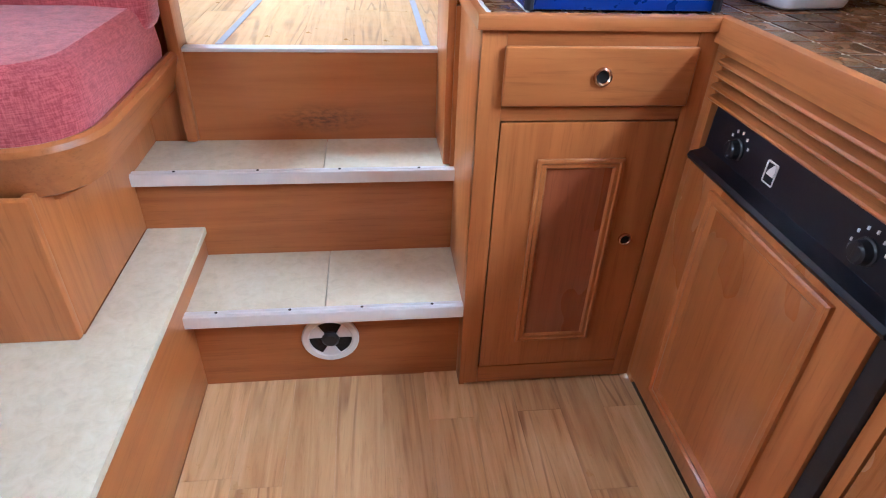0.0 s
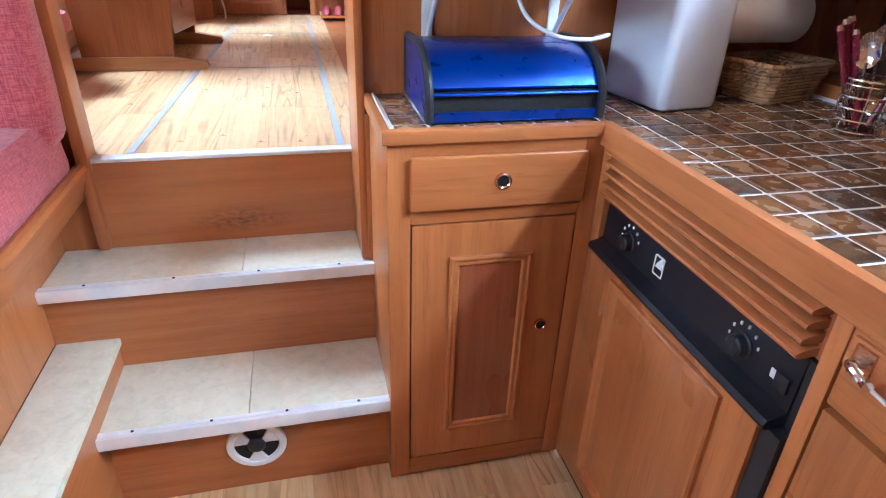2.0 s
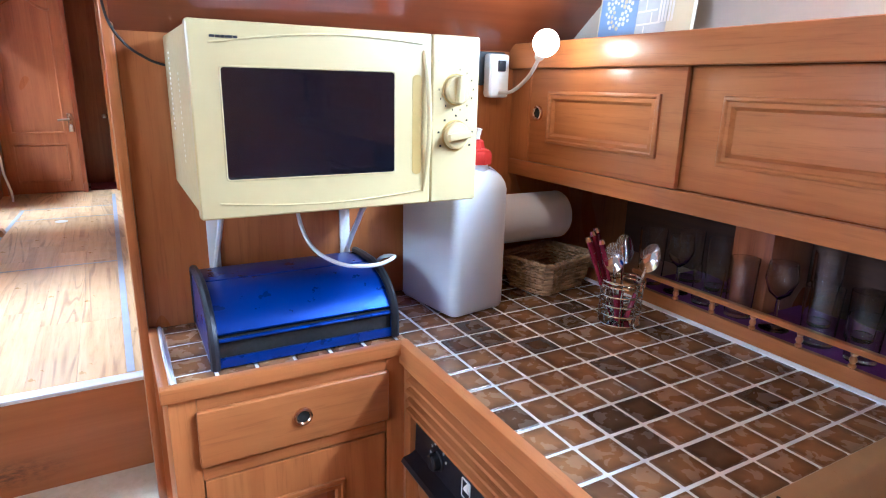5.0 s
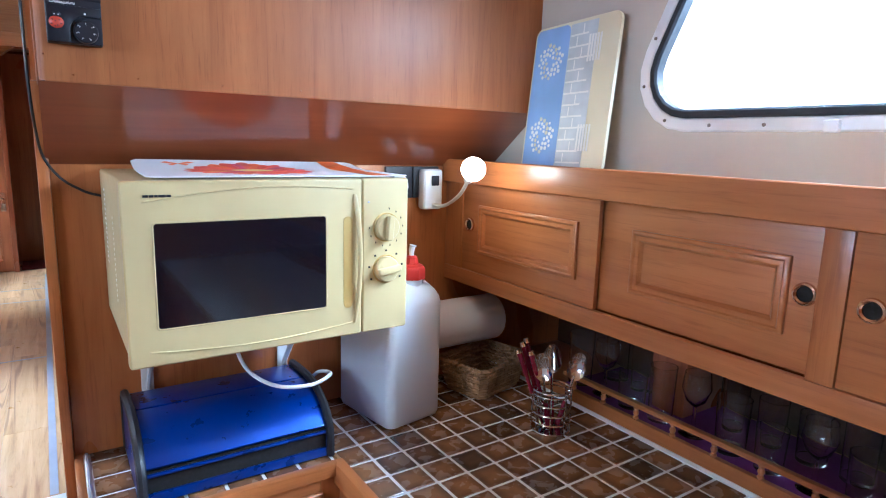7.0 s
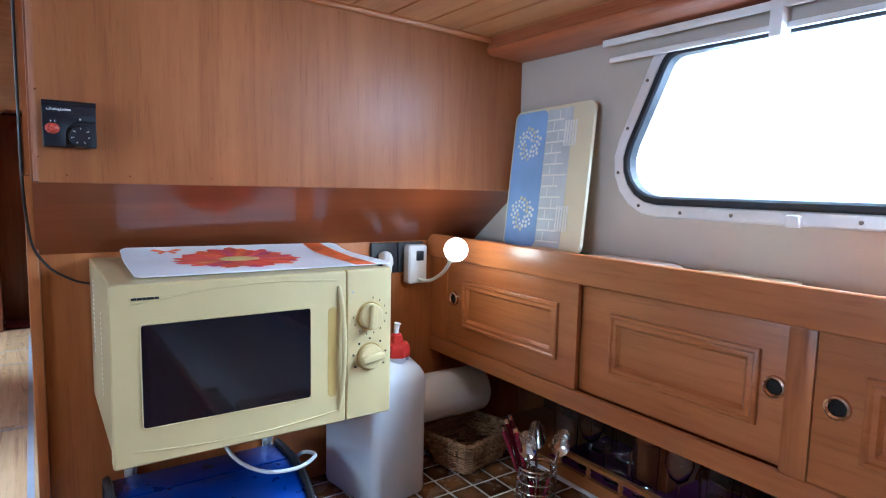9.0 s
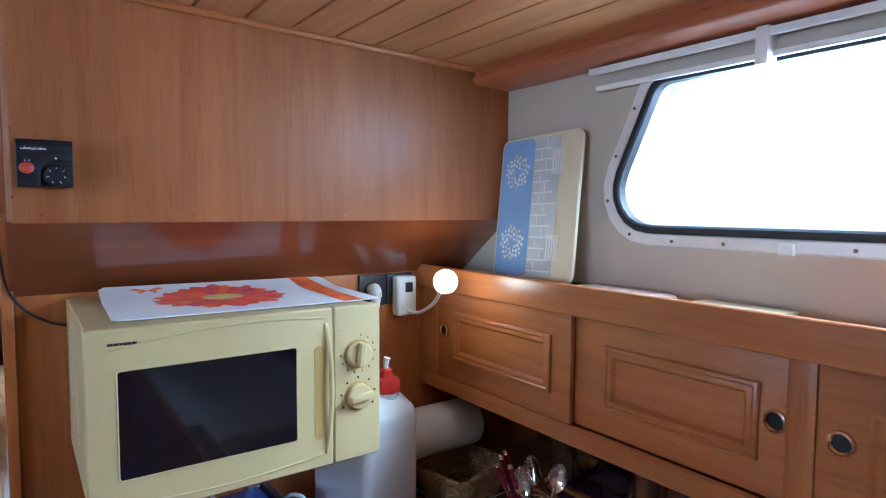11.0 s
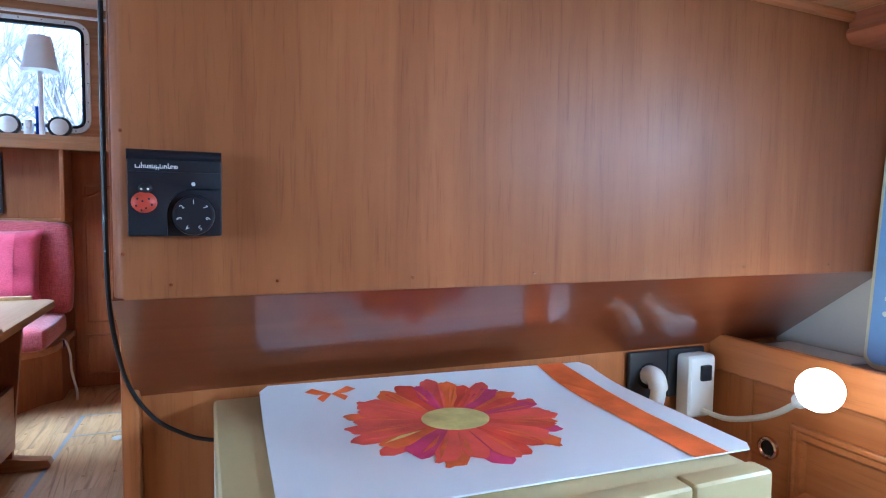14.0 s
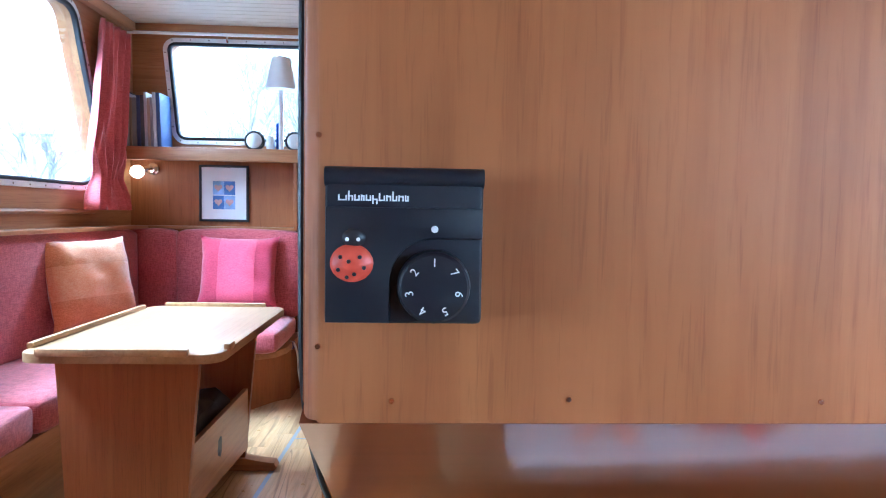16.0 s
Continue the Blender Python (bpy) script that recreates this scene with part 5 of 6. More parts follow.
bmesh.ops.create_uvsphere(bm, u_segments=14, v_segments=10, radius=1)
for v in bm.verts:
    v.co = Vector((0.2155 + v.co.x * 0.0066, 1.1045 + v.co.y * 0.0048, 1.7475 + v.co.z * 0.0052))
part("head", bm, BLACK, bug)
for dx, dz in ((-0.005, 0.003), (-0.001, 0.001), (0.004, 0.003), (-0.006, -0.003), (0.0015, -0.005), (0.006, -0.002), (-0.002, -0.0065)):
    d = math.sqrt(max(0, 1 - (dx / 0.0112) ** 2 - (dz / 0.0098) ** 2)) * 0.0062
    bm = bmesh.new()
    lathe(bm, [(0.0011, 0.0003), (0.0009, -0.0005)], (0.2145 + dx, 1.1045 - d, 1.7355 + dz), "y", 8)
    part("spot", bm, BLACK, bug)
for dx in (-0.003, 0.0022):
    bm = bmesh.new()
    lathe(bm, [(0.0010, 0.0), (0.0008, -0.0006)], (0.2155 + dx, 1.1002, 1.7468), "y", 8)
    part("eye_dot", bm, WHITE, bug)

thermo.location += Vector((0.002, -0.034, 0.0))
bug.location += Vector((0.002, -0.034, 0.001))

# small screws and plugs in the teak panel
for k, (x, z) in enumerate(((0.196, 1.69), (0.196, 1.80), (0.235, 1.661), (0.33, 1.662), (0.47, 1.661), (0.62, 1.662), (0.78, 1.661), (0.95, 1.662), (1.12, 1.661), (0.196, 1.93))):
    bm = bmesh.new()
    lathe(bm, [(0.0016, 0.0004), (0.0014, -0.0008)], (x, 1.0978, z), "y", 8)
    part("panel_pin", bm, BRASS, bulkhead)

# cables
bm = bmesh.new()
tube(bm, [(0.172, 1.185, 2.05), (0.171, 1.186, 1.90), (0.171, 1.185, 1.75), (0.172, 1.19, 1.64), (0.176, 1.225, 1.57), (0.184, 1.258, 1.522), (0.208, 1.264, 1.483), (0.240, 1.266, 1.460), (0.264, 1.267, 1.450), (0.31, 1.2685, 1.440)], 0.0025, 8)
whole("power_cable", bm, BLACK, "black cable hanging beside the bulkhead edge", "cable")
bm = bmesh.new()
tube(bm, [(0.51, 1.20, 1.225), (0.485, 1.15, 1.17), (0.50, 1.11, 1.10), (0.55, 1.07, 1.066), (0.62, 1.055, 1.060), (0.672, 1.08, 1.065), (0.672, 1.15, 1.045), (0.664, 1.20, 1.0), (0.68, 1.235, 0.95), (0.70, 1.22, 0.92), (0.672, 1.17, 0.918), (0.66, 1.18, 0.918)], 0.0042, 8)
whole("white_cable", bm, WHITE, "white mains cable draped over the bread bin", "cable")
bm = bmesh.new()
tube(bm, [(0.665, 1.275, 1.20), (0.668, 1.262, 1.17), (0.690, 1.262, 1.16), (0.700, 1.262, 1.175), (0.715, 1.262, 1.165)], 0.003, 6)
whole("cable_end", bm, WHITE, "short white cable hook under the microwave", "cable")
bm = bmesh.new()
tube(bm, [(0.935, 1.24, 1.425), (0.94, 1.235, 1.36), (0.93, 1.25, 1.29), (0.92, 1.268, 1.24)], 0.0035, 6)
whole("grey_cable", bm, BEIGE, "grey cable from the plug", "cable")

# ---- shelf things ----
board = thing("serving_board", (1.23, 0.98, 1.502), "pale plastic serving board with printed flowers leaning in the corner", "serving board")
e2 = Vector((0.115, 0.02, 0.99)).normalized()
side = Vector((-0.045, -0.99, 0.0))
e1 = (side - e2 * side.dot(e2)).normalized()
e3 = e1.cross(e2)
BOARD = Matrix.Translation(Vector((1.199, 1.090, 1.503))) @ Matrix((e1, e2, e3)).transposed().to_4x4()


def on_board(pts, a, b, bevel=0.0):
    bm = bmesh.new()
    slab(bm, "z", a, b, pts, bevel)
    bmesh.ops.transform(bm, matrix=BOARD, verts=bm.verts)
    return bm


BOARD_CREAM = plain("board_cream", (0.70, 0.64, 0.44), 0.4, vary=0.04, scale=30)
BOARD_BLUE = plain("board_blue_print", (0.27, 0.42, 0.72), 0.4, vary=0.12, scale=40)
BOARD_GREY = plain("board_grey_print", (0.54, 0.58, 0.60), 0.4, vary=0.15, scale=60)
part("board", on_board(rounded(0, 0.278, 0, 0.350, 0.022, 5), -0.004, 0.004, 0.002), BOARD_CREAM, board, "cream plastic board")
part("blue_field", on_board(rounded(0.006, 0.125, 0.008, 0.344, 0.016, 4), 0.0041, 0.0046), BOARD_BLUE, board, soft=False)
part("grey_field", on_board([(0.126, 0.010), (0.212, 0.010), (0.212, 0.342), (0.126, 0.342)], 0.0041, 0.0046), BOARD_GREY, board, soft=False)
BOARD_WHITE = plain("board_white_print", (0.80, 0.80, 0.76), 0.4, vary=0.06, scale=60)
rng = random.Random(3)


def flat_dot(u, v, r, h):
    turn = rng.uniform(0, 1)
    return on_board([(u + r * math.cos(q + turn), v + r * math.sin(q + turn)) for q in [2 * math.pi * i / 7 for i in range(7)]], h, h + 0.0005)


for cv in (0.088, 0.264):
    for k in range(44):
        r = 0.0425 * math.sqrt((k + 0.6) / 44)
        u, v = 0.066 + r * math.cos(2.4 * k), cv + r * math.sin(2.4 * k)
        if r < 0.012:
            continue
        part("dot", flat_dot(u, v, rng.uniform(0.0034, 0.0052), 0.0047), BOARD_WHITE if k % 4 else BOARD_CREAM, board, soft=False)
for k in range(12):
    v = 0.022 + 0.0265 * k
    w = 0.080 - 0.012 * (k % 3)
    part("line", on_board([(0.128, v), (0.128 + w, v), (0.128 + w, v + 0.004), (0.128, v + 0.004)], 0.0047, 0.0052), BOARD_WHITE, board, soft=False)
    part("line", on_board([(0.150 + 0.018 * (k % 2), v), (0.153 + 0.018 * (k % 2), v), (0.153 + 0.018 * (k % 2), v + 0.024), (0.150 + 0.018 * (k % 2), v + 0.024)], 0.0053, 0.0057), BOARD_WHITE, board, soft=False)
for k in range(5):
    for v0 in (0.05, 0.25):
        part("bar", on_board([(0.19 + 0.0085 * k, v0), (0.1955 + 0.0085 * k, v0), (0.1955 + 0.0085 * k, v0 + 0.06), (0.19 + 0.0085 * k, v0 + 0.06)], 0.0058, 0.0062), BOARD_WHITE, board, soft=False)

STONE = plain("speckled_cork_stone", (0.48, 0.36, 0.30), 0.6, vary=0.35, scale=250, bump=0.1)
bm = bmesh.new()
slab(bm, "z", 1.503, 1.515, [(1.184 + 0.058 * math.cos(radians(12 * k)), 0.675 + 0.115 * math.sin(radians(12 * k))) for k in range(30)], 0.003)
whole("oval_trivet", bm, STONE, "oval speckled stone trivet lying on the shelf", "trivet")
bm = bmesh.new()
box(bm, 1.125, 1.235, 0.366, 0.530, 1.503, 1.512, 0.002)
whole("tile_trivet", bm, BOARD_CREAM, "thin cream tile trivet lying on the shelf", "trivet")
bm = bmesh.new()
tube(bm, [(1.243, 0.86, 1.5065), (1.242, 0.75, 1.5065), (1.244, 0.6, 1.5065)], 0.004, 6)
whole("green_cord", bm, plain("green_cord", (0.02, 0.16, 0.08), 0.6), "green cord lying along the shelf back", "cord")
bm = bmesh.new()
box(bm, 1.17, 1.247, 1.10, 1.25, 1.503, 1.506)
whole("white_sheet", bm, PAPER, "white paper corner behind the board", "paper")

rail = thing("curtain_rail", (1.27, 0.3, 1.99), "white double curtain rail above the window", "curtain rail")
part("track", cube(1.206, 1.216, -0.7, 0.795, 1.961, 1.975, 0.002), WHITE, rail)
part("track", cube(1.222, 1.231, -0.7, 0.788, 1.929, 1.940, 0.002), WHITE, rail)
part("backing", cube(1.2315, 1.2395, -0.7, 0.775, 1.932, 1.974), BEIGE, rail, soft=False)
part("clip", cube(1.203, 1.236, 0.418, 0.440, 1.916, 1.979, 0.004), WHITE, rail, "small white clip")
catch = whole("window_catch", cube(1.227, 1.240, 0.376, 0.400, 1.601, 1.622, 0.004, 3), ALU, "small aluminium catch on the window frame", "catch")

# ---- saloon ----
SIDE_WIN = rounded_corners([(1.9, 1.845, 0.11), (4.05, 1.845, 0.21), (3.735, 2.735, 0.11), (1.9, 2.735, 0.11)])
bm = bmesh.new()
holed_wall(bm, "x", -1.37, -1.47, (1.49, 4.32, 0.7, 2.82), shrink(SIDE_WIN, 0.02))
whole("wall_saloon_side", weld(bm), TEAK_Y, "varnished wooden saloon side", "wall", kind="structure")
boat_window("window_3", "x", -1.37, 1, SIDE_WIN, "large rounded saloon window in an aluminium frame")
FRONT_WIN = rounded(-1.145, -0.30, 2.137, 2.738, 0.075, 6, (-0.06, 0.0))
bm = bmesh.new()
holed_wall(bm, "y", 4.30, 4.40, (-1.47, 1.0, 2.0, 2.82), shrink(FRONT_WIN, 0.02))
whole("wall_front_upper", weld(bm), TEAK_X, "varnished wooden front bulkhead with a window", "wall", kind="structure")
boat_window("window_4", "y", 4.30, -1, FRONT_WIN, "rounded front saloon window in an aluminium frame")
whole("wall_front_lower", cube(-1.47, -0.40, 4.26, 4.30, 0.7, 2.05), TEAK, "varnished wooden panel behind the sofa", "wall", kind="structure")
whole("wall_front_right", cube(0.19, 1.0, 4.26, 4.30, 0.7, 2.05), CHERRY, "varnished cherry front bulkhead", "wall", kind="structure")
whole("wall_saloon_right", cube(0.95, 1.0, 1.47, 5.2, 0.7, 2.82), TEAK_Y, "varnished wooden saloon side", "wall", kind="structure")
whole("wall_fore_cabin", cube(-0.6, 1.0, 5.1, 5.15, 0.7, 2.1), RED, "dark wooden wall in the fore passage", "wall", kind="structure")
whole("wall_fore_side", cube(-0.45, -0.40, 4.32, 5.1, 0.7, 2.1), RED, "dark wooden side of the fore passage", "wall", kind="structure")
whole("ceiling_fore", cube(-0.6, 1.0, 4.40, 5.15, 2.05, 2.1), RED, "dark wooden ceiling of the fore passage", "ceiling", kind="structure")


def saloon_ceiling():
    bm = bmesh.new()
    y = 1.47
    while y < 4.3:
        sec = [(y + 0.001, 2.804), (y + 0.004, 2.800), (y + 0.056, 2.800), (y + 0.059, 2.804), (y + 0.06, 2.82), (y, 2.82)]
        bridge(bm, [[Vector((x, u, v)) for u, v in sec] for x in (-1.47, 1.0)], True, True)
        y += 0.06
    box(bm, -1.47, 1.0, 1.45, 4.4, 2.822, 2.86)
    return bm


whole("ceiling_saloon", saloon_ceiling(), plain("cream_painted_boards", (0.66, 0.58, 0.47), 0.4, vary=0.05, scale=20, bump=0.05), "cream painted saloon ceiling boards", "ceiling", kind="structure")
whole("trim_front", cube(-1.37, 0.95, 4.245, 4.2985, 2.757, 2.802, 0.006), TEAK_X, "wooden ceiling trim", "trim", kind="structure")
whole("trim_side", cube(-1.369, -1.325, 1.50, 4.25, 2.745, 2.801, 0.008), TEAK_Y, "wooden ceiling trim", "trim", kind="structure")
shelf = thing("front_shelf", (-0.5, 4.2, 2.06), "wooden shelf under the front window", "shelf", kind="structure")
part("board", cube(-1.368, 0.945, 4.12, 4.298, 2.078, 2.096, 0.002), TEAK_X, shelf)
part("front_edge", cube(-1.368, 0.945, 4.10, 4.1195, 2.03, 2.102, 0.005), TEAK_X, shelf, "rounded shelf edge")
ledge = whole("ledge", cube(-1.369, -1.25, 1.5, 4.25, 1.655, 1.672, 0.004), TEAK_Y, "wooden ledge above the sofa back", "trim", kind="structure")
whole("ledge_front", cube(-1.25, -0.40, 4.20, 4.259, 1.655, 1.672, 0.004), TEAK_X, "wooden ledge above the sofa back", "trim", kind="structure")
bm = bmesh.new()
tube(bm, [(-1.36, 1.6, 1.745), (-1.36, 3.85, 1.745)], 0.010, 8)
whole("grab_rail", bm, TEAK_Y, "thin wooden rail under the side window", "rail", kind="structure")

rod = thing("curtain_rod", (-0.7, 4.24, 2.69), "white curtain rail over the front window", "curtain rail")
bm = bmesh.new()
tube(bm, [(-1.36, 4.225, 2.742), (-0.1, 4.225, 2.742)], 0.009, 8)
part("rod", bm, WHITE, rod)
bm = bmesh.new()
tube(bm, [(-0.815, 4.225, 2.735), (-0.815, 4.218, 2.715), (-0.815, 4.225, 2.700)], 0.006, 8)
part("hook", bm, CHROME, rod)
bm = bmesh.new()
lathe(bm, [(0.075, 0), (0.075, -0.012), (0.06, -0.018)], (-1.0, 3.45, 2.800), "z", 20)
whole("ceiling_speaker", bm, BLACK, "round black fitting in the cream ceiling", "ceiling fitting")

# curtain in the corner
bm = bmesh.new()
rows = []
for j in range(25):
    v = j / 24
    z = 2.70 - v * 0.945
    row = []
    for i in range(61):
        u = i / 60
        gather = 1 - 0.30 * math.exp(-((v - 0.82) / 0.07) ** 2)
        y = 3.99 + (u - 0.5) * (0.28 + 0.08 * v) * gather
        fold = 0.024 * math.sin(u * 27 + 1.5 * math.sin(v * 4)) * (0.7 + 0.5 * v) + 0.010 * math.sin(u * 61 + v * 3)
        row.append(Vector((-1.315 + fold + 0.03 * (v > 0.84) * (v - 0.84) * 6, y - 0.14 * v, z)))
    rows.append(row)
bridge(bm, rows, closed=False)
curtain = whole("curtain", bm, CURTAIN, "rose pink curtain gathered at the window corner", "curtain")
mod = curtain.modifiers.new("thickness", "SOLIDIFY")
mod.thickness = 0.003

# sofa
sofa = thing("corner_sofa", (-1.0, 3.2, 0.73), "teak corner bench base round the saloon table", "bench")
part("side_base", cube(-1.369, -0.93, 1.52, 3.72, 0.731, 1.03, 0.004), TEAK_Y, sofa)
part("front_base", cube(-1.369, -0.60, 3.82, 4.259, 0.731, 1.03, 0.004), TEAK_X, sofa)
bm = bmesh.new()
slab(bm, "z", 0.731, 1.03, [(-0.62, 3.82), (-0.50, 4.0), (-0.425, 4.06), (-0.425, 4.259), (-0.62, 4.259)])
part("end_base", bm, TEAK, sofa, "angled teak end of the bench", soft=False)
part("edge_rail", cube(-0.93, -0.905, 1.52, 3.72, 1.0, 1.055, 0.006), TEAK_Y, sofa)
bm = bmesh.new()
slab(bm, "z", 1.03, 1.062, [(-0.90, 3.70), (-0.52, 3.71), (-0.44, 3.77), (-0.405, 3.86), (-0.40, 4.259), (-0.90, 4.259)], 0.006)
part("seat_board", bm, TEAK_X, sofa, "rounded teak seat edge")
part("corner_base", cube(-1.369, -0.90, 3.71, 3.83, 0.731, 1.055), TEAK_Y, sofa, soft=False)
part("end_panel", cube(-0.414, -0.394, 4.06, 4.258, 1.66, 2.028, 0.004), TEAK, sofa, "teak end panel")


def cushion_thing(label, *a, **k):
    bm = bmesh.new()
    cushion(bm, *a, **k)
    return whole("sofa_cushion", bm, PINK, label, "cushion", "saloon sofa cushions")


cushion_thing("pink woven seat cushion along the side", -1.30, -0.88, 2.62, 3.66, 1.058, 1.175, r=0.03)
cushion_thing("pink woven seat cushion along the side", -1.30, -0.88, 1.54, 2.60, 1.058, 1.175, r=0.03)
cushion_thing("pink woven corner seat cushion", -1.30, -0.42, 3.68, 4.18, 1.064, 1.175, r=0.03)
cushion_thing("pink woven backrest along the side", -1.366, -1.27, 1.55, 2.92, 1.165, 1.648, r=0.03, puff=0.016)
cushion_thing("pink woven backrest in the corner", -1.366, -1.27, 2.93, 4.145, 1.165, 1.648, r=0.03, puff=0.016)
cushion_thing("pink woven backrest in the sofa corner", -1.345, -1.085, 4.150, 4.255, 1.165, 1.648, r=0.03, puff=0.010)
cushion_thing("pink woven backrest under the picture", -1.082, -0.40, 4.155, 4.255, 1.165, 1.648, r=0.03, puff=0.016)


def pillow(name, c, w, h, turn, tilt, material, label, band=None):
    """A stuffed square pillow with pointed corners."""
    def skin(s, lift, shrink_u=1.0):
        bm = bmesh.new()
        n = 22
        rows = []
        for j in range(n + 1):
            row = []
            for i in range(n + 1):
                u, v = 2 * i / n - 1, 2 * j / n - 1
                t = (1 - u ** 4) * (1 - v ** 4)
                pinch = 1 - 0.09 * (1 - abs(v) ** 3) * (abs(u) ** 4)
                pinch2 = 1 - 0.09 * (1 - abs(u) ** 3) * (abs(v) ** 4)
                wob = 0.010 * noise.noise(Vector((u * 2.5, v * 2.5, c[0] * 9))) + 0.005 * noise.noise(Vector((u * 5 + v * 2, v * 4, c[1] * 7)))
                row.append(Vector((u * w / 2 * pinch * shrink_u, s * (0.055 * t ** 0.6 + lift) + wob, v * h / 2 * pinch2)))
            rows.append(row)
        return bm, rows
    m = Matrix.Translation(c) @ pose(0, 0, 0, 0, 0, turn) @ pose(0, 0, 0, tilt, 0, 0)
    top = thing(name, c, label, "pillow")
    bm = bmesh.new()
    for s in (-1, 1):
        other, rows = skin(s, 0)
        other.free()
        bridge(bm, rows, closed=False)
    weld(bm)
    bmesh.ops.transform(bm, matrix=m, verts=bm.verts)
    part("cover", bm, material, top)
    if band:
        bm = bmesh.new()
        other, rows = skin(-1, 0.003)
        other.free()
        bridge(bm, [r[6:17] for r in rows] if band[0] == "up" else rows[7:16], closed=False)
        bmesh.ops.transform(bm, matrix=m, verts=bm.verts)
        part("satin_band", bm, band[1], top, "brighter satin band")
    return top


BRIGHT_ORANGE = fabric("bright_orange_satin", (0.85, 0.30, 0.10), (0.97, 0.52, 0.26), 1500, sheen=0.9)
BRIGHT_PINK = fabric("bright_pink_satin", (0.66, 0.06, 0.13), (0.84, 0.13, 0.21), 1500, sheen=0.9)
pillow("orange_pillow", (-1.17, 3.45, 1.44), 0.42, 0.40, 66, -14, ORANGE_SATIN, "orange satin pillow leaning on the sofa back", ("across", BRIGHT_ORANGE))
pillow("pink_pillow", (-0.715, 4.08, 1.43), 0.43, 0.40, 2, -14, PINK_SATIN, "hot pink satin pillow leaning on the sofa back", ("up", BRIGHT_PINK))
pillow("magenta_pillow", (-1.19, 2.62, 1.30), 0.32, 0.30, 78, -22, MAGENTA_SATIN, "magenta satin pillow on the sofa seat")

# saloon table
table = thing("saloon_table", (-0.54, 2.8, 0.73), "pale wooden saloon table with fiddle edges", "table")
bm = bmesh.new()
slab(bm, "z", 1.345, 1.371, rounded(-0.82, -0.275, 2.40, 3.24, 0.06, 6), 0.004)
part("tabletop", bm, PALE, table, "worn pale veneer top")
for a in ((-0.76, -0.36, 2.394, 2.412), (-0.76, -0.36, 3.228, 3.246)):
    part("fiddle", cube(*a, 1.365, 1.386, 0.004), PALE, table)
part("fiddle", cube(-0.826, -0.808, 2.47, 3.17, 1.365, 1.386, 0.004), PALE, table)
part("fiddle", cube(-0.287, -0.269, 2.47, 2.52, 1.365, 1.386, 0.004), PALE, table)
for yy0, yy1 in ((2.51, 2.537), (3.14, 3.167)):
    bm = bmesh.new()
    slab(bm, "y", yy0, yy1, [(-0.745, 0.76), (-0.42, 0.76), (-0.368, 1.344), (-0.775, 1.344)], 0.003)
    part("leg_panel", bm, TEAK, table, "teak leg panel")
    bm = bmesh.new()
    slab(bm, "y", yy0 - 0.014, yy1 + 0.014, [(-0.84, 0.731), (-0.30, 0.731), (-0.290, 0.742), (-0.300, 0.762), (-0.35, 0.768), (-0.41, 0.780), (-0.76, 0.780), (-0.83, 0.765)], 0.004)
    part("foot", bm, TEAK_X, table, "shaped teak foot")
bm = bmesh.new()
slab(bm, "x", -0.405, -0.422, [(2.538, 0.86), (3.139, 0.82), (3.139, 1.06), (2.538, 1.06)])
part("bin_front", bm, TEAK_Y, table, "teak side of the table locker", soft=False)
part("bin_floor", cube(-0.74, -0.423, 2.538, 3.139, 0.86, 0.872), TEAK_Y, table, soft=False)
part("bin_back", cube(-0.755, -0.74, 2.538, 3.139, 0.86, 1.06), TEAK_Y, table, soft=False)
bm = bmesh.new()
cushion(bm, -0.72, -0.435, 2.58, 3.05, 0.873, 1.09, r=0.06, puff=0.02)
for v in bm.verts:
    v.co += Vector((noise.noise(v.co * 14), noise.noise(v.co * 14 + Vector((3, 0, 0))), noise.noise(v.co * 14 + Vector((0, 3, 0))))) * 0.03
whole("black_bag", bm, plain("black_crumpled_cloth", (0.012, 0.013, 0.016), 0.35, vary=0.3, scale=60), "black bag stowed inside the table locker", "bag")
bm = bmesh.new()
tube(bm, [(-0.56, 2.64, 1.08), (-0.54, 2.66, 1.15), (-0.50, 2.72, 1.16), (-0.47, 2.78, 1.09)], 0.013, 8)
whole("bag_strap", bm, BLACK, "black strap lying on the bag", "strap")

stool = thing("round_stool", (-0.80, 2.22, 0.73), "round stool with a pink woven seat", "stool")
bm = bmesh.new()
lathe(bm, [(0.02, 0.17), (0.165, 0.17), (0.185, 0.185), (0.19, 0.215), (0.18, 0.24), (0.14, 0.252), (0.02, 0.256)], (-0.86, 2.22, 0.73), "z", 28)
part("seat", bm, PINK, stool)
for a in (40, 130, 220, 310):
    bm = bmesh.new()
    c, s = math.cos(radians(a)), math.sin(radians(a))
    tube(bm, [(-0.86 + 0.15 * c, 2.22 + 0.15 * s, 0.731), (-0.86 + 0.13 * c, 2.22 + 0.13 * s, 0.905)], 0.014, 8)
    part("leg", bm, TEAK, stool)

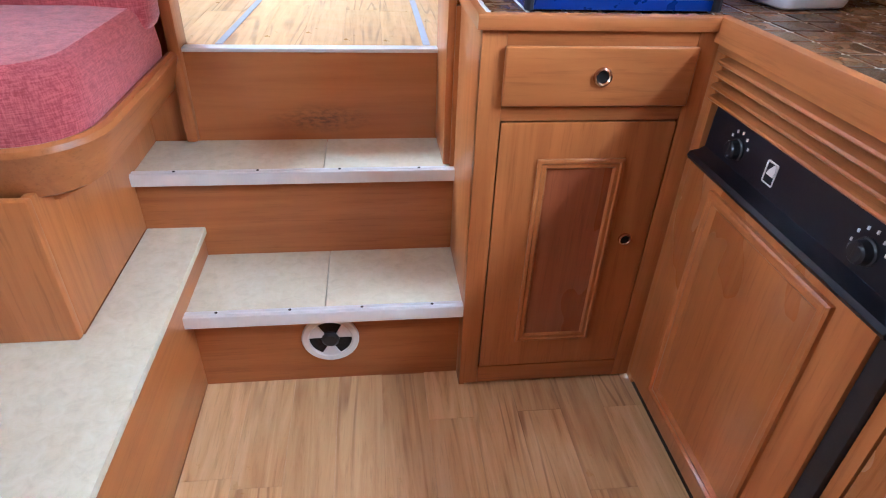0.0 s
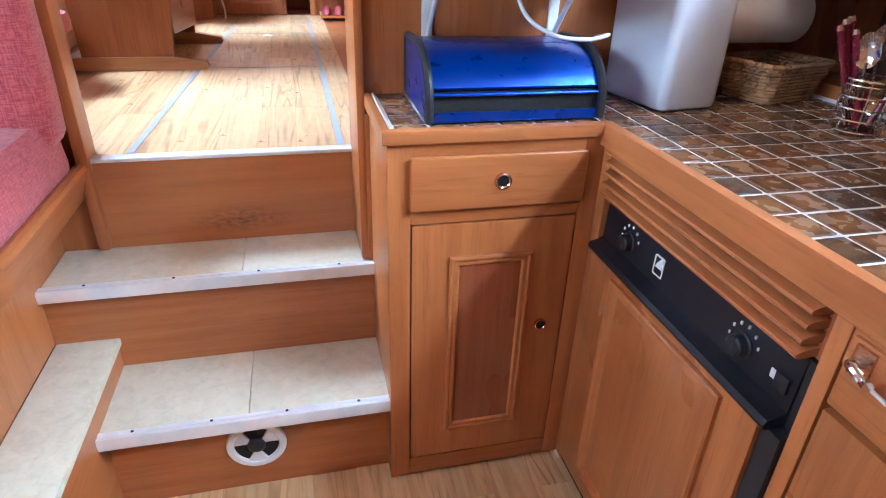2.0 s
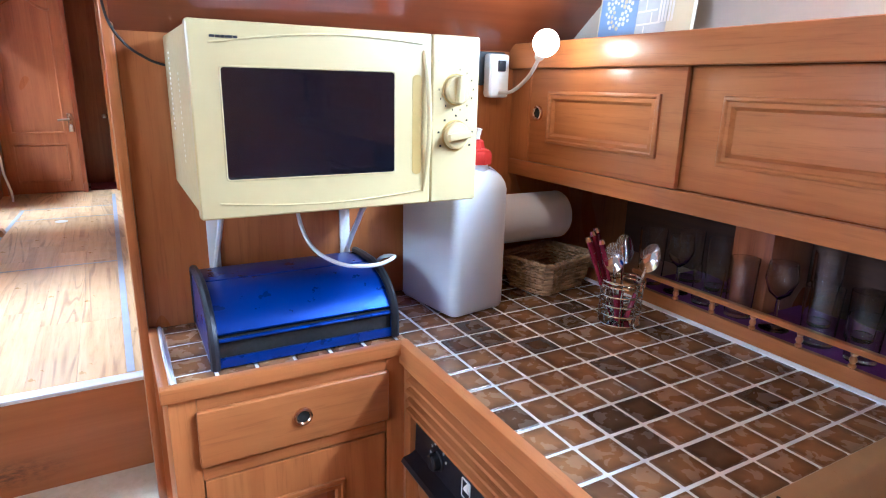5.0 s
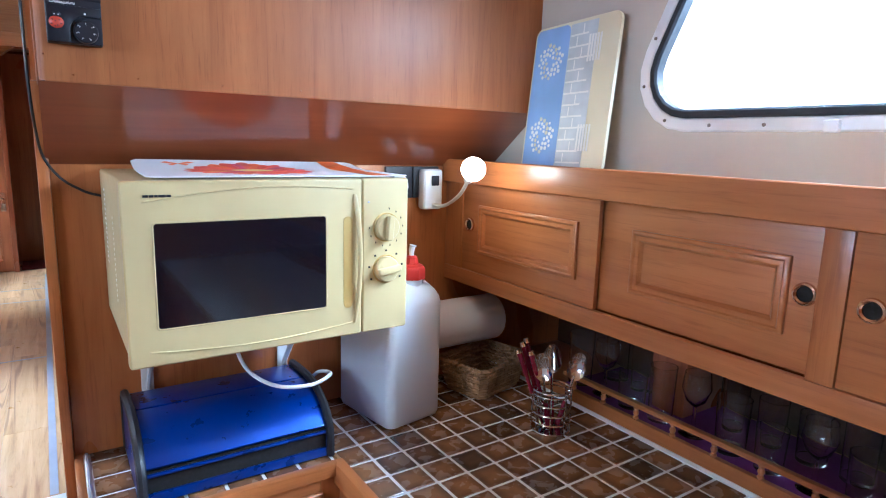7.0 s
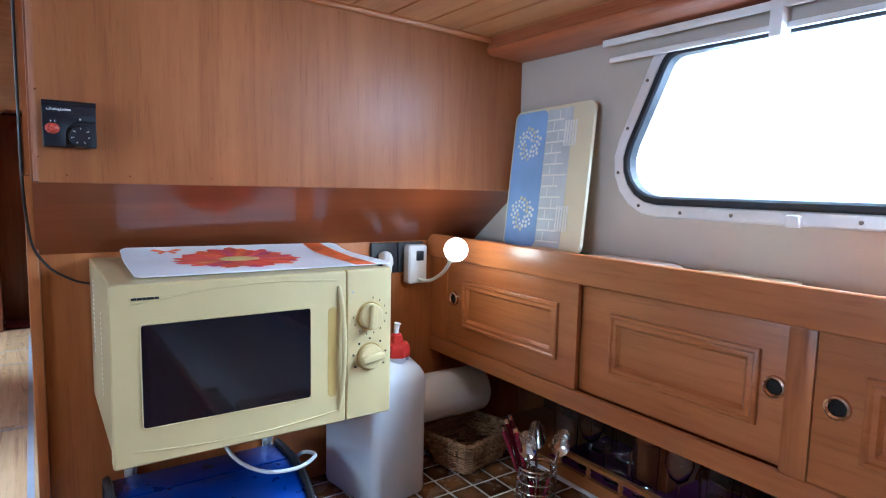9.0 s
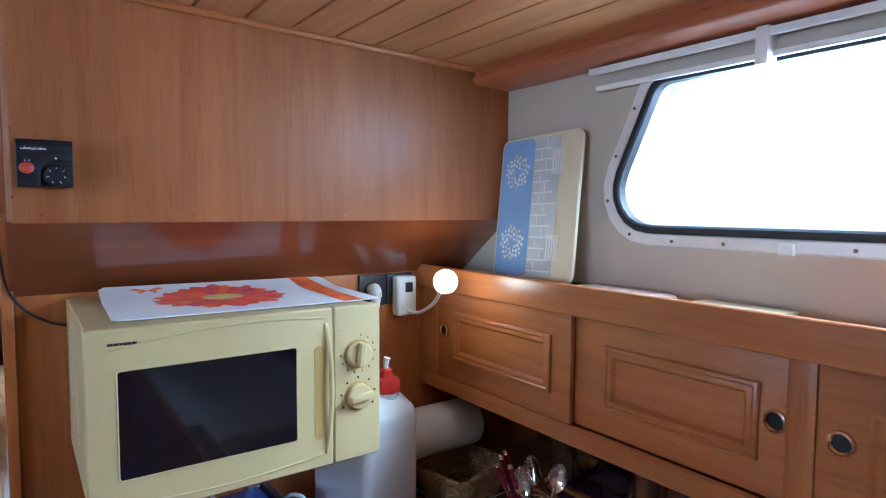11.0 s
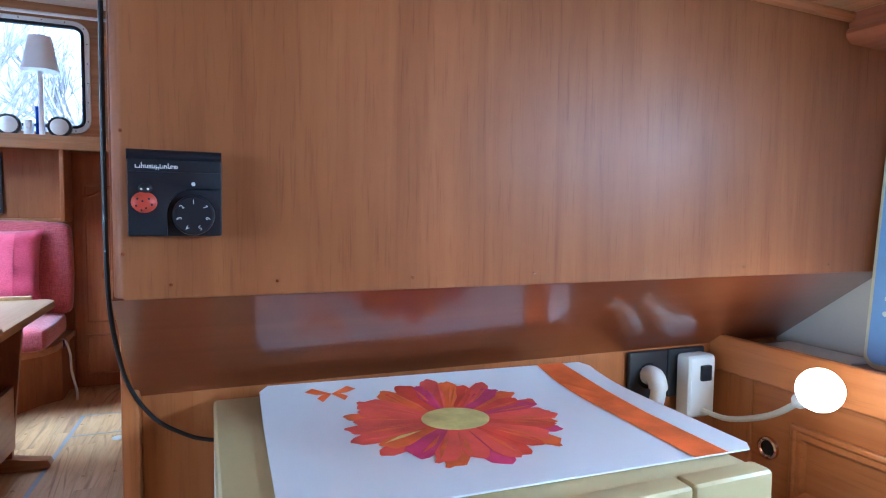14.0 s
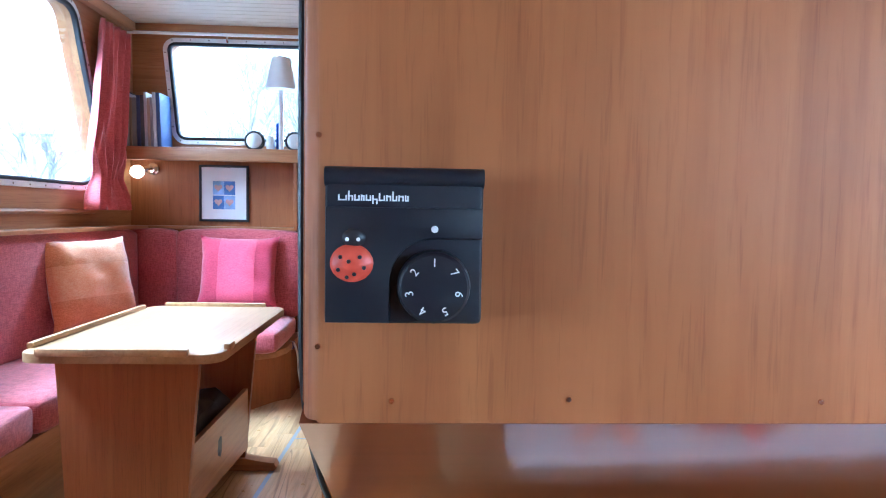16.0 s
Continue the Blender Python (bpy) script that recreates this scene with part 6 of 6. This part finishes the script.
# picture
pic = thing("framed_picture", (-0.87, 4.25, 1.68), "small framed print of four blue hearts", "picture")
PX0, PX1, PZ0, PZ1 = -0.984, -0.706, 1.699, 2.020
bm = bmesh.new()
ring(bm, "y", 4.2592, 4.244, [(PX1, PZ1), (PX0, PZ1), (PX0, PZ0), (PX1, PZ0)], 0.013, 0.002)
part("frame", bm, BLACK, pic, "thin black frame")
part("mount", cube(PX0 + 0.012, PX1 - 0.012, 4.252, 4.258, PZ0 + 0.012, PZ1 - 0.012), PAPER, pic, "white mount", soft=False)
PRINT_A, PRINT_B = plain("print_blue", (0.10, 0.20, 0.55), 0.5, vary=0.3, scale=90), plain("print_pale_blue", (0.32, 0.45, 0.72), 0.5, vary=0.3, scale=90)
HEART = plain("print_rose", (0.62, 0.36, 0.36), 0.5, vary=0.2, scale=90)
for i in range(2):
    for j in range(2):
        x0, z0 = -0.908 + 0.063 * i, 1.770 + 0.082 * j
        part("print", cube(x0, x0 + 0.062, 4.2505, 4.2518, z0, z0 + 0.077), (PRINT_A, PRINT_B)[(i + j) % 2], pic, soft=False)
        pts = []
        for k in range(20):
            t = 2 * math.pi * k / 20
            pts.append((x0 + 0.031 + 0.0014 * 16 * math.sin(t) ** 3, z0 + 0.040 + 0.0014 * (13 * math.cos(t) - 5 * math.cos(2 * t) - 2 * math.cos(3 * t) - math.cos(4 * t))))
        bm = bmesh.new()
        slab(bm, "y", 4.2502, 4.2492, pts)
        part("heart", bm, HEART, pic, soft=False)

# reading spot
spot = thing("reading_spot", (-1.30, 4.15, 1.98), "small chrome reading spot under the shelf", "wall lamp")
bm = bmesh.new()
lathe(bm, [(0.034, 0.0), (0.034, -0.012), (0.02, -0.02)], (-1.24, 4.258, 1.99), "y", 20)
part("rose", bm, CHROME, spot)
bm = bmesh.new()
tube(bm, [(-1.24, 4.24, 1.99), (-1.255, 4.20, 1.985), (-1.275, 4.17, 1.975)], [0.008, 0.014, 0.028], 12)
part("head", bm, CHROME, spot)
bm = bmesh.new()
bmesh.ops.create_uvsphere(bm, u_segments=16, v_segments=10, radius=0.036)
bmesh.ops.translate(bm, verts=bm.verts, vec=(-1.285, 4.155, 1.968))
spot_glow = Nodes("lit_spot")
spot_glow.set(Base_Color=(1, 0.95, 0.85, 1), Emission_Color=(1.0, 0.88, 0.68, 1), Emission_Strength=3.0)
part("bulb", bm, spot_glow.mat, spot, "lit bulb")

# on the front shelf
BOOKS = [plain("book_grey", (0.30, 0.31, 0.34), 0.6), plain("book_dark", (0.07, 0.075, 0.09), 0.6), plain("book_tan", (0.42, 0.34, 0.26), 0.6), plain("book_blue", (0.05, 0.09, 0.24), 0.5), plain("book_pale", (0.55, 0.56, 0.60), 0.6)]
rng = random.Random(8)
x = -1.345
for k in range(11):
    w = rng.uniform(0.012, 0.022)
    h = rng.uniform(0.26, 0.31) if k < 9 else 0.30
    lean = 0.02 + 0.012 * k
    bm = cube(0, w, 4.13, 4.28, 0, h, 0.001)
    bmesh.ops.transform(bm, matrix=Matrix.Translation((x, 0, 2.0975 + 0.0)) @ pose(0, 0, 0, 0, -lean * 15, 0), verts=bm.verts)
    low = min(v.co.z for v in bm.verts)
    bmesh.ops.translate(bm, verts=bm.verts, vec=(0, 0, 2.0962 - low))
    book = thing("book", (x, 4.2, 2.096), "slim binder standing among books on the shelf", "book", "books on the shelf")
    part("cover", bm, BOOKS[(k * 3 + 1) % 5 if k < 9 else 3 + k % 2], book)
    x += w + 0.003
tl = thing("table_lamp", (-0.56, 4.2, 2.096), "slim silver table lamp with a white tapered shade", "lamp")
bm = bmesh.new()
lathe(bm, [(0.05, 0), (0.05, 0.008), (0.012, 0.014), (0.012, 0.03)], (-0.512, 4.20, 2.0962), "z", 20)
part("base", bm, ALU, tl)
part("column", cube(-0.524, -0.500, 4.19, 4.21, 2.11, 2.44, 0.003), ALU, tl)
bm = bmesh.new()
lathe(bm, [(0.088, 0.0), (0.052, 0.175), (0.050, 0.175), (0.086, 0.0), (0.088, 0.0)], (-0.512, 4.20, 2.44), "z", 24, False)
part("shade", bm, plain("white_shade", (0.86, 0.87, 0.90), 0.8, Subsurface_Weight=0.6, Subsurface_Radius=(0.06, 0.06, 0.06)), tl, "white tapered shade")
for x in (-0.655, -0.43):
    clock = thing("round_speaker", (x, 4.19, 2.096), "small round grey speaker on a foot", "speaker", "pair of speakers")
    bm = bmesh.new()
    lathe(bm, [(0.050, 0.02), (0.056, 0.01), (0.056, -0.01), (0.048, -0.018), (0.044, -0.016)], (x, 4.19, 2.154), "y", 24)
    part("rim", bm, BLACK, clock)
    bm = bmesh.new()
    lathe(bm, [(0.043, 0.0), (0.02, -0.004)], (x, 4.173, 2.154), "y", 20)
    part("grille", bm, ALU, clock)
    part("foot", cube(x - 0.02, x + 0.02, 4.17, 4.21, 2.0965, 2.104, 0.002), BLACK, clock)
radio = thing("radio", (-0.63, 4.2, 2.096), "small silver radio on the front shelf", "radio")
part("case", cube(-0.590, -0.550, 4.18, 4.22, 2.0965, 2.185, 0.005), ALU, radio)
bm = bmesh.new()
lathe(bm, [(0.014, 0), (0.013, -0.004)], (-0.570, 4.179, 2.155), "y", 14)
part("dial", bm, WHITE, radio)
part("case", cube(-0.545, -0.53, 4.222, 4.24, 2.0965, 2.26, 0.002), BLUE, thing("blue_box", (-0.59, 4.22, 2.096), "narrow blue carton behind the lamp", "box"))
whole("magazine", cube(-0.95, -0.80, 4.14, 4.27, 2.0965, 2.102, 0.001), PAPER, "magazine lying flat on the shelf", "magazine")

# front door and the passage beside it
fd = thing("door_1", (-0.2, 4.28, 0.73), "closed mahogany cabin door with arched top panel", "door", kind="structure")
part("leaf", cube(-0.395, -0.012, 4.262, 4.295, 0.735, 2.028, 0.003), DOOR_WOOD, fd, "reddish panelled leaf")
leaf = fd.children[-1]
for z0, z1 in ((0.80, 1.03), (1.09, 1.86)):
    bm = bmesh.new()
    moulding(bm, "y", 4.262, -1, -0.345, -0.062, z0, z1, [(0, 0), (0, 0.006), (0.008, 0.007), (0.014, 0)])
    part("moulding", bm, DOOR_WOOD, leaf)
bm = bmesh.new()
tube(bm, [(-0.345, 4.256, 1.79), (-0.30, 4.256, 1.80), (-0.20, 4.256, 1.85), (-0.11, 4.256, 1.80), (-0.062, 4.256, 1.79)], 0.007, 6)
part("arch", bm, DOOR_WOOD, leaf)
part("handle_plate", cube(-0.048, -0.022, 4.256, 4.262, 1.10, 1.21, 0.003), CHROME, leaf, "chrome door plate")
bm = bmesh.new()
tube(bm, [(-0.035, 4.258, 1.175), (-0.035, 4.215, 1.175), (-0.05, 4.21, 1.175), (-0.095, 4.212, 1.172)], 0.008, 8, 3)
part("lever", bm, CHROME, leaf, "chrome lever handle")
part("door_frame", cube(-0.012, 0.014, 4.25, 4.33, 0.731, 2.03, 0.003), RED, fd)
whole("trim_passage", cube(0.17, 0.20, 4.235, 4.33, 0.731, 2.03, 0.004), CHERRY, "cherry door frame of the fore passage", "trim", kind="structure")
inner = thing("door_2", (0.1, 4.63, 0.73), "closed reddish door inside the fore passage", "door", kind="structure")
part("leaf", cube(-0.06, 0.34, 4.62, 4.65, 0.728, 2.04, 0.003), DOOR_WOOD, inner, "reddish cherry leaf")
part("knob", cube(0.135, 0.170, 4.585, 4.62, 1.16, 1.19, 0.008), CHROME, inner, "small chrome knob")
RUG = plain("red_passage_mat", (0.20, 0.03, 0.035), 0.9, vary=0.3, scale=80, bump=0.3)
whole("door_mat", cube(0.02, 0.20, 4.34, 4.60, 0.7245, 0.735, 0.003), RUG, "dark red mat on the passage floor", "mat")
bm = bmesh.new()
tube(bm, [(-0.44, 4.02, 1.05), (-0.40, 4.0, 1.055), (-0.375, 3.99, 0.99), (-0.37, 3.99, 0.90), (-0.35, 3.99, 0.80), (-0.352, 4.02, 0.737)], 0.006, 8)
whole("white_power_cord", bm, WHITE, "white cord hanging from the bench end", "cable")

whole("blue_socket", cube(-0.4245, -0.398, 3.985, 4.035, 1.022, 1.060, 0.004), plain("dark_blue_plastic", (0.02, 0.03, 0.16), 0.4), "small dark blue socket outlet on the bench end", "socket")

rack = thing("shoe_rack", (0.3, 4.15, 0.73), "open cherry shoe rack beside the passage", "rack")
part("side", cube(0.40, 0.415, 4.0, 4.255, 0.731, 1.50, 0.002), CHERRY, rack)
for z in (0.742, 0.92, 1.11, 1.30, 1.49):
    part("shelf", cube(0.225, 0.40, 4.0, 4.255, z, z + 0.014, 0.002), CHERRY_X, rack)
part("back", cube(0.225, 0.40, 4.245, 4.257, 0.756, 1.49), RED, rack, soft=False)
CLOG = plain("dark_red_rubber", (0.28, 0.03, 0.045), 0.5)
for x in (0.27, 0.345):
    clog = thing("red_clog", (x, 4.1, 0.756), "dark red rubber clog on the rack", "shoe", "pair of clogs")
    bm = bmesh.new()
    bmesh.ops.create_uvsphere(bm, u_segments=16, v_segments=10, radius=1)
    for v in bm.verts:
        v.co = Vector((x + v.co.x * 0.034, 4.10 + v.co.y * 0.08, 0.757 + max(v.co.z, 0) * (0.05 if v.co.y < 0.2 else 0.024)))
    part("upper", bm, CLOG, clog)
    bm = bmesh.new()
    lathe(bm, [(0.020, 0.0), (0.016, 0.004)], (x, 4.13, 0.778), "z", 12)
    part("opening", bm, DARK, clog)

# ---- outside ----
whole("ground", cube(-300, 300, -300, 300, -1.2, -1.0), plain("pale_quay", (0.34, 0.35, 0.34), 0.8, vary=0.2, scale=2), "pale ground beside the boat", "ground", kind="structure")


BARK = plain("grey_bark", (0.36, 0.34, 0.34), 0.9, vary=0.3, scale=30, bump=0.4)


def bare_tree(at, height, seed):
    rng = random.Random(seed)
    tree = thing("bare_tree", at, "bare winter tree with thin grey branches", "tree", "trees outside")
    trunk, twigs = bmesh.new(), bmesh.new()

    def grow(p, d, length, r, depth):
        q = p + d * length
        mid = p.lerp(q, 0.5) + Vector((rng.uniform(-1, 1), rng.uniform(-1, 1), 0)) * length * 0.06
        tube(trunk if depth < 2 else twigs, [p, mid, q], [r, r * 0.85, r * 0.65], 5 if depth < 2 else 3, 2)
        if depth == 4:
            return
        for _ in range(4 if depth < 3 else 5):
            nd = (d + Vector((rng.uniform(-1, 1), rng.uniform(-1, 1), rng.uniform(-0.1, 0.6))) * 0.75).normalized()
            grow(p.lerp(q, rng.uniform(0.55, 1)), nd, length * rng.uniform(0.55, 0.8), r * 0.55, depth + 1)

    grow(Vector(at), Vector((0, 0, 1)), height * 0.33, height * 0.018, 0)
    part("trunk", trunk, BARK, tree)
    part("crown", twigs, BARK, tree)


for spot, height, seed in (((-12.8, 22.1, -1.0), 10.8, 2), ((-6.7, 24.8, -1.0), 12.0, 5), ((-15.6, 20.5, -1.0), 9.8, 7), ((-3.6, 27.0, -1.0), 12.5, 9), ((-19.5, 19.0, -1.0), 10.5, 12)):
    bare_tree(spot, height, seed)
railing = thing("quay_railing", (-14, 18, -1), "pale railing on the quay", "railing")
for k in range(7):
    part("post", cube(-16.0 + 1.6 * k - 0.04, -16.0 + 1.6 * k + 0.04, 15.96, 16.04, -1.0, 2.1, 0.01), BARK, railing)
part("top_rail", cube(-16.4, -6.0, 15.95, 16.05, 2.1, 2.2, 0.01), BARK, railing)

# ---- pieces of the floors and the worktop ----
def pieces(name, parent, sizes, material, bevel, depth):
    """Mesh data for each size of piece, centred, its top at z 0."""
    made = {}
    for w, l in sizes:
        data = mesh_of(name, cube(-w / 2, w / 2, -l / 2, l / 2, -depth, 0, bevel, 1))
        data.materials.append(material)
        made[(w, l)] = data
    return made


def lay(name, data, at, parent, turn=0.0):
    ob = new(name, data)
    ob.matrix_world = pose(*at, 0, 0, turn)
    ob.parent = parent
    up = parent.location if parent.type == "EMPTY" else Vector((0, 0, 0))
    ob.matrix_parent_inverse = Matrix.Translation(up).inverted()
    return ob


def strip_floor(parent, x0, x1, y0, y1, z, w, seed):
    rng = random.Random(seed)
    lengths = (0.42, 0.55, 0.70, 0.85)
    data = {}
    n = max(1, round((x1 - x0) / w))
    w = (x1 - x0) / n
    for i in range(n):
        y = y0 - rng.uniform(0, 0.3)
        while y < y1:
            l = rng.choice(lengths)
            a, b = max(y, y0), min(y + l, y1)
            if b - a > 0.01:
                key = round(b - a, 3)
                if key not in data:
                    data[key] = pieces("plank", parent, [(w - 0.0004, b - a - 0.0004)], LAMINATE, 0.0004, 0.004)[(w - 0.0004, b - a - 0.0004)]
                lay("plank", data[key], (x0 + w * (i + 0.5), (a + b) / 2, z), parent)
            y += l


strip_floor(floor, -0.436, 0.664, -0.75, 1.04, 0.0, 0.107, 1)
strip_floor(saloon_floor, -0.90, 0.24, 1.475, 4.30, 0.729, 0.107, 2)
whole("floor_fore", cube(-0.2, 0.6, 4.30, 5.06, 0.71, 0.724), RED, "dark passage floor", "floor", kind="structure")
whole("floor_strip", cube(0.138, 0.156, 1.48, 4.12, 0.7292, 0.7305), GREY_TAPE, "grey strip along the floor hatch", "trim", kind="structure")
bm = bmesh.new()
slab(bm, "z", 0.7292, 0.7305, [(-0.384, 1.48), (-0.366, 1.48), (-0.274, 3.75), (-0.290, 3.75)])
whole("floor_strip_port", bm, GREY_TAPE, "grey strip along the floor hatch", "trim", kind="structure")
for k, y in enumerate((2.535, 3.47, 3.75)):
    whole("floor_strip_cross", cube(-0.30, 0.137, y - 0.004, y + 0.004, 0.7292, 0.7305), GREY_TAPE, "narrow grey strip across the floor hatch", "trim", kind="structure")
bm = bmesh.new()
lathe(bm, [(0.028, 0.0), (0.028, 0.002), (0.02, 0.0025)], (-0.09, 3.385, 0.729), "z", 20)
whole("hatch_ring", bm, ALU, "round metal lifting ring in the floor hatch", "hatch ring")
whole("threshold_strip", cube(0.02, 0.16, 0.52, 0.54, 0.0005, 0.004, 0.001), ALU, "aluminium strip in the galley floor", "trim", kind="structure")

TILE_W, TILE_L = 0.0644, 0.0634
PITCH_X, PITCH_Y = 0.0713, 0.0704
made_tiles = {}
rng = random.Random(6)
REGIONS = ((0.660, 1.276, 0.335, 1.278), (0.660, 0.711, -0.36, 0.328), (0.217, 0.660, 0.9935, 1.278), (1.217, 1.276, -0.36, 0.328))
for i in range(-7, 10):
    for j in range(-12, 12):
        cx, cy = 0.7148 + PITCH_X * (i - 0.5), 0.464 + PITCH_Y * (j + 0.5)
        for u0, u1, v0, v1 in REGIONS:
            a0, a1 = max(cx - TILE_W / 2, u0), min(cx + TILE_W / 2, u1)
            b0, b1 = max(cy - TILE_L / 2, v0), min(cy + TILE_L / 2, v1)
            if a1 - a0 < 0.012 or b1 - b0 < 0.012:
                continue
            key = (round(a1 - a0, 4), round(b1 - b0, 4))
            if key not in made_tiles:
                made_tiles.update(pieces("tile", counter, [key], TILE, 0.0014, 0.005))
            lay("tile", made_tiles[key], ((a0 + a1) / 2 + rng.uniform(-0.0005, 0.0005), (b0 + b1) / 2 + rng.uniform(-0.0005, 0.0005), 0.9098 + rng.uniform(-0.0004, 0.0004)), counter, rng.uniform(-0.4, 0.4))
